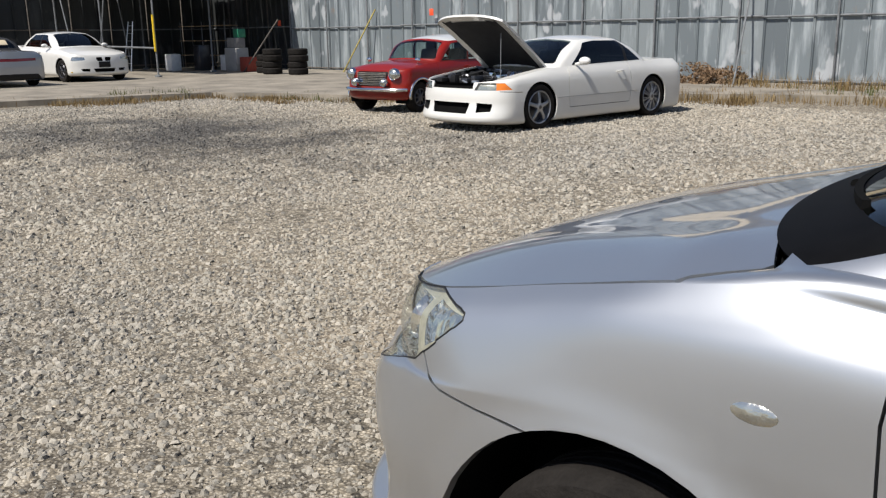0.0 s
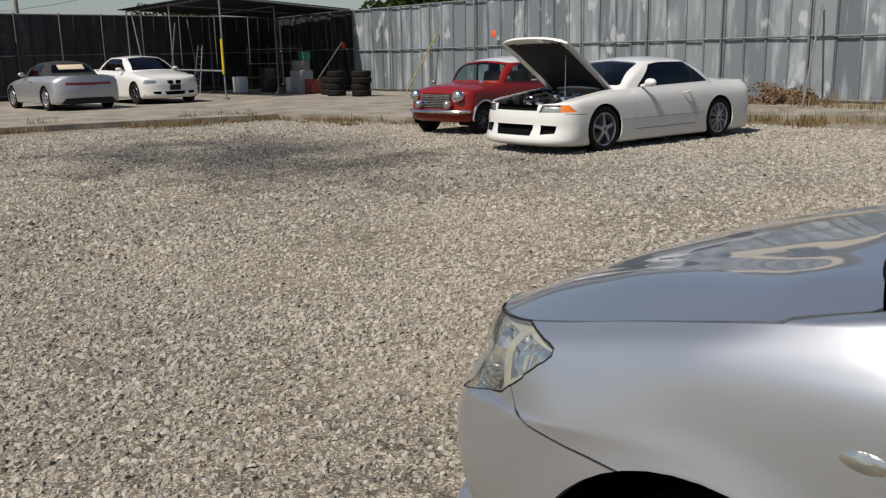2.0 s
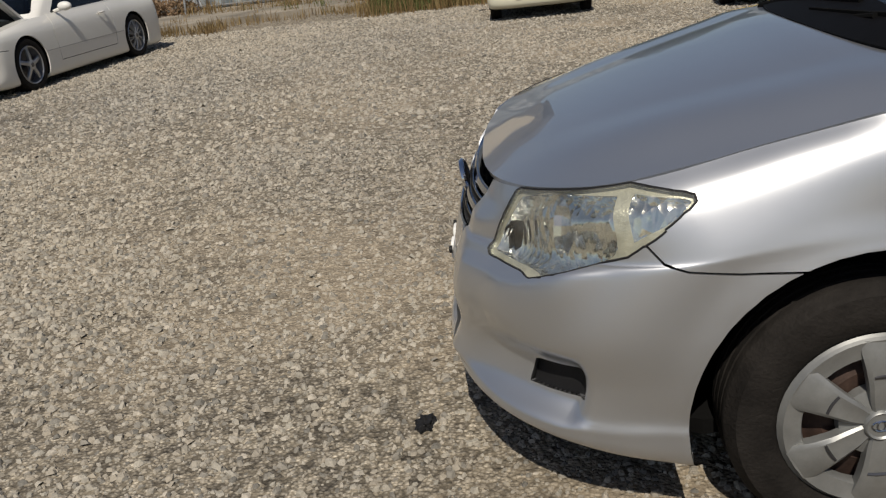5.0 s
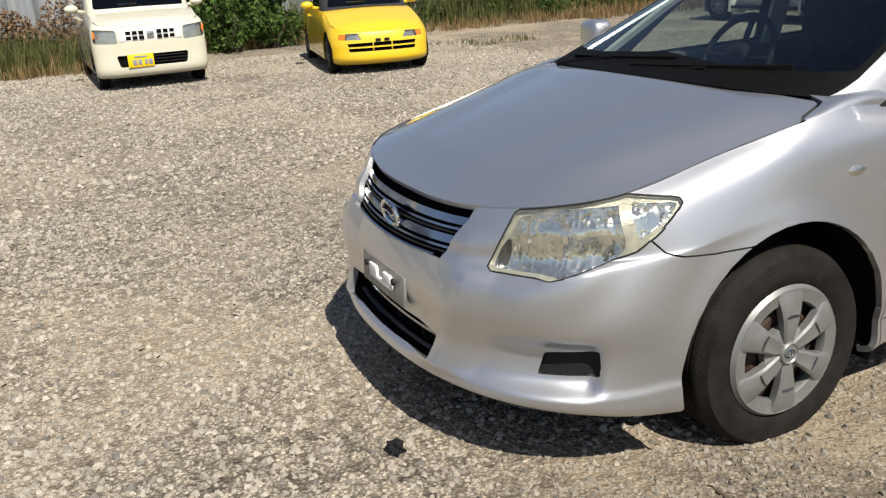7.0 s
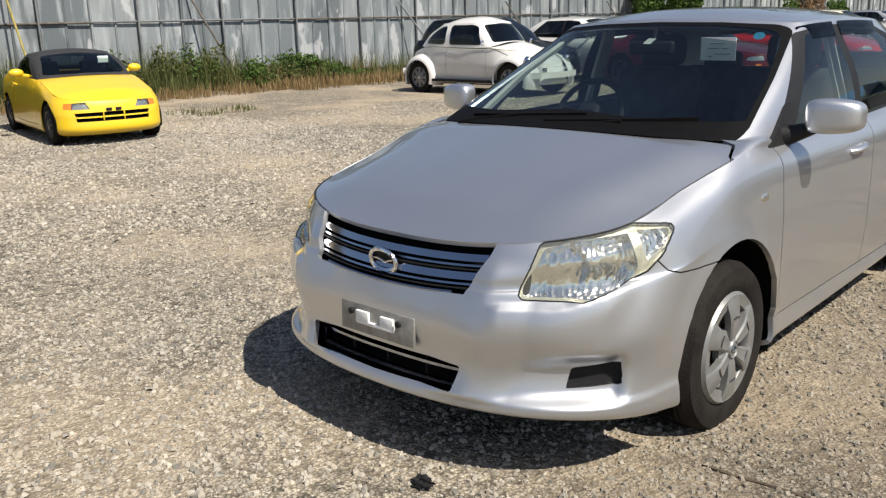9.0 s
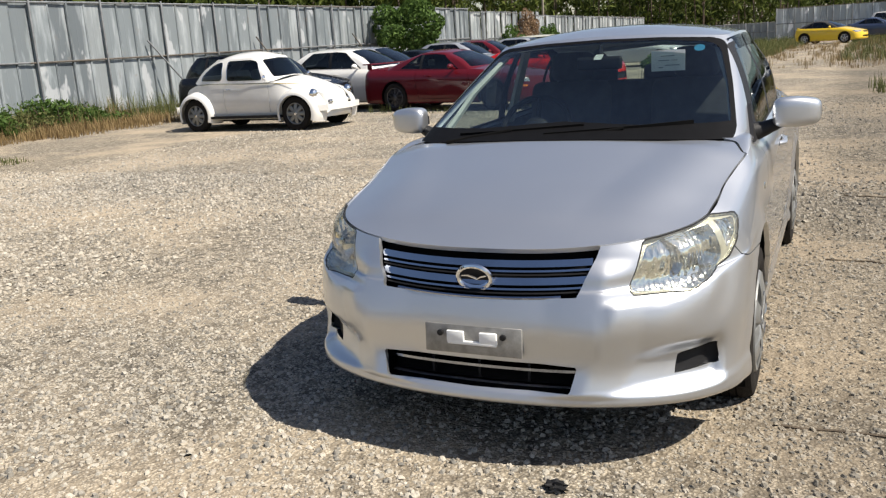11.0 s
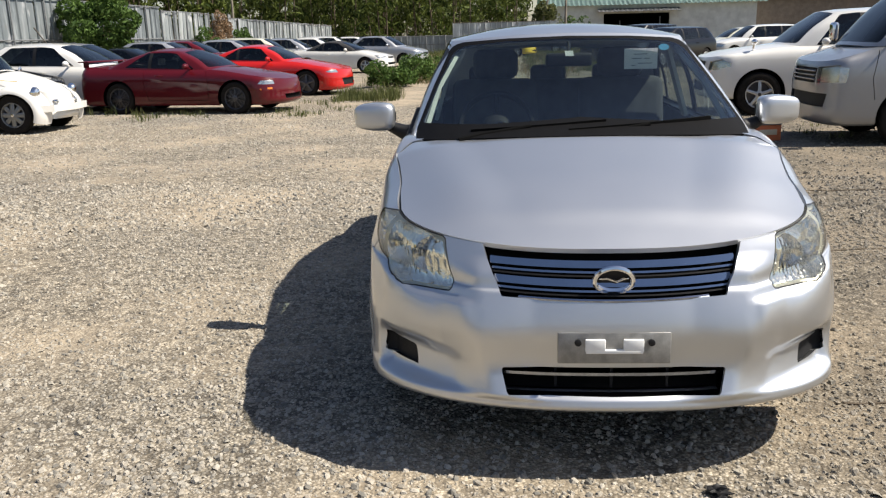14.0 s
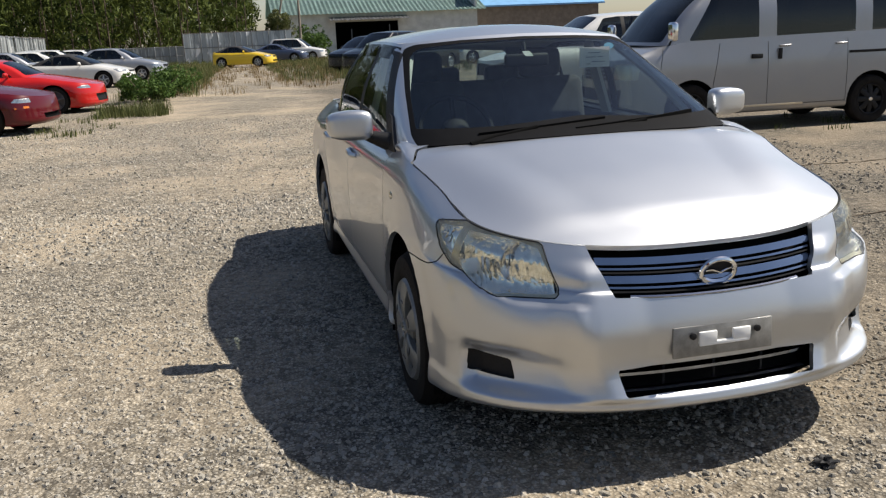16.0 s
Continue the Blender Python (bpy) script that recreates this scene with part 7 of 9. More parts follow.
    if "hood_open" in k:
        hw = k["hood_cut"]          # the lid covers the middle; the wings stay
        fs = [f for f in hood.faces if f.calc_center_median().y < hw]
        lidb = take(hood, fs)
        rim(hood, 0.02)
        part("wing_top", mirrored(hood), pm, car)
        part("wing_top", hood, pm, car)
        px, pz = xc + 0.05, top["z"](xc) + top["c"](xc)
        hm = Matrix.Translation((px, 0, pz)) @ Matrix.Rotation(radians(k["hood_open"]), 4, 'Y') @ Matrix.Translation((-px, 0, -pz))
        lidb = both(rim(lidb, 0.03))
        und = shifted(lidb, 0.026)
        pad = shifted(lidb, 0.032)
        bmesh.ops.delete(pad, geom=[f for f in pad.faces if not f.smooth or f.calc_center_median().x < xf + 0.20 or abs(f.calc_center_median().y) > hw - 0.13], context='FACES')
        for b in (und, pad):
            bmesh.ops.delete(b, geom=[f for f in b.faces if not f.smooth], context='FACES')
            bmesh.ops.reverse_faces(b, faces=b.faces[:])
            lay = b.verts.layers.float_vector.get("nrm")
            for v in b.verts:
                v[lay] = -v[lay]
        for b in (lidb, und, pad):
            lay = b.verts.layers.float_vector.get("nrm")
            rot = hm.to_3x3()
            for v in b.verts:
                v.co = hm @ v.co
                v[lay] = rot @ v[lay]
        hood_ob = part("bonnet", lidb, pm, car, "raised white bonnet")
        part("bonnet_underside", und, pm, hood_ob)
        part("insulation_pad", pad, M["canvas"], hood_ob, "black insulation pad")
        stay = bmesh.new()
        tube(stay, [(xf + 0.45, -hw + 0.1, hf), hm @ Vector((xf + 0.42, -hw + 0.16, hf - 0.0))], 0.006, 6)
        part("bonnet_stay", stay, M["steel_pipe"], hood_ob)
        bay = bmesh.new()
        box(bay, (xc - xf - 0.22, hw * 2 - 0.05, 0.05), ((xc + xf + 0.14) / 2, 0, hf - 0.24))
        part("engine_bay_floor", bay, M["void"], car)
        rnd = random.Random(32)
        eng = bmesh.new()
        box(eng, (0.62, 0.30, 0.20), (0.0, 0.02, hf - 0.08), 0.02)
        box(eng, (0.58, 0.10, 0.06), (0.0, 0.02, hf + 0.045), 0.015)
        part("engine", eng, M["dark_alloy"], car)
        for i in range(76):
            b = bmesh.new()
            x = rnd.uniform(xf + 0.24, xc - 0.1)
            y = rnd.uniform(-hw + 0.1, hw - 0.1)
            z = hf - 0.02 + (hc - hf) * 0.75 * (x - xf) / (xc - xf) + rnd.uniform(-0.07, 0.03)
            if i % 3 == 0:
                tube(b, [(x, y, z), (x + rnd.uniform(-0.1, 0.1), y + rnd.uniform(-0.2, 0.2), z + 0.05), (x + rnd.uniform(-0.2, 0.2), y + rnd.uniform(-0.25, 0.25), z)], rnd.uniform(0.012, 0.03), 8)
            else:
                box(b, (rnd.uniform(0.06, 0.18), rnd.uniform(0.05, 0.16), rnd.uniform(0.06, 0.14)), (x, y, z), 0.012)
            part("engine_part", b, M[("black", "dark_alloy", "black", "alloy", "black", "dark_alloy", "chrome", "black")[i % 8]], car)
    else:
        rim(hood, 0.012)
        part("bonnet", both(hood), pm, car)
    dm = M[k.get("deck_paint", k["paint"])]
    if xr - x3 > 0.12:
        dkl = lid(top, lambda f: x3 - 0.06, lambda f: row_xf(top, f, False) - 0.004, 8, 6)
        rim(dkl, 0.012)
        part("boot_lid", both(dkl), dm, car)
    # cabin
    rm = M[k.get("roof_paint", k["paint"])]
    zm, ed = (b0 + zr) / 2, k.get("roof_drop", 0.06)
    g0 = make_row([(xc, hc - 0.01), (xc + 0.5, b0 - 0.004), (x3 - 0.2, b1 - 0.004), (x3 + 0.1, dk)], [(xc + 0.2, wbelt * 0.97), (xc + 0.5, wbelt * 0.995), (x3 - 0.5, wbelt * 0.995), (x3, wbelt * 0.9)], (xc - 0.01, k.get("gf", 0.25), 2.6), (x3, k.get("gr", 0.25), 2.8), [(xc, k.get("crown", 0.05)), (xc + 0.4, 0.0), (x3, 0.02)])
    bow = k.get("bow", 0.03)
    xm1, xm3 = (xc + x1) / 2 - bow * 0.7, (x2 + x3) / 2 + bow
    wm = (wbelt + wr) / 2 + 0.025
    g1 = make_row([(xm1, zm)], [(xm1 + 0.2, wm * 0.97), (xm1 + 0.5, wm), (xm3 - 0.5, wm), (xm3, wm * 0.92)], (xm1, k.get("gf", 0.25) * 0.9, 2.6), (xm3, k.get("gr", 0.25) * 0.85, 2.8))
    g2 = make_row([(x1, zr - ed - 0.02), (x1 + 0.25, zr - ed), (x2 - 0.25, zr - ed), (x2, zr - ed - 0.025)], [(x1 + 0.05, wr * 0.93), (x1 + 0.3, wr), (x2 - 0.3, wr), (x2, wr * 0.93)], (x1, k.get("gf", 0.25) * 0.6, 2.8), (x2, k.get("gr", 0.25) * 0.6, 3.0), [(x1, ed * 0.5), ((x1 + x2) / 2, ed), (x2, ed * 0.6)], 2.2)
    cab = loft([g0, g1, g2], 10 * fine, 20 * fine, 8 * fine, 5, (x1 + x2) / 2, zm)
    roof = lid(g2, lambda f: row_xf(g2, f), lambda f: row_xf(g2, f, False), 8 * fine, 12 * fine)
    rim(roof, 0.015)
    part("roof", both(roof), rm, car)
    gm = M[k.get("glass", "tinted")]
    zt = zr - ed
    ws = take(cab, cut(cab, rounded([(-0.2, hc + 0.045 + k.get("crown", 0.05) * 0.5), (wbelt * 0.86, hc + 0.05), (wr * 0.88, zt - 0.03), (wr * 0.6, zt - 0.01), (-0.2, zt + ed * 0.3)], 0.04), FRONT, lambda f: f.normal.x < -0.25))
    part("windscreen", both(ws), M[k.get("screen", k.get("glass", "tinted"))], car)
    rg = take(cab, cut(cab, rounded([(-0.2, b1 + 0.08), (wbelt * 0.74, b1 + 0.08), (wr * 0.84, zt - 0.05), (-0.2, zt - 0.02)], 0.05), FRONT, lambda f: f.normal.x > 0.25))
    if len(rg.faces):
        part("rear_window", both(rg), gm, car)
    dl = [(xc + k.get("dlo_f", 0.42), b0 + 0.012), (x1 + 0.10, zt - 0.05), (x1 + 0.35, zt - 0.025), (x2 - k.get("dlo_t", 0.25), zt - 0.03), (x3 - k.get("dlo_r", 0.45), b1 + 0.02)]
    dlo = take(cab, cut(cab, rounded(dl, 0.04), SIDE, lambda f: f.normal.y > 0.3))
    cxs = [dl[0][0]] + list(k.get("pillars", (x1 + 0.75,))) + [dl[-1][0] + 0.4]
    for a, b in zip(cxs, cxs[1:]):
        pw = k.get("pillar_w", 0.07) / 2
        q = take(dlo, cut(dlo, [(a + pw * (a != cxs[0]) - 0.2 * (a == cxs[0]), 0.0), (b - pw, 0.0), (b - pw, 3.0), (a + pw * (a != cxs[0]) - 0.2 * (a == cxs[0]), 3.0)], SIDE, lambda f: True))
        if len(q.faces):
            part("side_window", mirrored(q), gm, car)
            part("side_window", q, gm, car)
    if len(dlo.faces):
        pk = M[k.get("pillar_paint", "black")]
        for isl in islands(dlo):
            if len(isl.faces) < 3:
                isl.free()
                continue
            part("window_pillar", mirrored(isl), pk, car)
            part("window_pillar", isl, pk, car)
    rim(cab, 0.02)
    part("pillar_frame", both(cab), M[k.get("frame_paint", k.get("roof_paint", k["paint"]))], car)
    # seats and dashboard
    for y in (0.34, -0.34):
        st = bmesh.new()
        box(st, (0.14, w * 0.55, 0.6), (k.get("seat", (x1 + x2) / 2 - 0.05), y, b0 - 0.1), 0.05, Matrix.Rotation(radians(14), 4, 'Y'))
        box(st, (0.09, 0.24, 0.18), (k.get("seat", (x1 + x2) / 2 - 0.05) + 0.09, y, min(b0 + 0.27, zr - 0.2)), 0.04)
        part("seat", st, M["cloth"], car)
    db = bmesh.new()
    box(db, (0.45, wbelt * 1.8, 0.25), (xc + 0.42, 0, hc - 0.10), 0.04)
    part("dashboard", db, M["dash"], car)
    # mirrors
    if k.get("mirrors", True):
        for sgn in (1, -1):
            mb = bmesh.new()
            bmesh.ops.create_icosphere(mb, subdivisions=3, radius=1.0, matrix=Matrix.Translation((xc + k.get("mir", 0.52), (wbelt + 0.15) * sgn, b0 + 0.075)) @ Matrix.Diagonal((0.06, 0.095, 0.058, 1)))
            tube(mb, [(xc + k.get("mir", 0.52), (wbelt - 0.03) * sgn, b0 + 0.02), (xc + k.get("mir", 0.52), (wbelt + 0.10) * sgn, b0 + 0.05)], 0.022, 6)
            part("door_mirror", mb, M[k.get("mirror_paint", k["paint"])], car)
    for hx in k.get("handles", ()):
        for sgn in (1, -1):
            hb = bmesh.new()
            tube(hb, [(hx - 0.08, w * 0.985 * sgn, b0 - 0.10), (hx - 0.05, (w + 0.012) * sgn, b0 - 0.098), (hx + 0.05, (w + 0.012) * sgn, b0 - 0.095), (hx + 0.08, w * 0.985 * sgn, b0 - 0.093)], 0.013, 6)
            part("door_handle", hb, M[k.get("handle_paint", k["paint"])], car)
    return car


def at(x, y, turn, z=0.0):
    return pose(x, y, z, 0, 0, turn)


def add_bars(car, nm, mat, bars):
    """Small boxes on a car: (x, y, z, lx, ly, lz)."""
    for x, y, z, lx, ly, lz in bars:
        b = bmesh.new()
        box(b, (lx, ly, lz), (x, y, z), min(lx, ly, lz) * 0.25)
        part(nm, b, M[mat], car)


def add_lamp(car, nm, x, y, z, r, ring="chrome", glassm="housing", sides=(1, -1), tilt=0.0):
    for sgn in sides:
        mm = Matrix.Translation((x, y * sgn, z)) @ Matrix.Rotation(radians(tilt), 4, 'Y') @ Matrix.Rotation(math.pi / 2, 4, 'Z')
        b = lathe(bmesh.new(), [(r * 1.18, -0.05), (r * 1.18, 0.0), (r * 1.08, 0.018), (r * 0.98, 0.012)], 24, mm)
        bmesh.ops.recalc_face_normals(b, faces=b.faces)
        o = part(nm, b, M[ring], car)
        g = lathe(bmesh.new(), [(r, 0.008), (r * 0.8, 0.03), (r * 0.4, 0.043), (0, 0.046)], 24, mm)
        bmesh.ops.recalc_face_normals(g, faces=g.faces)
        part("lamp_glass", g, M[glassm], o)


SEDAN = dict(xf=-0.88, xr=3.55, w=0.85, gc=0.20, hf=0.70, hc=0.93, b0=0.94, b1=0.98, deck=1.02, xc=0.25, x1=1.05, x2=2.35, x3=3.0, zr=1.45, wr=0.58, wbelt=0.76, wb=2.65, r=0.31, paint="white",
             pillars=(1.55, 2.30), dlo_r=0.45, handles=(1.35, 2.2))
COUPE = dict(SEDAN, hf=0.62, hc=0.86, b0=0.86, b1=0.90, deck=0.94, xc=0.28, x1=1.12, x2=1.95, x3=2.75, xr=3.4, zr=1.29, wr=0.55, wb=2.53, pillars=(1.85,), dlo_t=0.1, handles=(1.6,), nf=2.3, af=0.55)
LAMP = ("headlamp", [(-0.28, 0.60), (0.05, 0.56), (0.30, 0.62), (0.36, 0.69), (0.2, 0.71), (-0.18, 0.675)], "diag", "housing", 0.004)
GRILLE = ("grille", [(-0.1, 0.665), (0.34, 0.665), (0.32, 0.56), (-0.1, 0.555)], "front", "black", 0.03)
INTAKE = ("lower_intake", [(-0.1, 0.40), (0.42, 0.40), (0.38, 0.31), (-0.1, 0.31)], "front", "void", 0.04)

# white coupe with raised bonnet
white_coupe = make_car("white_coupe", "white two-door coupe with its bonnet raised and engine bare", at(-7.51, 7.645, 86), dict(
    SEDAN, xf=-0.93, xr=3.62, w=0.848, gc=0.135, hf=0.655, hc=0.825, b0=0.83, b1=0.855, deck=0.875, xc=0.32, x1=1.06, x2=2.10, x3=2.72, zr=1.262, wr=0.56, wbelt=0.765, wb=2.615, r=0.315, rim=0.225,
    paint="white", lip=-0.05, af=0.48, nf=2.5, fine=2, style="five", rear_style="mesh", pillars=(2.02,), dlo_f=0.42, dlo_r=0.32, dlo_t=0.12, crown=0.035, gap=0.03,
    hood_open=43, hood_cut=0.64, handles=(1.78,), glass="smoked", screen="glass", face=M["gunmetal"],
    cuts=[("headlamp", [(-0.40, 0.565), (-0.02, 0.565), (-0.02, 0.665), (-0.36, 0.665)], "diag", "lens", 0.004),
          ("corner_lamp", [(-0.02, 0.565), (0.28, 0.575), (0.21, 0.66), (-0.02, 0.662)], "diag", "amber", 0.004),
          ("grille", [(-0.1, 0.80), (0.40, 0.80), (0.40, 0.585), (-0.1, 0.585)], "front", "void", 0.05),
          ("bumper_intake", [(-0.1, 0.40), (0.36, 0.40), (0.33, 0.255), (-0.1, 0.255)], "front", "void", 0.06),
          ("side_intake", [(0.47, 0.40), (0.68, 0.39), (0.67, 0.29), (0.48, 0.275)], "front", "void", 0.06),
          ("tail_lamp", [(0.35, 0.62), (0.74, 0.62), (0.74, 0.80), (0.35, 0.80)], "rear", "red_lens", 0.004)],
    seams=[[(0.62, 0.27), (0.60, 0.6), (0.66, 0.88)], [(2.02, 0.27), (2.06, 0.6), (2.02, 0.90)], [(0.62, 0.27), (2.02, 0.27)], [(-0.36, 0.53), (-0.70, 0.55)]]))
add_bars(white_coupe, "body_line", "grey_silver", [(1.3, s * 0.852, 0.42, 1.9, 0.004, 0.006) for s in (1, -1)])

# red small hatchback with a white roof
mini = make_car("small_red_car", "small red classic hatchback with white roof and chrome grille", at(-10.65, 8.44, 96), dict(
    SEDAN, xf=-0.50, xr=2.55, w=0.705, gc=0.25, hf=0.71, hc=0.83, b0=0.84, b1=0.84, deck=0.83, xc=0.47, x1=0.86, x2=2.22, x3=2.45, zr=1.30, roof_drop=0.11, wr=0.575, wbelt=0.635, wb=2.036, r=0.265, rim=0.15, tyre=0.17,
    paint="red", roof_paint="white", frame_paint="red", af=0.30, nf=2.8, ar=0.3, fine=2, style="dark", face=M["dark_alloy"], pillars=(1.42,), pillar_paint="red", pillar_w=0.05, dlo_f=0.20, dlo_r=0.10, dlo_t=0.08, crown=0.06, gap=0.03, glass="glass", screen="glass", mirrors=False,
    cuts=[("grille", rounded([(-0.3, 0.70), (0.36, 0.70), (0.31, 0.46), (-0.3, 0.46)], 0.05), "front", "black", 0.01)],
    seams=[[(0.50, 0.22), (0.50, 0.7), (0.55, 0.92)], [(1.42, 0.22), (1.42, 0.93)]]))
for i in range(8):
    b = bmesh.new()
    z = 0.48 + i * 0.028
    sweep(b, [(-0.505 + 0.22 * abs(y) ** 2.2, y, z) for y in [-0.33 + 0.66 * q / 12 for q in range(13)]], 0.014, 0.012)
    part("grille_slat", b, M["chrome"], mini)
add_lamp(mini, "headlamp", -0.475, 0.49, 0.655, 0.088)
add_lamp(mini, "driving_lamp", -0.56, 0.33, 0.52, 0.062)
b = tube(bmesh.new(), [(-0.30 + 0.35, -0.70, 0.40), (-0.36, -0.69, 0.40), (-0.52, -0.52, 0.40), (-0.56, 0, 0.40), (-0.52, 0.52, 0.40), (-0.36, 0.69, 0.40), (0.05 - 0.3, 0.70, 0.40)][1:-1], 0.032, 8)
part("bumper", b, M["chrome"], mini)
for cx in (0, 2.036):
    for s in (1, -1):
        b = tube(bmesh.new(), [(cx + 0.31 * math.cos(t), 0.715 * s, 0.27 + 0.31 * math.sin(t)) for t in [-0.1 + k * (math.pi + 0.2) / 16 for k in range(17)]], 0.02, 8)
        part("arch_trim", b, M["chrome"] if cx == 0 else M["black"], mini)
for s in (1, -1):
    b = bmesh.new()
    bmesh.ops.create_icosphere(b, subdivisions=2, radius=1, matrix=Matrix.Translation((0.08, 0.56 * s, 0.88)) @ Matrix.Diagonal((0.035, 0.06, 0.04, 1)))
    tube(b, [(0.09, 0.54 * s, 0.79), (0.08, 0.56 * s, 0.87)], 0.008, 6)
    part("wing_mirror", b, M["chrome"], mini)

SLAB_Z = 0.12
# white saloon on the slab
bmw = make_car("white_sedan", "white four-door saloon with twin kidney grille on concrete slab", at(-24.55, 9.35, 182, SLAB_Z), dict(
    SEDAN, xf=-0.80, xr=3.72, w=0.91, hf=0.72, zr=1.42, wb=2.76, r=0.32, style="dark", x3=3.05, xc=0.38, x1=1.15, crown=0.06,
    cuts=[("headlamp", [(-0.18, 0.61), (0.10, 0.57), (0.32, 0.62), (0.30, 0.70), (0.05, 0.695), (-0.16, 0.675)], "diag", "housing", 0.004),
          ("kidney", rounded([(0.03, 0.57), (0.20, 0.575), (0.23, 0.68), (0.04, 0.685)], 0.03), "front", "void", 0.03),
          ("bumper_intake", [(-0.1, 0.37), (0.33, 0.37), (0.28, 0.27), (-0.1, 0.27)], "front", "void", 0.05),
          ("corner_intake", [(0.42, 0.37), (0.66, 0.37), (0.62, 0.30), (0.44, 0.29)], "front", "void", 0.05)]))
add_bars(bmw, "plate_blank", "black", [(-0.80, 0, 0.48, 0.02, 0.34, 0.16)])
add_bars(bmw, "yellow_marker", "plate_yellow", [(-0.55, s * 0.78, 0.28, 0.02, 0.22, 0.03) for s in (1,)])

# silver open two-seater on the slab
spider = make_car("silver_roadster", "silver two-seat roadster with black soft top on concrete slab", at(-26.25, 6.45, 2, SLAB_Z), dict(
    COUPE, xf=-0.85, xr=3.40, w=0.89, hf=0.60, hc=0.86, b0=0.88, b1=0.90, deck=0.91, xc=0.55, x1=1.18, x2=2.05, x3=2.45, zr=1.30, wr=0.54, paint="dull_silver", roof_paint="canvas", frame_paint="canvas", wb=2.54, r=0.315, style="five", af=0.6,
    cuts=[("tail_lamp", [(-0.1, 0.650), (0.60, 0.665), (0.60, 0.735), (-0.1, 0.725)], "rear", "red_lens", 0.004), ("diffuser", [(-0.1, 0.18), (0.75, 0.18), (0.62, 0.33), (-0.1, 0.34)], "rear", "black", 0.004)]))
b = bmesh.new()
box(b, (0.20, 0.70, 0.02), (2.24, 0, 1.13), 0.008, Matrix.Rotation(radians(38), 4, 'Y'))
part("hood_window", b, M["plaster"], spider, "yellowed plastic hood window")

# cream kei car
kei = make_car("cream_kei_car", "cream upright kei car with honeycomb grille and yellow plate", at(-0.52, 10.25, 91), dict(
    SEDAN, xf=-0.55, xr=2.83, w=0.737, gc=0.19, hf=0.80, hc=0.98, b0=0.97, b1=1.0, deck=1.02, xc=0.08, x1=0.62, x2=2.60, x3=2.80, zr=1.55, wr=0.60, wbelt=0.70, wb=2.34, r=0.27, rim=0.17, tyre=0.15,
    paint="cream", af=0.22, nf=3.0, ar=0.2, nr=3.0, fine=2, style="steel", pillars=(1.25, 2.1), dlo_r=0.2, crown=0.03, roof_drop=0.05,
    cuts=[("headlamp", rounded([(0.43, 0.775), (0.71, 0.80), (0.72, 0.62), (0.42, 0.60)], 0.03), "front", "lens", 0.004),
          ("bumper_intake", rounded([(-0.1, 0.45), (0.46, 0.45), (0.43, 0.30), (-0.1, 0.30)], 0.03), "front", "void", 0.04)]))
for i in range(2):
    for j in range(4):
        for s in (1, -1):
            add_bars(kei, "grille_cell", "void", [(-0.545 + 0.18 * (0.10 + j * 0.082) ** 2, s * (0.115 + j * 0.082), 0.665 + i * 0.065, 0.02, 0.062, 0.045)])
add_bars(kei, "grille_panel", "white_plastic", [(-0.512, 0, 0.70, 0.05, 0.80, 0.15)])
add_bars(kei, "emblem", "chrome", [(-0.548, 0, 0.70, 0.02, 0.09, 0.075)])
add_bars(kei, "intake_slat", "black", [(-0.52, -0.10, z, 0.03, 0.62, 0.012) for z in (0.335, 0.375, 0.415)])
add_bars(kei, "number_plate", "plate_yellow", [(-0.565, 0.17, 0.375, 0.012, 0.33, 0.165)])
add_bars(kei, "plate_bar", "ink", [(-0.573, 0.17 + dy, z, 0.006, ly, lz) for dy, z, ly, lz in ((0.08, 0.355, 0.05, 0.07), (0.015, 0.355, 0.05, 0.07), (-0.065, 0.355, 0.035, 0.07), (-0.12, 0.355, 0.05, 0.07), (0.0, 0.425, 0.16, 0.022))])
add_bars(kei, "turn_lamp", "amber", [(-0.44, s * 0.70, 0.73, 0.03, 0.03, 0.09) for s in (1, -1)])

# yellow soft-top sports car
beat = make_car("yellow_sports_car", "small yellow two-seat sports car with black soft top", at(2.42, 9.15, 81), dict(
    COUPE, xf=-0.55, xr=2.75, w=0.70, gc=0.155, hf=0.54, hc=0.80, b0=0.81, b1=0.85, deck=0.86, xc=0.42, x1=1.02, x2=1.65, x3=2.02, zr=1.175, wr=0.52, wbelt=0.64, wb=2.28, r=0.265, rim=0.165, tyre=0.16, crown=0.045,
    paint="yellow", roof_paint="canvas", frame_paint="canvas", af=0.42, nf=2.5, fine=2, style="dark", pillars=(), dlo_f=0.36, dlo_r=0.42, dlo_t=0.2, screen="glass", wheel_in=0.09,
    cuts=[("headlamp", [(-0.18, 0.455), (0.06, 0.455), (0.06, 0.535), (-0.14, 0.545)], "diag", "lens", 0.004),
          ("turn_lamp", [(0.06, 0.455), (0.20, 0.47), (0.20, 0.53), (0.06, 0.535)], "diag", "amber", 0.004),
          ("upper_intake", [(-0.1, 0.415), (0.47, 0.41), (0.46, 0.365), (-0.1, 0.365)], "front", "void", 0.03),
          ("lower_intake", [(-0.1, 0.345), (0.46, 0.345), (0.45, 0.300), (-0.1, 0.300)], "front", "void", 0.03),
          ("side_intake", [(1.72, 0.42), (1.80, 0.60), (1.82, 0.74), (1.75, 0.74)], "side", "void", 0.03)],
    seams=[[(0.52, 0.22), (0.55, 0.5), (0.62, 0.80)], [(1.66, 0.22), (1.68, 0.5), (1.58, 0.84)], [(0.52, 0.22), (1.66, 0.22)]]))
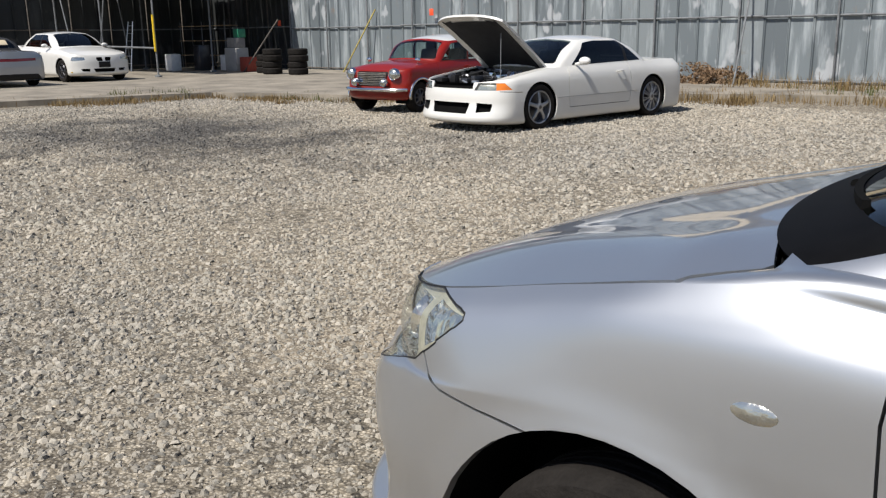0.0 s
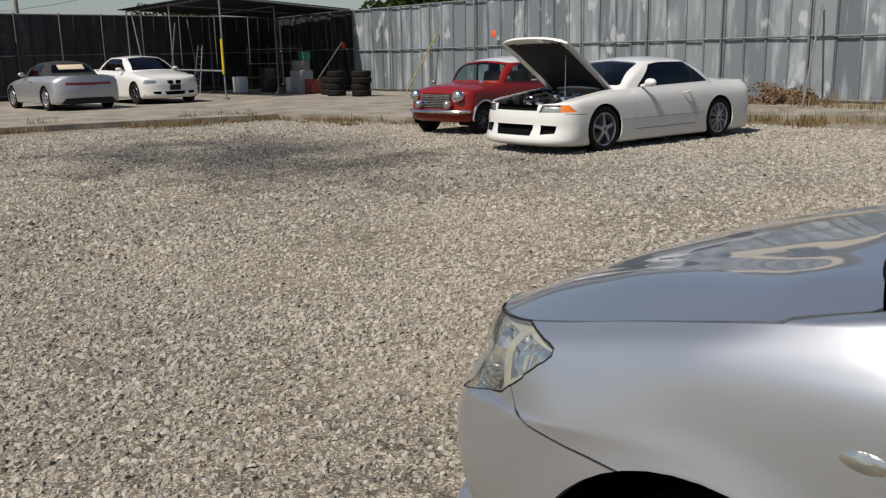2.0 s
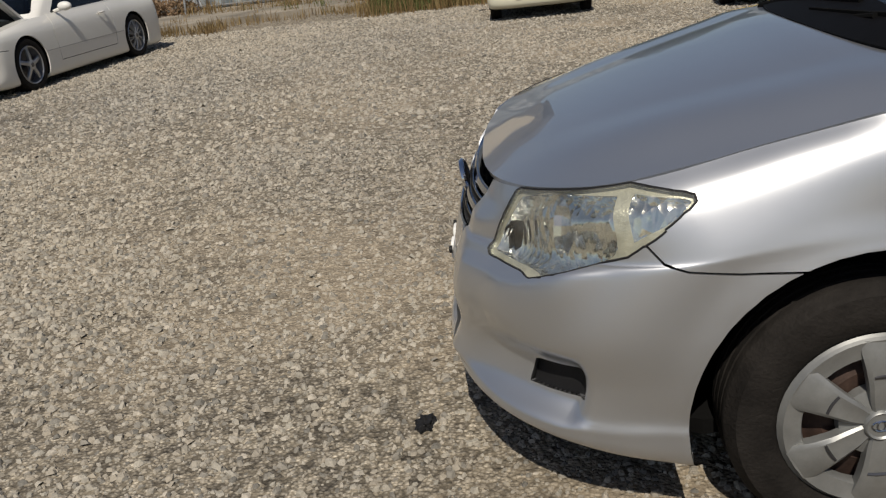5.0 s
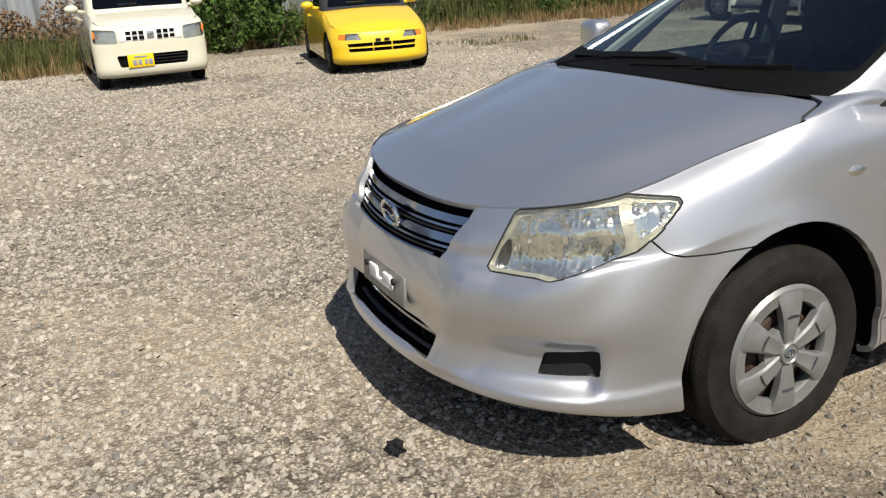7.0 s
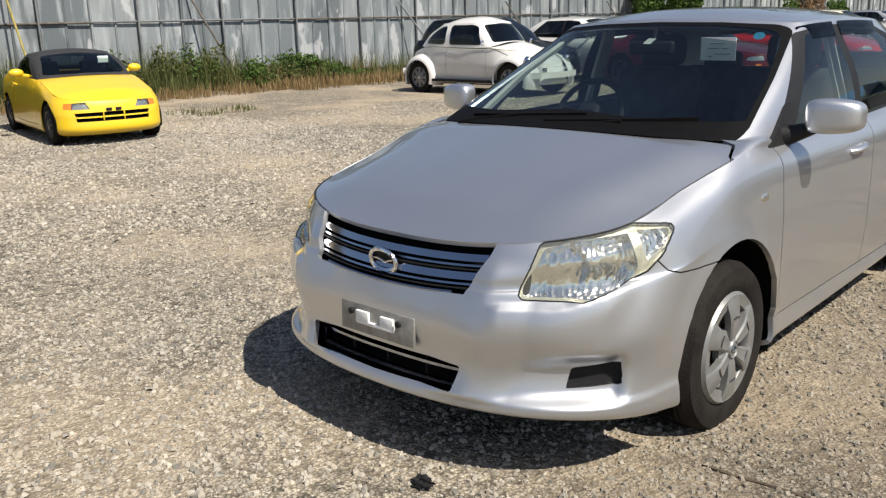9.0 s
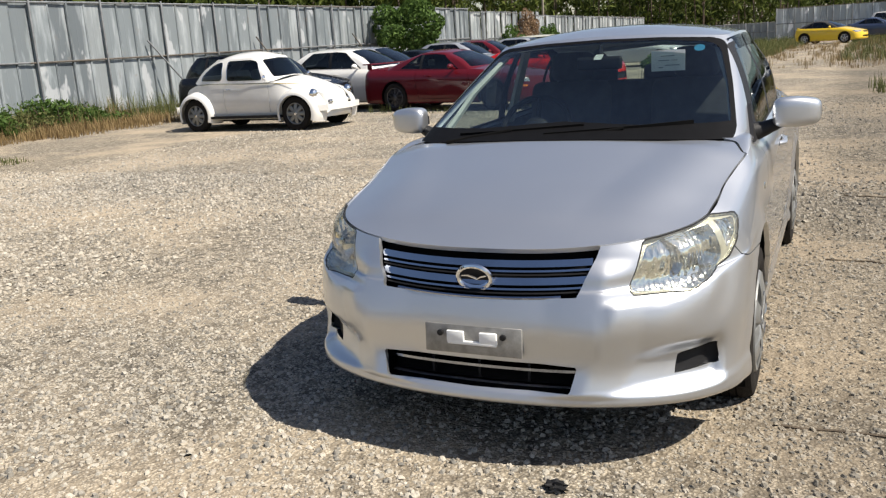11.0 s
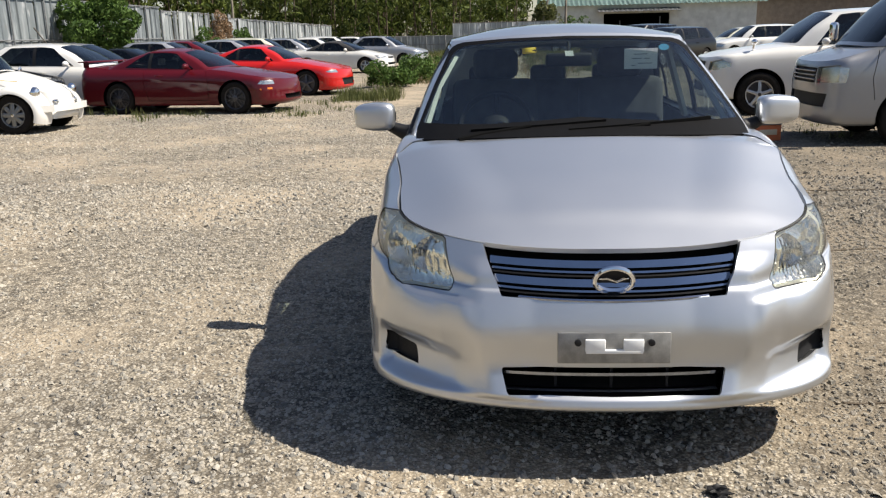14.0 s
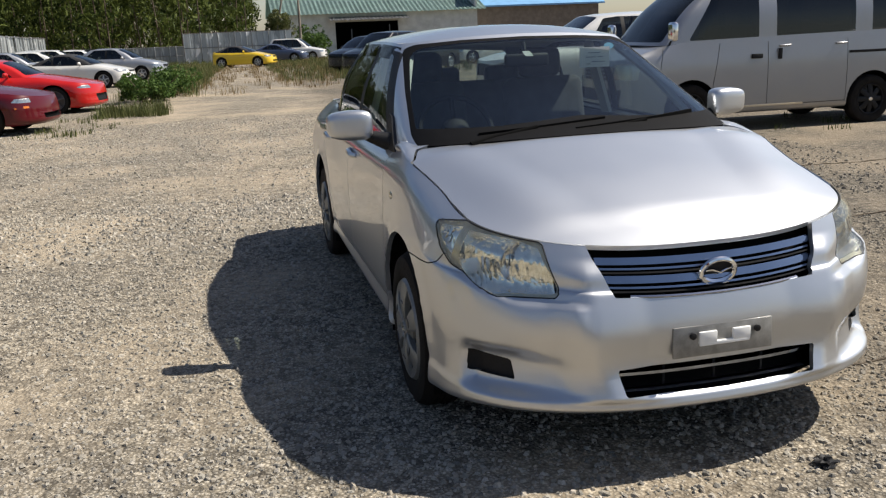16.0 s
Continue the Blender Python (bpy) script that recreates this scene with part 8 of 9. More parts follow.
add_bars(beat, "plate_mount", "black", [(-0.535, s * 0.06, 0.445, 0.02, 0.07, 0.035) for s in (1, -1)])
add_bars(beat, "intake_post", "yellow", [(-0.515, y, 0.36, 0.03, 0.014, 0.11) for y in (-0.13, 0.13)])
add_bars(beat, "windscreen_note", "paper", [(0.86, -0.34, 1.02, 0.012, 0.14, 0.09)])


# white classic rounded car
def beetle():
    car = base("white_classic_car", at(10.72, 8.42, 90), "white rounded classic two-door car with bulging wings", "car")
    pm = M["old_white"]
    rows = [
        make_row([(0, 0.22)], [(0, 0.60)], (-0.62, 0.4, 2.2), (3.05, 0.4, 2.2)),
        make_row([(0, 0.30)], [(-0.3, 0.45), (0.3, 0.64), (2.0, 0.64), (2.8, 0.5)], (-0.68, 0.4, 2.2), (3.15, 0.4, 2.2)),
        make_row([(-0.6, 0.42), (0.3, 0.55), (2.2, 0.55), (3.1, 0.45)], [(-0.3, 0.44), (0.4, 0.68), (1.9, 0.68), (2.8, 0.5)], (-0.66, 0.45, 2.1), (3.12, 0.5, 2.1)),
        make_row([(-0.6, 0.50), (-0.3, 0.70), (0.1, 0.82), (0.5, 0.90), (2.0, 0.93), (2.6, 0.84), (3.0, 0.62)], [(-0.5, 0.40), (0.0, 0.48), (0.5, 0.635), (1.2, 0.655), (2.0, 0.645), (2.7, 0.50), (3.0, 0.40)], (-0.60, 0.35, 2.1), (3.05, 0.5, 2.1), [(-0.6, 0.04), (-0.2, 0.13), (0.2, 0.14), (0.6, 0.04), (2.2, 0.0), (2.6, 0.10), (3.0, 0.08)], 2.0),
    ]
    top = rows[-1]
    shell = loft(rows, 16, 40, 12, 5)
    for cx in (0.0, 2.4):
        fs = cut(shell, circle(cx, 0.31, 0.36, 28), SIDE, lambda f: f.calc_center_median().y > 0.3)
        bmesh.ops.delete(shell, geom=fs, context='FACES')
    seam(shell, [(0.62, 0.30), (0.60, 0.6), (0.64, 0.93)], SIDE, lambda f: f.normal.y > 0.15, 0.008)
    seam(shell, [(1.66, 0.30), (1.68, 0.6), (1.66, 0.96)], SIDE, lambda f: f.normal.y > 0.15, 0.008)
    for isl in islands(shell):
        if len(isl.faces) < 10:
            continue
        single = min(v.co.y for v in isl.verts) < 0.01
        rim(isl, 0.012)
        if single:
            part("body", both(isl), pm, car)
        else:
            part("door", mirrored(isl), pm, car)
            part("door", isl, pm, car)
    inner = bmesh.new()
    box(inner, (2.6, 1.16, 0.45), (1.25, 0, 0.47))
    part("inner_shell", inner, M["void"], car)
    hood = lid(top, lambda f: row_xf(top, f) + 0.004, lambda f: 0.46 + 0.14 * f ** 2, 16, 20)
    for v in hood.verts:
        v.co.y *= 0.985
    rim(hood, 0.012)
    part("bonnet", both(hood), pm, car)
    tail = lid(top, lambda f: 2.40, lambda f: row_xf(top, f, False) - 0.004, 14, 14)
    rim(tail, 0.012)
    part("engine_lid", both(tail), pm, car)
    g0 = make_row([(0.4, 0.93), (0.8, 0.905), (2.0, 0.93), (2.7, 0.90)], [(0.6, 0.61), (0.9, 0.64), (1.9, 0.635), (2.4, 0.55)], (0.45, 0.24, 2.4), (2.72, 0.5, 2.2), [(0.4, 0.10), (0.8, 0.0), (2.2, 0.0), (2.7, 0.08)])
    g1 = make_row([(0.6, 1.17)], [(0.8, 0.575), (1.1, 0.60), (1.8, 0.59), (2.3, 0.48)], (0.64, 0.22, 2.4), (2.50, 0.45, 2.2))
    g2 = make_row([(0.8, 1.345), (1.1, 1.375), (1.6, 1.37), (2.1, 1.30)], [(0.85, 0.46), (1.1, 0.50), (1.7, 0.49), (2.1, 0.40)], (0.80, 0.18, 2.4), (2.18, 0.35, 2.2), [(0.8, 0.06), (1.3, 0.12), (2.1, 0.08)], 2.0)
    cab = loft([g0, g1, g2], 14, 30, 14, 7, 1.4, 1.0)
    roof = lid(g2, lambda f: row_xf(g2, f), lambda f: row_xf(g2, f, False), 14, 20)
    part("roof", both(rim(roof, 0.01)), pm, car)
    ws = take(cab, cut(cab, rounded([(-0.2, 1.03), (0.50, 1.0), (0.44, 1.335), (-0.2, 1.37)], 0.06), FRONT, lambda f: f.normal.x < -0.25))
    part("windscreen", both(ws), M["glass"], car)
    rg = take(cab, cut(cab, rounded([(-0.2, 1.06), (0.40, 1.06), (0.36, 1.28), (-0.2, 1.30)], 0.06), FRONT, lambda f: f.normal.x > 0.25))
    part("rear_window", both(rg), M["tinted"], car)
    for poly in (rounded([(0.76, 0.96), (0.90, 1.30), (1.05, 1.335), (1.60, 1.335), (1.60, 0.965)], 0.06), rounded([(1.72, 0.97), (1.72, 1.335), (1.95, 1.29), (2.28, 1.08), (2.32, 0.985)], 0.09)):
        q = take(cab, cut(cab, poly, SIDE, lambda f: f.normal.y > 0.25))
        tr = bmesh.new()
        for e in q.edges:
            if e.is_boundary:
                tube(tr, [e.verts[0].co, e.verts[1].co], 0.006, 4)
        tm = mirrored(tr)
        part("window_trim", tr, M["chrome"], car)
        part("window_trim", tm, M["chrome"], car)
        part("side_window", mirrored(q), M["tinted"], car)
        part("side_window", q, M["tinted"], car)
    part("pillar_frame", both(rim(cab, 0.015)), pm, car)
    # bulging wings
    for cx, stretch in ((0.0, 1.12), (2.4, 1.0)):
        for s in (1, -1):
            lines = []
            for i in range(25):
                t = radians(-22 + 224 * i / 24)
                ln = []
                for j in range(9):
                    q = j / 8 * math.pi / 2
                    rad = 0.345 + 0.135 * math.sin(q)
                    yy = 0.46 + 0.31 * math.cos(q) ** 0.8
                    c = math.cos(t)
                    ln.append(Vector((cx + rad * c * (stretch if (c < 0) == (cx == 0) else 1.0), yy * s, 0.32 + rad * 0.98 * math.sin(t))))
                lines.append(ln)
            b = grid(lines)
            orient(b, lambda f: f.calc_center_median() - Vector((cx, 0.4 * s, 0.32)))
            rim(b, 0.02)
            part("wing", b, pm, car)
            wheel(car, (cx, 0.645 * s, 0.312), 0.32, 0.20, 0.16, "steel", s == 1, M["hubcap"])
            well(car, cx, 0.32, 0.36, 0.40 * s, 0.60 * s)
    for s in (1, -1):
        b = sweep(bmesh.new(), [(0.33, 0.70 * s, 0.27), (2.06, 0.70 * s, 0.27)], 0.05, 0.10)
        part("running_board", b, M["black"], car)
        b = sweep(bmesh.new(), [(-0.05, 0.53 * s, 0.845), (0.5, 0.648 * s, 0.89), (1.2, 0.672 * s, 0.90), (2.0, 0.66 * s, 0.925), (2.25, 0.62 * s, 0.90)], 0.012, 0.008)
        part("belt_trim", b, M["chrome"], car)
        b = tube(bmesh.new(), [(1.50, 0.665 * s, 0.80), (1.50, 0.69 * s, 0.80), (1.60, 0.69 * s, 0.80), (1.60, 0.665 * s, 0.80)], 0.01, 6)
        part("door_handle", b, M["chrome"], car)
        b = bmesh.new()
        bmesh.ops.create_icosphere(b, subdivisions=2, radius=1, matrix=Matrix.Translation((0.62, 0.75 * s, 1.0)) @ Matrix.Diagonal((0.02, 0.05, 0.05, 1)))
        tube(b, [(0.66, 0.66 * s, 0.93), (0.63, 0.74 * s, 0.98)], 0.007, 5)
        part("door_mirror", b, M["chrome"], car)
    add_lamp(car, "headlamp", -0.385, 0.60, 0.655, 0.082, "chrome", "reflector", tilt=-8)
    add_lamp(car, "fog_lamp", -0.55, 0.30, 0.50, 0.03, "chrome", "housing")
    b = sweep(bmesh.new(), [(-0.42, -0.72, 0.40), (-0.62, -0.55, 0.40), (-0.72, 0, 0.40), (-0.62, 0.55, 0.40), (-0.42, 0.72, 0.40)], 0.11, 0.03)
    part("front_bumper", b, M["old_white"], car)
    b = sweep(bmesh.new(), [(2.85, -0.72, 0.42), (3.1, -0.5, 0.42), (3.22, 0, 0.42), (3.1, 0.5, 0.42), (2.85, 0.72, 0.42)], 0.11, 0.03)
    part("rear_bumper", b, M["old_white"], car)
    for y in (0.3, -0.3):
        st = bmesh.new()
        box(st, (0.14, 0.45, 0.5), (1.45, y, 0.9), 0.05, Matrix.Rotation(radians(12), 4, 'Y'))
        part("seat", st, M["trim_grey"], car)
    return car


beetle()

# maroon and red coupes
maroon = make_car("maroon_coupe", "dark maroon two-door coupe with rear spoiler on gravel", at(14.05, 5.62, 82), dict(
    COUPE, paint="maroon", fine=2, xf=-0.93, xr=3.55, hf=0.64, w=0.865, style="mesh", face=M["dark_alloy"], r=0.315, rim=0.215, xc=0.45, x1=1.20, x2=2.05, x3=2.95, dlo_r=0.55, glass="tinted",
    cuts=[("headlamp", [(-0.12, 0.565), (0.20, 0.565), (0.34, 0.585), (0.30, 0.64), (0.05, 0.65), (-0.10, 0.64)], "diag", "housing", 0.004),
          ("turn_lamp", [(-0.05, 0.47), (0.10, 0.47), (0.10, 0.51), (-0.05, 0.51)], "diag", "amber", 0.004),
          ("bumper_intake", [(-0.1, 0.36), (0.42, 0.36), (0.40, 0.27), (-0.1, 0.27)], "front", "void", 0.05)],
    seams=[[(0.55, 0.27), (0.55, 0.6), (0.62, 0.87)], [(1.86, 0.27), (1.95, 0.6), (1.95, 0.9)], [(0.55, 0.27), (1.86, 0.27)]]))
add_bars(maroon, "rear_spoiler", "maroon", [(3.35, 0, 1.05, 0.24, 1.45, 0.03), (3.35, 0.62, 0.99, 0.12, 0.03, 0.12), (3.35, -0.62, 0.99, 0.12, 0.03, 0.12)])
add_bars(maroon, "window_note", "paper", [(1.62, 0.655, 1.03, 0.16, 0.006, 0.13)])
add_bars(maroon, "side_marker", "amber", [(-0.52, s * 0.835, 0.47, 0.09, 0.012, 0.03) for s in (1, -1)])
red = make_car("red_coupe", "bright red coupe with bulging arches and dark alloy wheels", at(19.15, 5.42, 84), dict(
    COUPE, paint="bright_red", fine=2, xf=-0.93, w=0.88, hf=0.62, style="five", face=M["dark_alloy"], r=0.315, rim=0.225, gc=0.16, xc=0.45, x1=1.15, x2=1.95, x3=2.85, dlo_r=0.5,
    cuts=[("headlamp", [(-0.15, 0.56), (0.25, 0.57), (0.30, 0.60), (0.20, 0.64), (-0.10, 0.635)], "diag", "housing", 0.004),
          ("bumper_intake", [(-0.1, 0.42), (0.5, 0.42), (0.45, 0.25), (-0.1, 0.25)], "front", "black", 0.05)]))

# ---- the row along the fence and the far cars ----
def row_car(x, y, turn, kind, col, name, label, **over):
    return make_car(name, label, at(x, y, turn), dict(kind, paint=col, cuts=[LAMP, GRILLE, INTAKE], **over), "cars along the fence")


WAGON = dict(SEDAN, x2=3.15, x3=3.45, zr=1.50, deck=1.0, dlo_r=0.25, pillars=(1.5, 2.3, 3.0))
row_car(13.0, 10.1, 90, dict(WAGON, xr=3.3, x2=2.75, x3=3.1), "dark_paint", "black_hatchback", "black hatchback with roof spoiler behind the classic car")
row_car(15.2, 8.9, 90, SEDAN, "white", "white_saloon", "older white saloon with chrome grille and square lamps")
row_car(18.0, 9.9, 90, SEDAN, "dull_silver", "silver_saloon", "silver grey saloon with tinted windscreen")
row_car(21.2, 10.0, 89, COUPE, "dark_paint", "black_coupe", "low black coupe parked nose out")
row_car(24.3, 10.2, 90, SEDAN, "dull_silver", "grey_saloon", "pale grey saloon parked nose out")
row_car(27.6, 10.6, 90, SEDAN, "maroon", "dark_red_saloon", "dark red saloon near the leafy bush")
row_car(30.6, 10.0, 90, SEDAN, "dull_silver", "silver_sedan_car", "silver saloon with dark side windows")
row_car(34.0, 9.8, 90, WAGON, "cream", "pale_wagon", "cream estate car with roof rails")
row_car(37.4, 9.4, 90, SEDAN, "dull_silver", "grey_sedan", "dusty grey saloon in long row")
row_car(41.0, 9.0, 90, SEDAN, "white", "white_sedan_car", "white saloon in the long row")
row_car(44.6, 8.8, 90, WAGON, "white", "white_wagon", "white estate car in the long row")
row_car(48.4, 8.2, 90, SEDAN, "white", "white_saloon_far", "distant white saloon in the long row")
row_car(52.0, 8.0, 90, SEDAN, "dark_paint", "black_saloon", "distant black saloon in the long row")
row_car(32.2, 6.0, 78, COUPE, "old_white", "white_convertible", "white coupe with black roof beside tall weeds", roof_paint="canvas", frame_paint="canvas")
row_car(38.5, 5.2, 76, SEDAN, "dull_silver", "silver_grey_sedan", "silver saloon standing beside tall weeds")
row_car(51.5, -0.3, 70, dict(COUPE, xr=2.95, wb=2.25), "yellow", "yellow_roadster", "distant yellow roadster in front of rusty fence", roof_paint="canvas", frame_paint="canvas")
row_car(60.0, -3.0, 75, dict(COUPE, xr=3.1), "navy", "blue_roadster", "distant blue and silver roadster in weeds")
row_car(63.0, -4.6, 72, dict(WAGON, zr=1.62), "white", "white_estate", "distant white estate car by rusty fence")

# tall white four-wheel drive
suv = make_car("white_suv", "white four-wheel-drive wagon with alloy wheels on gravel", at(12.05, -3.75, -91), dict(
    WAGON, xf=-0.85, xr=3.35, w=0.91, gc=0.30, hf=0.93, hc=1.10, b0=1.10, b1=1.16, deck=1.15, zr=1.70, xc=0.45, x1=1.15, x2=2.95, x3=3.2, wb=2.56, r=0.355, rim=0.225, tyre=0.225, wr=0.64, wbelt=0.82, paint="white", fine=2, style="five", gap=0.06, pillars=(1.6, 2.4), af=0.42,
    cuts=[("headlamp", [(-0.20, 0.74), (0.10, 0.75), (0.42, 0.86), (0.30, 0.93), (0.0, 0.90), (-0.18, 0.86)], "diag", "lens", 0.004),
          ("grille", [(-0.1, 0.90), (0.42, 0.88), (0.38, 0.68), (-0.1, 0.68)], "front", "black", 0.04),
          ("bumper_intake", [(-0.1, 0.55), (0.46, 0.55), (0.42, 0.40), (-0.1, 0.40)], "front", "black", 0.05),
          ("fog_recess", [(0.02, 0.48), (0.12, 0.48), (0.12, 0.58), (0.02, 0.58)], "diag", "black", 0.03)]))
b = tube(bmesh.new(), [(-0.1, -0.74, 1.04), (-0.1, -0.78, 1.16)], 0.02, 6)
bmesh.ops.create_icosphere(b, subdivisions=2, radius=1, matrix=Matrix.Translation((-0.1, -0.79, 1.19)) @ Matrix.Diagonal((0.05, 0.06, 0.05, 1)))
part("wing_mirror", b, M["chrome"], suv)

# silver delivery van
van = make_car("silver_van", "silver one-box van with black windows and sliding door", at(7.98, -4.40, -91), dict(
    SEDAN, xf=-1.02, xr=3.75, w=0.845, gc=0.27, hf=0.98, hc=1.16, b0=1.20, b1=1.25, deck=1.25, xc=-0.50, x1=0.28, x2=3.55, x3=3.72, zr=1.99, wr=0.70, wbelt=0.81, wb=2.715, r=0.33, rim=0.205, paint="grey_silver", fine=2, style="steel", face=M["black"],
    pillars=(1.10, 2.55), pillar_paint="grey_silver", pillar_w=0.26, dlo_f=0.46, dlo_t=0.15, dlo_r=0.15, af=0.30, nf=2.8, ar=0.15, nr=4.0, roof_drop=0.08, gap=0.06, crown=0.03, mirrors=False, seat=0.95, glass="smoked", screen="tinted",
    cuts=[("headlamp", [(0.46, 0.93), (0.80, 0.96), (0.82, 0.76), (0.46, 0.74)], "front", "lens", 0.004),
          ("corner_lamp", [(-0.20, 0.75), (0.08, 0.75), (0.10, 0.93), (-0.20, 0.95)], "diag", "housing", 0.004),
          ("grille", [(-0.1, 0.92), (0.44, 0.92), (0.42, 0.74), (-0.1, 0.74)], "front", "black", 0.03),
          ("bumper_intake", [(-0.1, 0.62), (0.70, 0.62), (0.66, 0.46), (-0.1, 0.46)], "front", "black", 0.04)],
    seams=[[(0.42, 0.42), (0.30, 0.62), (0.40, 1.16)], [(-0.42, 0.55), (-0.46, 0.8), (-0.40, 1.12)], [(1.10, 0.32), (1.10, 1.16)], [(2.30, 0.32), (2.30, 1.16)], [(0.43, 0.33), (2.3, 0.33)]]))
add_bars(van, "grille_slat", "grey_silver", [(-0.99, 0, z, 0.03, 0.80, 0.018) for z in (0.78, 0.83, 0.88)])
add_bars(van, "door_handle", "black", [(0.93, s * 0.85, 0.98, 0.16, 0.025, 0.06) for s in (1, -1)] + [(1.27, s * 0.85, 1.0, 0.05, 0.025, 0.14) for s in (1, -1)])
add_bars(van, "door_rail", "black", [(2.95, s * 0.842, 0.98, 1.25, 0.012, 0.035) for s in (1, -1)])
add_bars(van, "sill_trim", "plaster", [(1.0, s * 0.835, 0.33, 1.3, 0.02, 0.03) for s in (1, -1)])
for s in (1, -1):
    b = tube(bmesh.new(), [(-0.30, 0.78 * s, 1.18), (-0.36, 0.93 * s, 1.22), (-0.36, 0.95 * s, 1.36)], 0.014, 6)
    arm = part("mirror_arm", b, M["black"], van)
    b = bmesh.new()
    box(b, (0.09, 0.16, 0.24), (-0.35, 0.97 * s, 1.34), 0.035, segments=3)
    part("door_mirror", b, M["chrome"], arm)
row_car(16.6, -7.2, -90, dict(SEDAN, zr=1.5), "dark_paint", "dark_saloon", "dark saloon parked behind the white wagon")
row_car(20.0, -7.4, -90, dict(WAGON, zr=1.6), "white", "white_minivan", "white estate behind the four-wheel drive")
row_car(23.6, -7.6, -90, SEDAN, "dull_silver", "silver_parked_car", "silver saloon parked in second row")
MINIVAN = dict(SEDAN, xf=-0.95, xr=3.75, w=0.885, hf=0.78, hc=0.98, b0=0.98, b1=1.06, deck=1.08, xc=0.0, x1=0.95, x2=3.25, x3=3.65, zr=1.52, wr=0.62, wbelt=0.80, wb=2.83, r=0.325, pillars=(1.4, 2.4), dlo_r=0.2, roof_drop=0.07, fine=1)
for x, y, zr in ((31.5, -4.9, 1.53), (34.0, -4.15, 1.68), (36.3, -3.8, 1.55)):
    make_car("black_minivan", "black people carrier with alloy wheels and dark glass", at(x, y, -46), dict(MINIVAN, zr=zr, paint="dark_paint", style="five", cuts=[("headlamp", [(-0.1, 0.62), (0.25, 0.64), (0.36, 0.75), (0.05, 0.73)], "diag", "housing", 0.004)]), "black minivans")
row_car(39.0, -9.8, -80, dict(WAGON, zr=1.55), "white", "white_far_wagon", "distant white estate beyond the black vans")
row_car(40.5, -9.5, -80, SEDAN, "cream", "pale_green_saloon", "distant pale saloon beyond the black vans")

# ---- small things on the gravel ----
def marking_rope(x, y0, y1, seed):
    g = random.Random(seed)
    n = 60
    pts = [(x + 0.03 * math.sin(k * 0.5 + seed) + g.uniform(-0.008, 0.008), y0 + (y1 - y0) * k / n, 0.006 + g.uniform(-0.008, 0.005)) for k in range(n + 1)]
    tagged(part("marking_rope", tube(bmesh.new(), pts, 0.0055, 6), M["bark"]), "dirty rope pinned down as a bay line", "rope", "marking ropes")


for i, (x, ya) in enumerate(((-0.36, -0.95), (2.08, -1.0), (4.22, -1.05))):
    marking_rope(x, ya, -6.0, i)

b = bmesh.new()
bmesh.ops.create_icosphere(b, subdivisions=3, radius=1.0)
for v in b.verts:
    n = 1 + 0.9 * noise.noise(v.co * 1.9)
    v.co = Vector((v.co.x * 0.026 * n, v.co.y * 0.034 * n, max(-0.3, v.co.z) * 0.016 * n))
bmesh.ops.translate(b, verts=b.verts, vec=(-1.045, -0.32, 0.012))
tagged(part("rubber_scrap", b, M["black"]), "flat black scrap of rubber on gravel", "scrap")

crate = base("cardboard_box", pose(7.95, -2.92, 0, 0, 0, 12), "orange printed cardboard box with open grey top", "box")
b = bmesh.new()
box(b, (0.29, 0.36, 0.20), (0, 0, 0.10), 0.008)
part("carton", b, M["carton_orange"], crate)
b = bmesh.new()
box(b, (0.31, 0.38, 0.04), (0, 0, 0.22), 0.01)
part("carton_lid", b, M["carton_grey"], crate)
b = bmesh.new()
box(b, (0.006, 0.24, 0.07), (-0.149, 0, 0.11), 0.002)
part("print_bar", b, M["plaster"], crate)


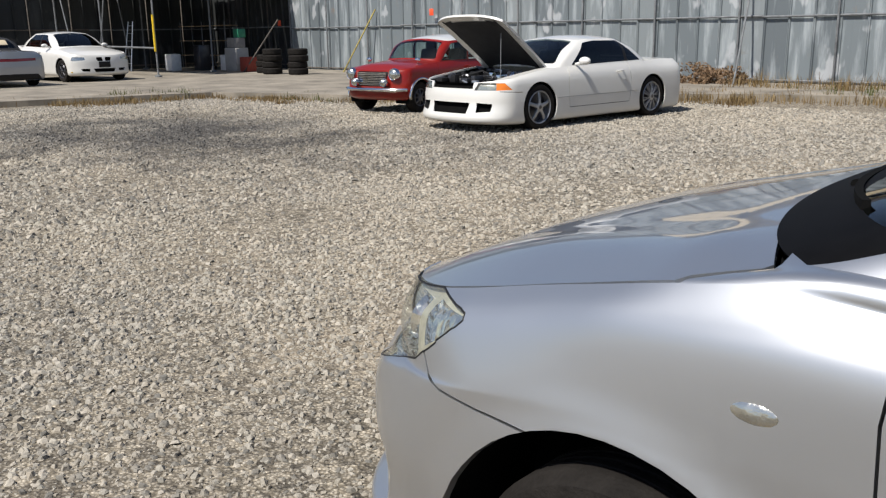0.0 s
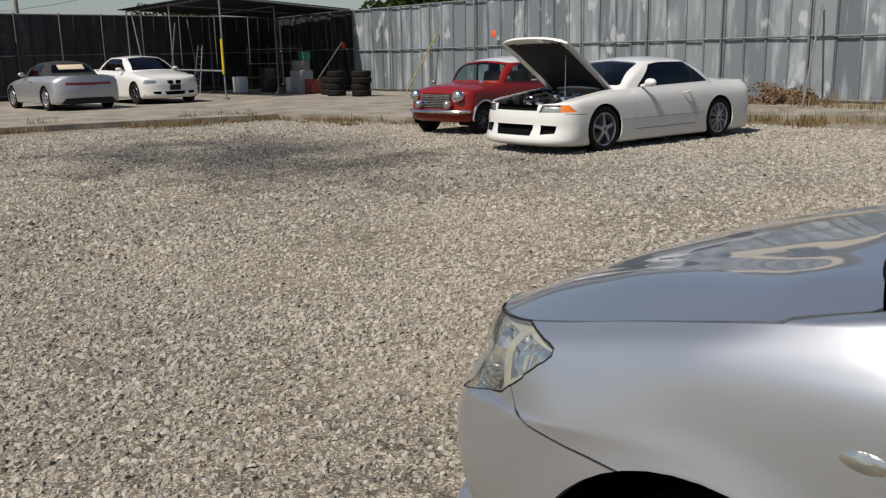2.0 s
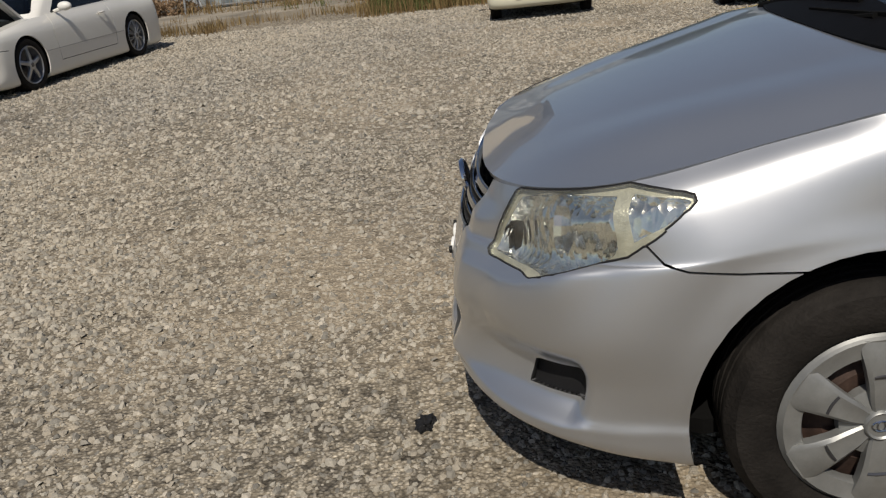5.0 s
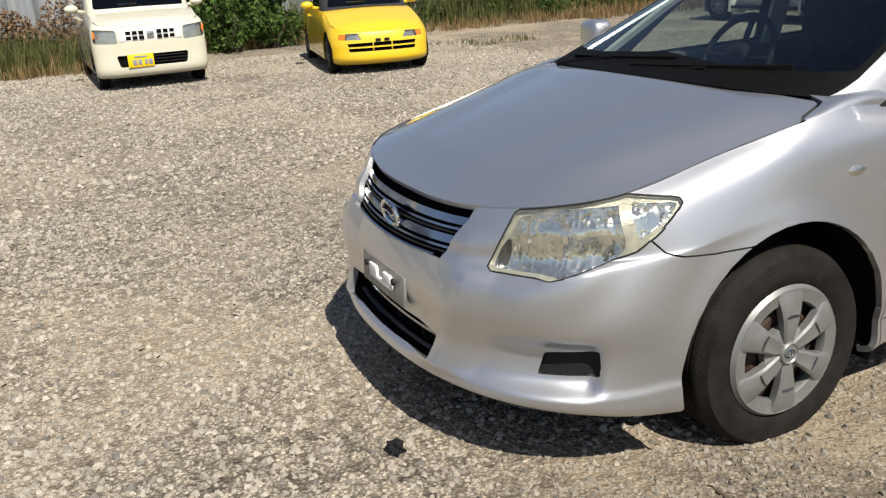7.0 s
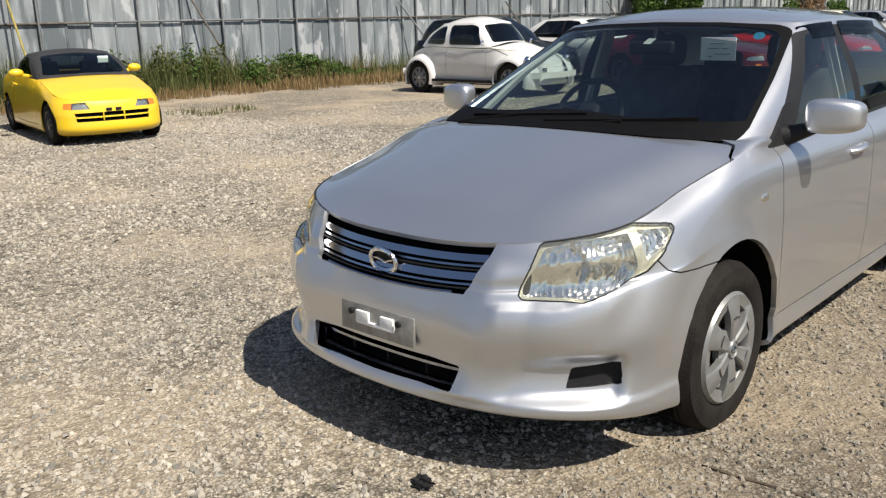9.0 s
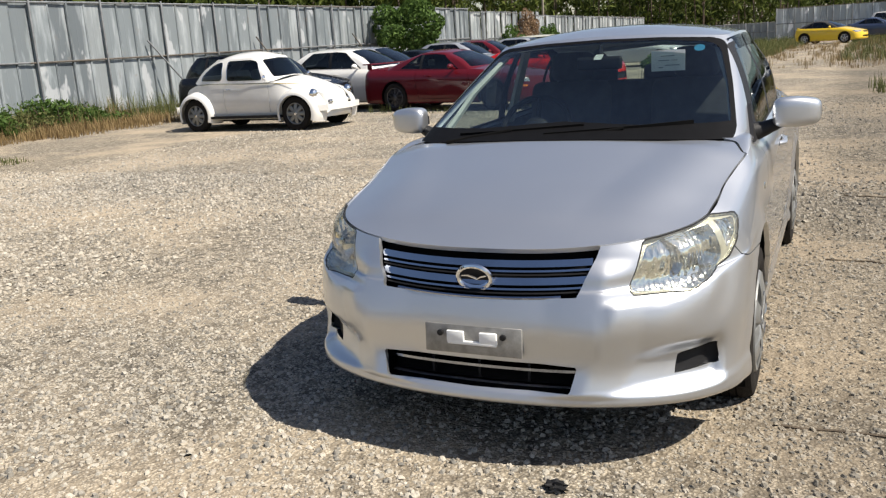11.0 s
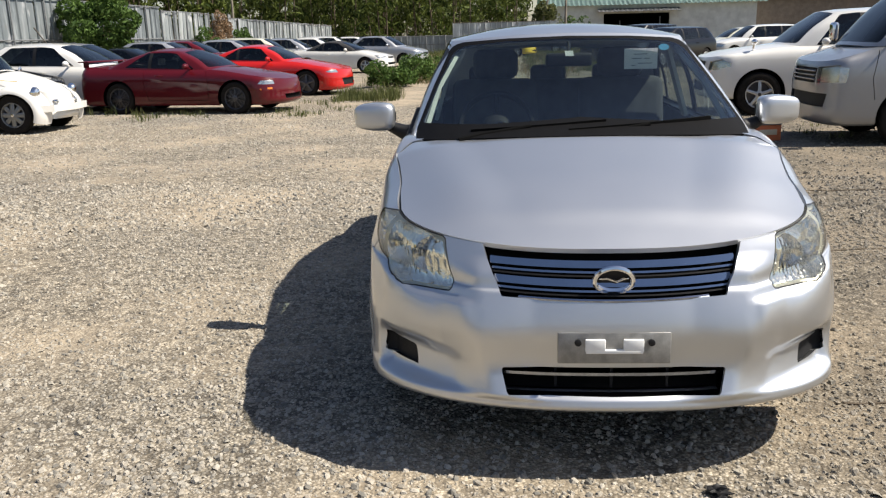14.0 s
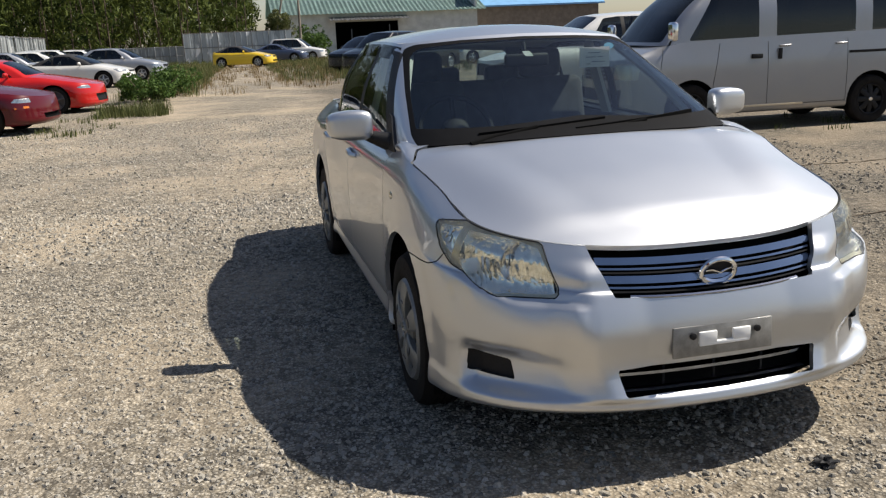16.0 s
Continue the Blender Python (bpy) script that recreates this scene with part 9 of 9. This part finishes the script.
# ---- gravel stones ----
def stones(name, label, count, area, size, seed, bare=0.0, fine=True, hollow=None, grow=0.0):
    """Loose crushed stone scattered over an area, one mesh."""
    g = np.random.RandomState(seed)
    if fine:        # six corners on the ground, four on top
        form = np.array([(math.cos(q), math.sin(q), -0.35) for q in np.arange(6) * math.tau / 6] + [(0.62 * math.cos(q), 0.62 * math.sin(q), 0.85) for q in 0.5 + np.arange(4) * math.tau / 4])
        tri = np.array([(0, 1, 6), (1, 7, 6), (1, 2, 7), (2, 3, 7), (3, 8, 7), (3, 4, 8), (4, 9, 8), (4, 5, 9), (5, 0, 9), (0, 6, 9), (6, 7, 8), (6, 8, 9)])
    else:           # a ridge over four corners
        form = np.array([(1, 0, -0.35), (0, 1, -0.35), (-1, 0, -0.35), (0, -1, -0.35), (0.34, 0.14, 0.9), (-0.36, -0.12, 0.82)])
        tri = np.array([(0, 1, 4), (1, 5, 4), (1, 2, 5), (2, 3, 5), (3, 4, 5), (3, 0, 4)])
    k = len(form)
    x0, x1, y0, y1 = area
    p = np.stack([g.uniform(x0, x1, count * 2), g.uniform(y0, y1, count * 2)], 1)
    if bare:
        keep = []
        for q in p:
            n = noise.noise(Vector((q[0] * 0.8, q[1] * 0.8, 3.0))) + 0.5 * noise.noise(Vector((q[0] * 2.3, q[1] * 2.3, 7.0)))
            keep.append(g.uniform() > bare * (n + 0.35))
        p = p[np.array(keep)]
    if hollow:
        a, c, d, e = hollow
        p = p[~((p[:, 0] > a) & (p[:, 0] < c) & (p[:, 1] > d) & (p[:, 1] < e))]
    p = p[:count]
    n = len(p)
    s = size[0] + (size[1] - size[0]) * g.uniform(0, 1, n) ** 2.2
    s *= 0.95 + grow * np.clip((-0.6 - p[:, 0]) / 2.2, 0, 1)      # coarser away from the bay
    v = form[None] * g.uniform(0.60, 1.2, (n, k, 3))
    v = v * np.stack([np.ones(n), g.uniform(0.55, 0.95, n), g.uniform(0.40, 0.80, n)], 1)[:, None, :]
    a, c = g.uniform(0, math.tau, n), g.normal(0, 0.35, n)
    ca, sa, cc, sc = np.cos(a), np.sin(a), np.cos(c), np.sin(c)
    y, z = v[..., 1] * cc[:, None] - v[..., 2] * sc[:, None], v[..., 1] * sc[:, None] + v[..., 2] * cc[:, None]
    x = v[..., 0]
    v = np.stack([x * ca[:, None] - y * sa[:, None], x * sa[:, None] + y * ca[:, None], z], -1) * s[:, None, None]
    v[..., 0] += p[:, 0][:, None]
    v[..., 1] += p[:, 1][:, None]
    v[..., 2] += (s * g.uniform(-0.25, 0.22, n))[:, None]
    f = (tri[None] + (np.arange(n) * k)[:, None, None]).reshape(-1, 3)
    me = bpy.data.meshes.new(name)
    me.vertices.add(n * k)
    me.vertices.foreach_set("co", v.reshape(-1))
    me.loops.add(len(f) * 3)
    me.loops.foreach_set("vertex_index", f.reshape(-1).astype(np.int32))
    me.polygons.add(len(f))
    me.polygons.foreach_set("loop_start", np.arange(0, len(f) * 3, 3, dtype=np.int32))
    me.polygons.foreach_set("use_smooth", np.zeros(len(f), dtype=bool))
    me.update(calc_edges=True)
    me.materials.append(M["stone"])
    tagged(new(name, me), label, "gravel", kind="stuff")


stones("gravel_stones", "loose grey and sandy crushed stone", 88000, (-5.2, 2.8, -3.2, 3.4), (0.0045, 0.019), 91, 0.8, grow=0.45)
stones("outer_gravel_stones", "loose crushed stone further out on the yard", 205000, (-17.0, 5.0, -3.2, 12.6), (0.012, 0.034), 92, 0.7, False, (-5.2, 2.8, -3.2, 3.4), 0.25)
stones("far_gravel_stones", "loose stone on the far side of yard", 44000, (2.8, 14.0, -5.0, 9.5), (0.012, 0.032), 93, 0.6, False)
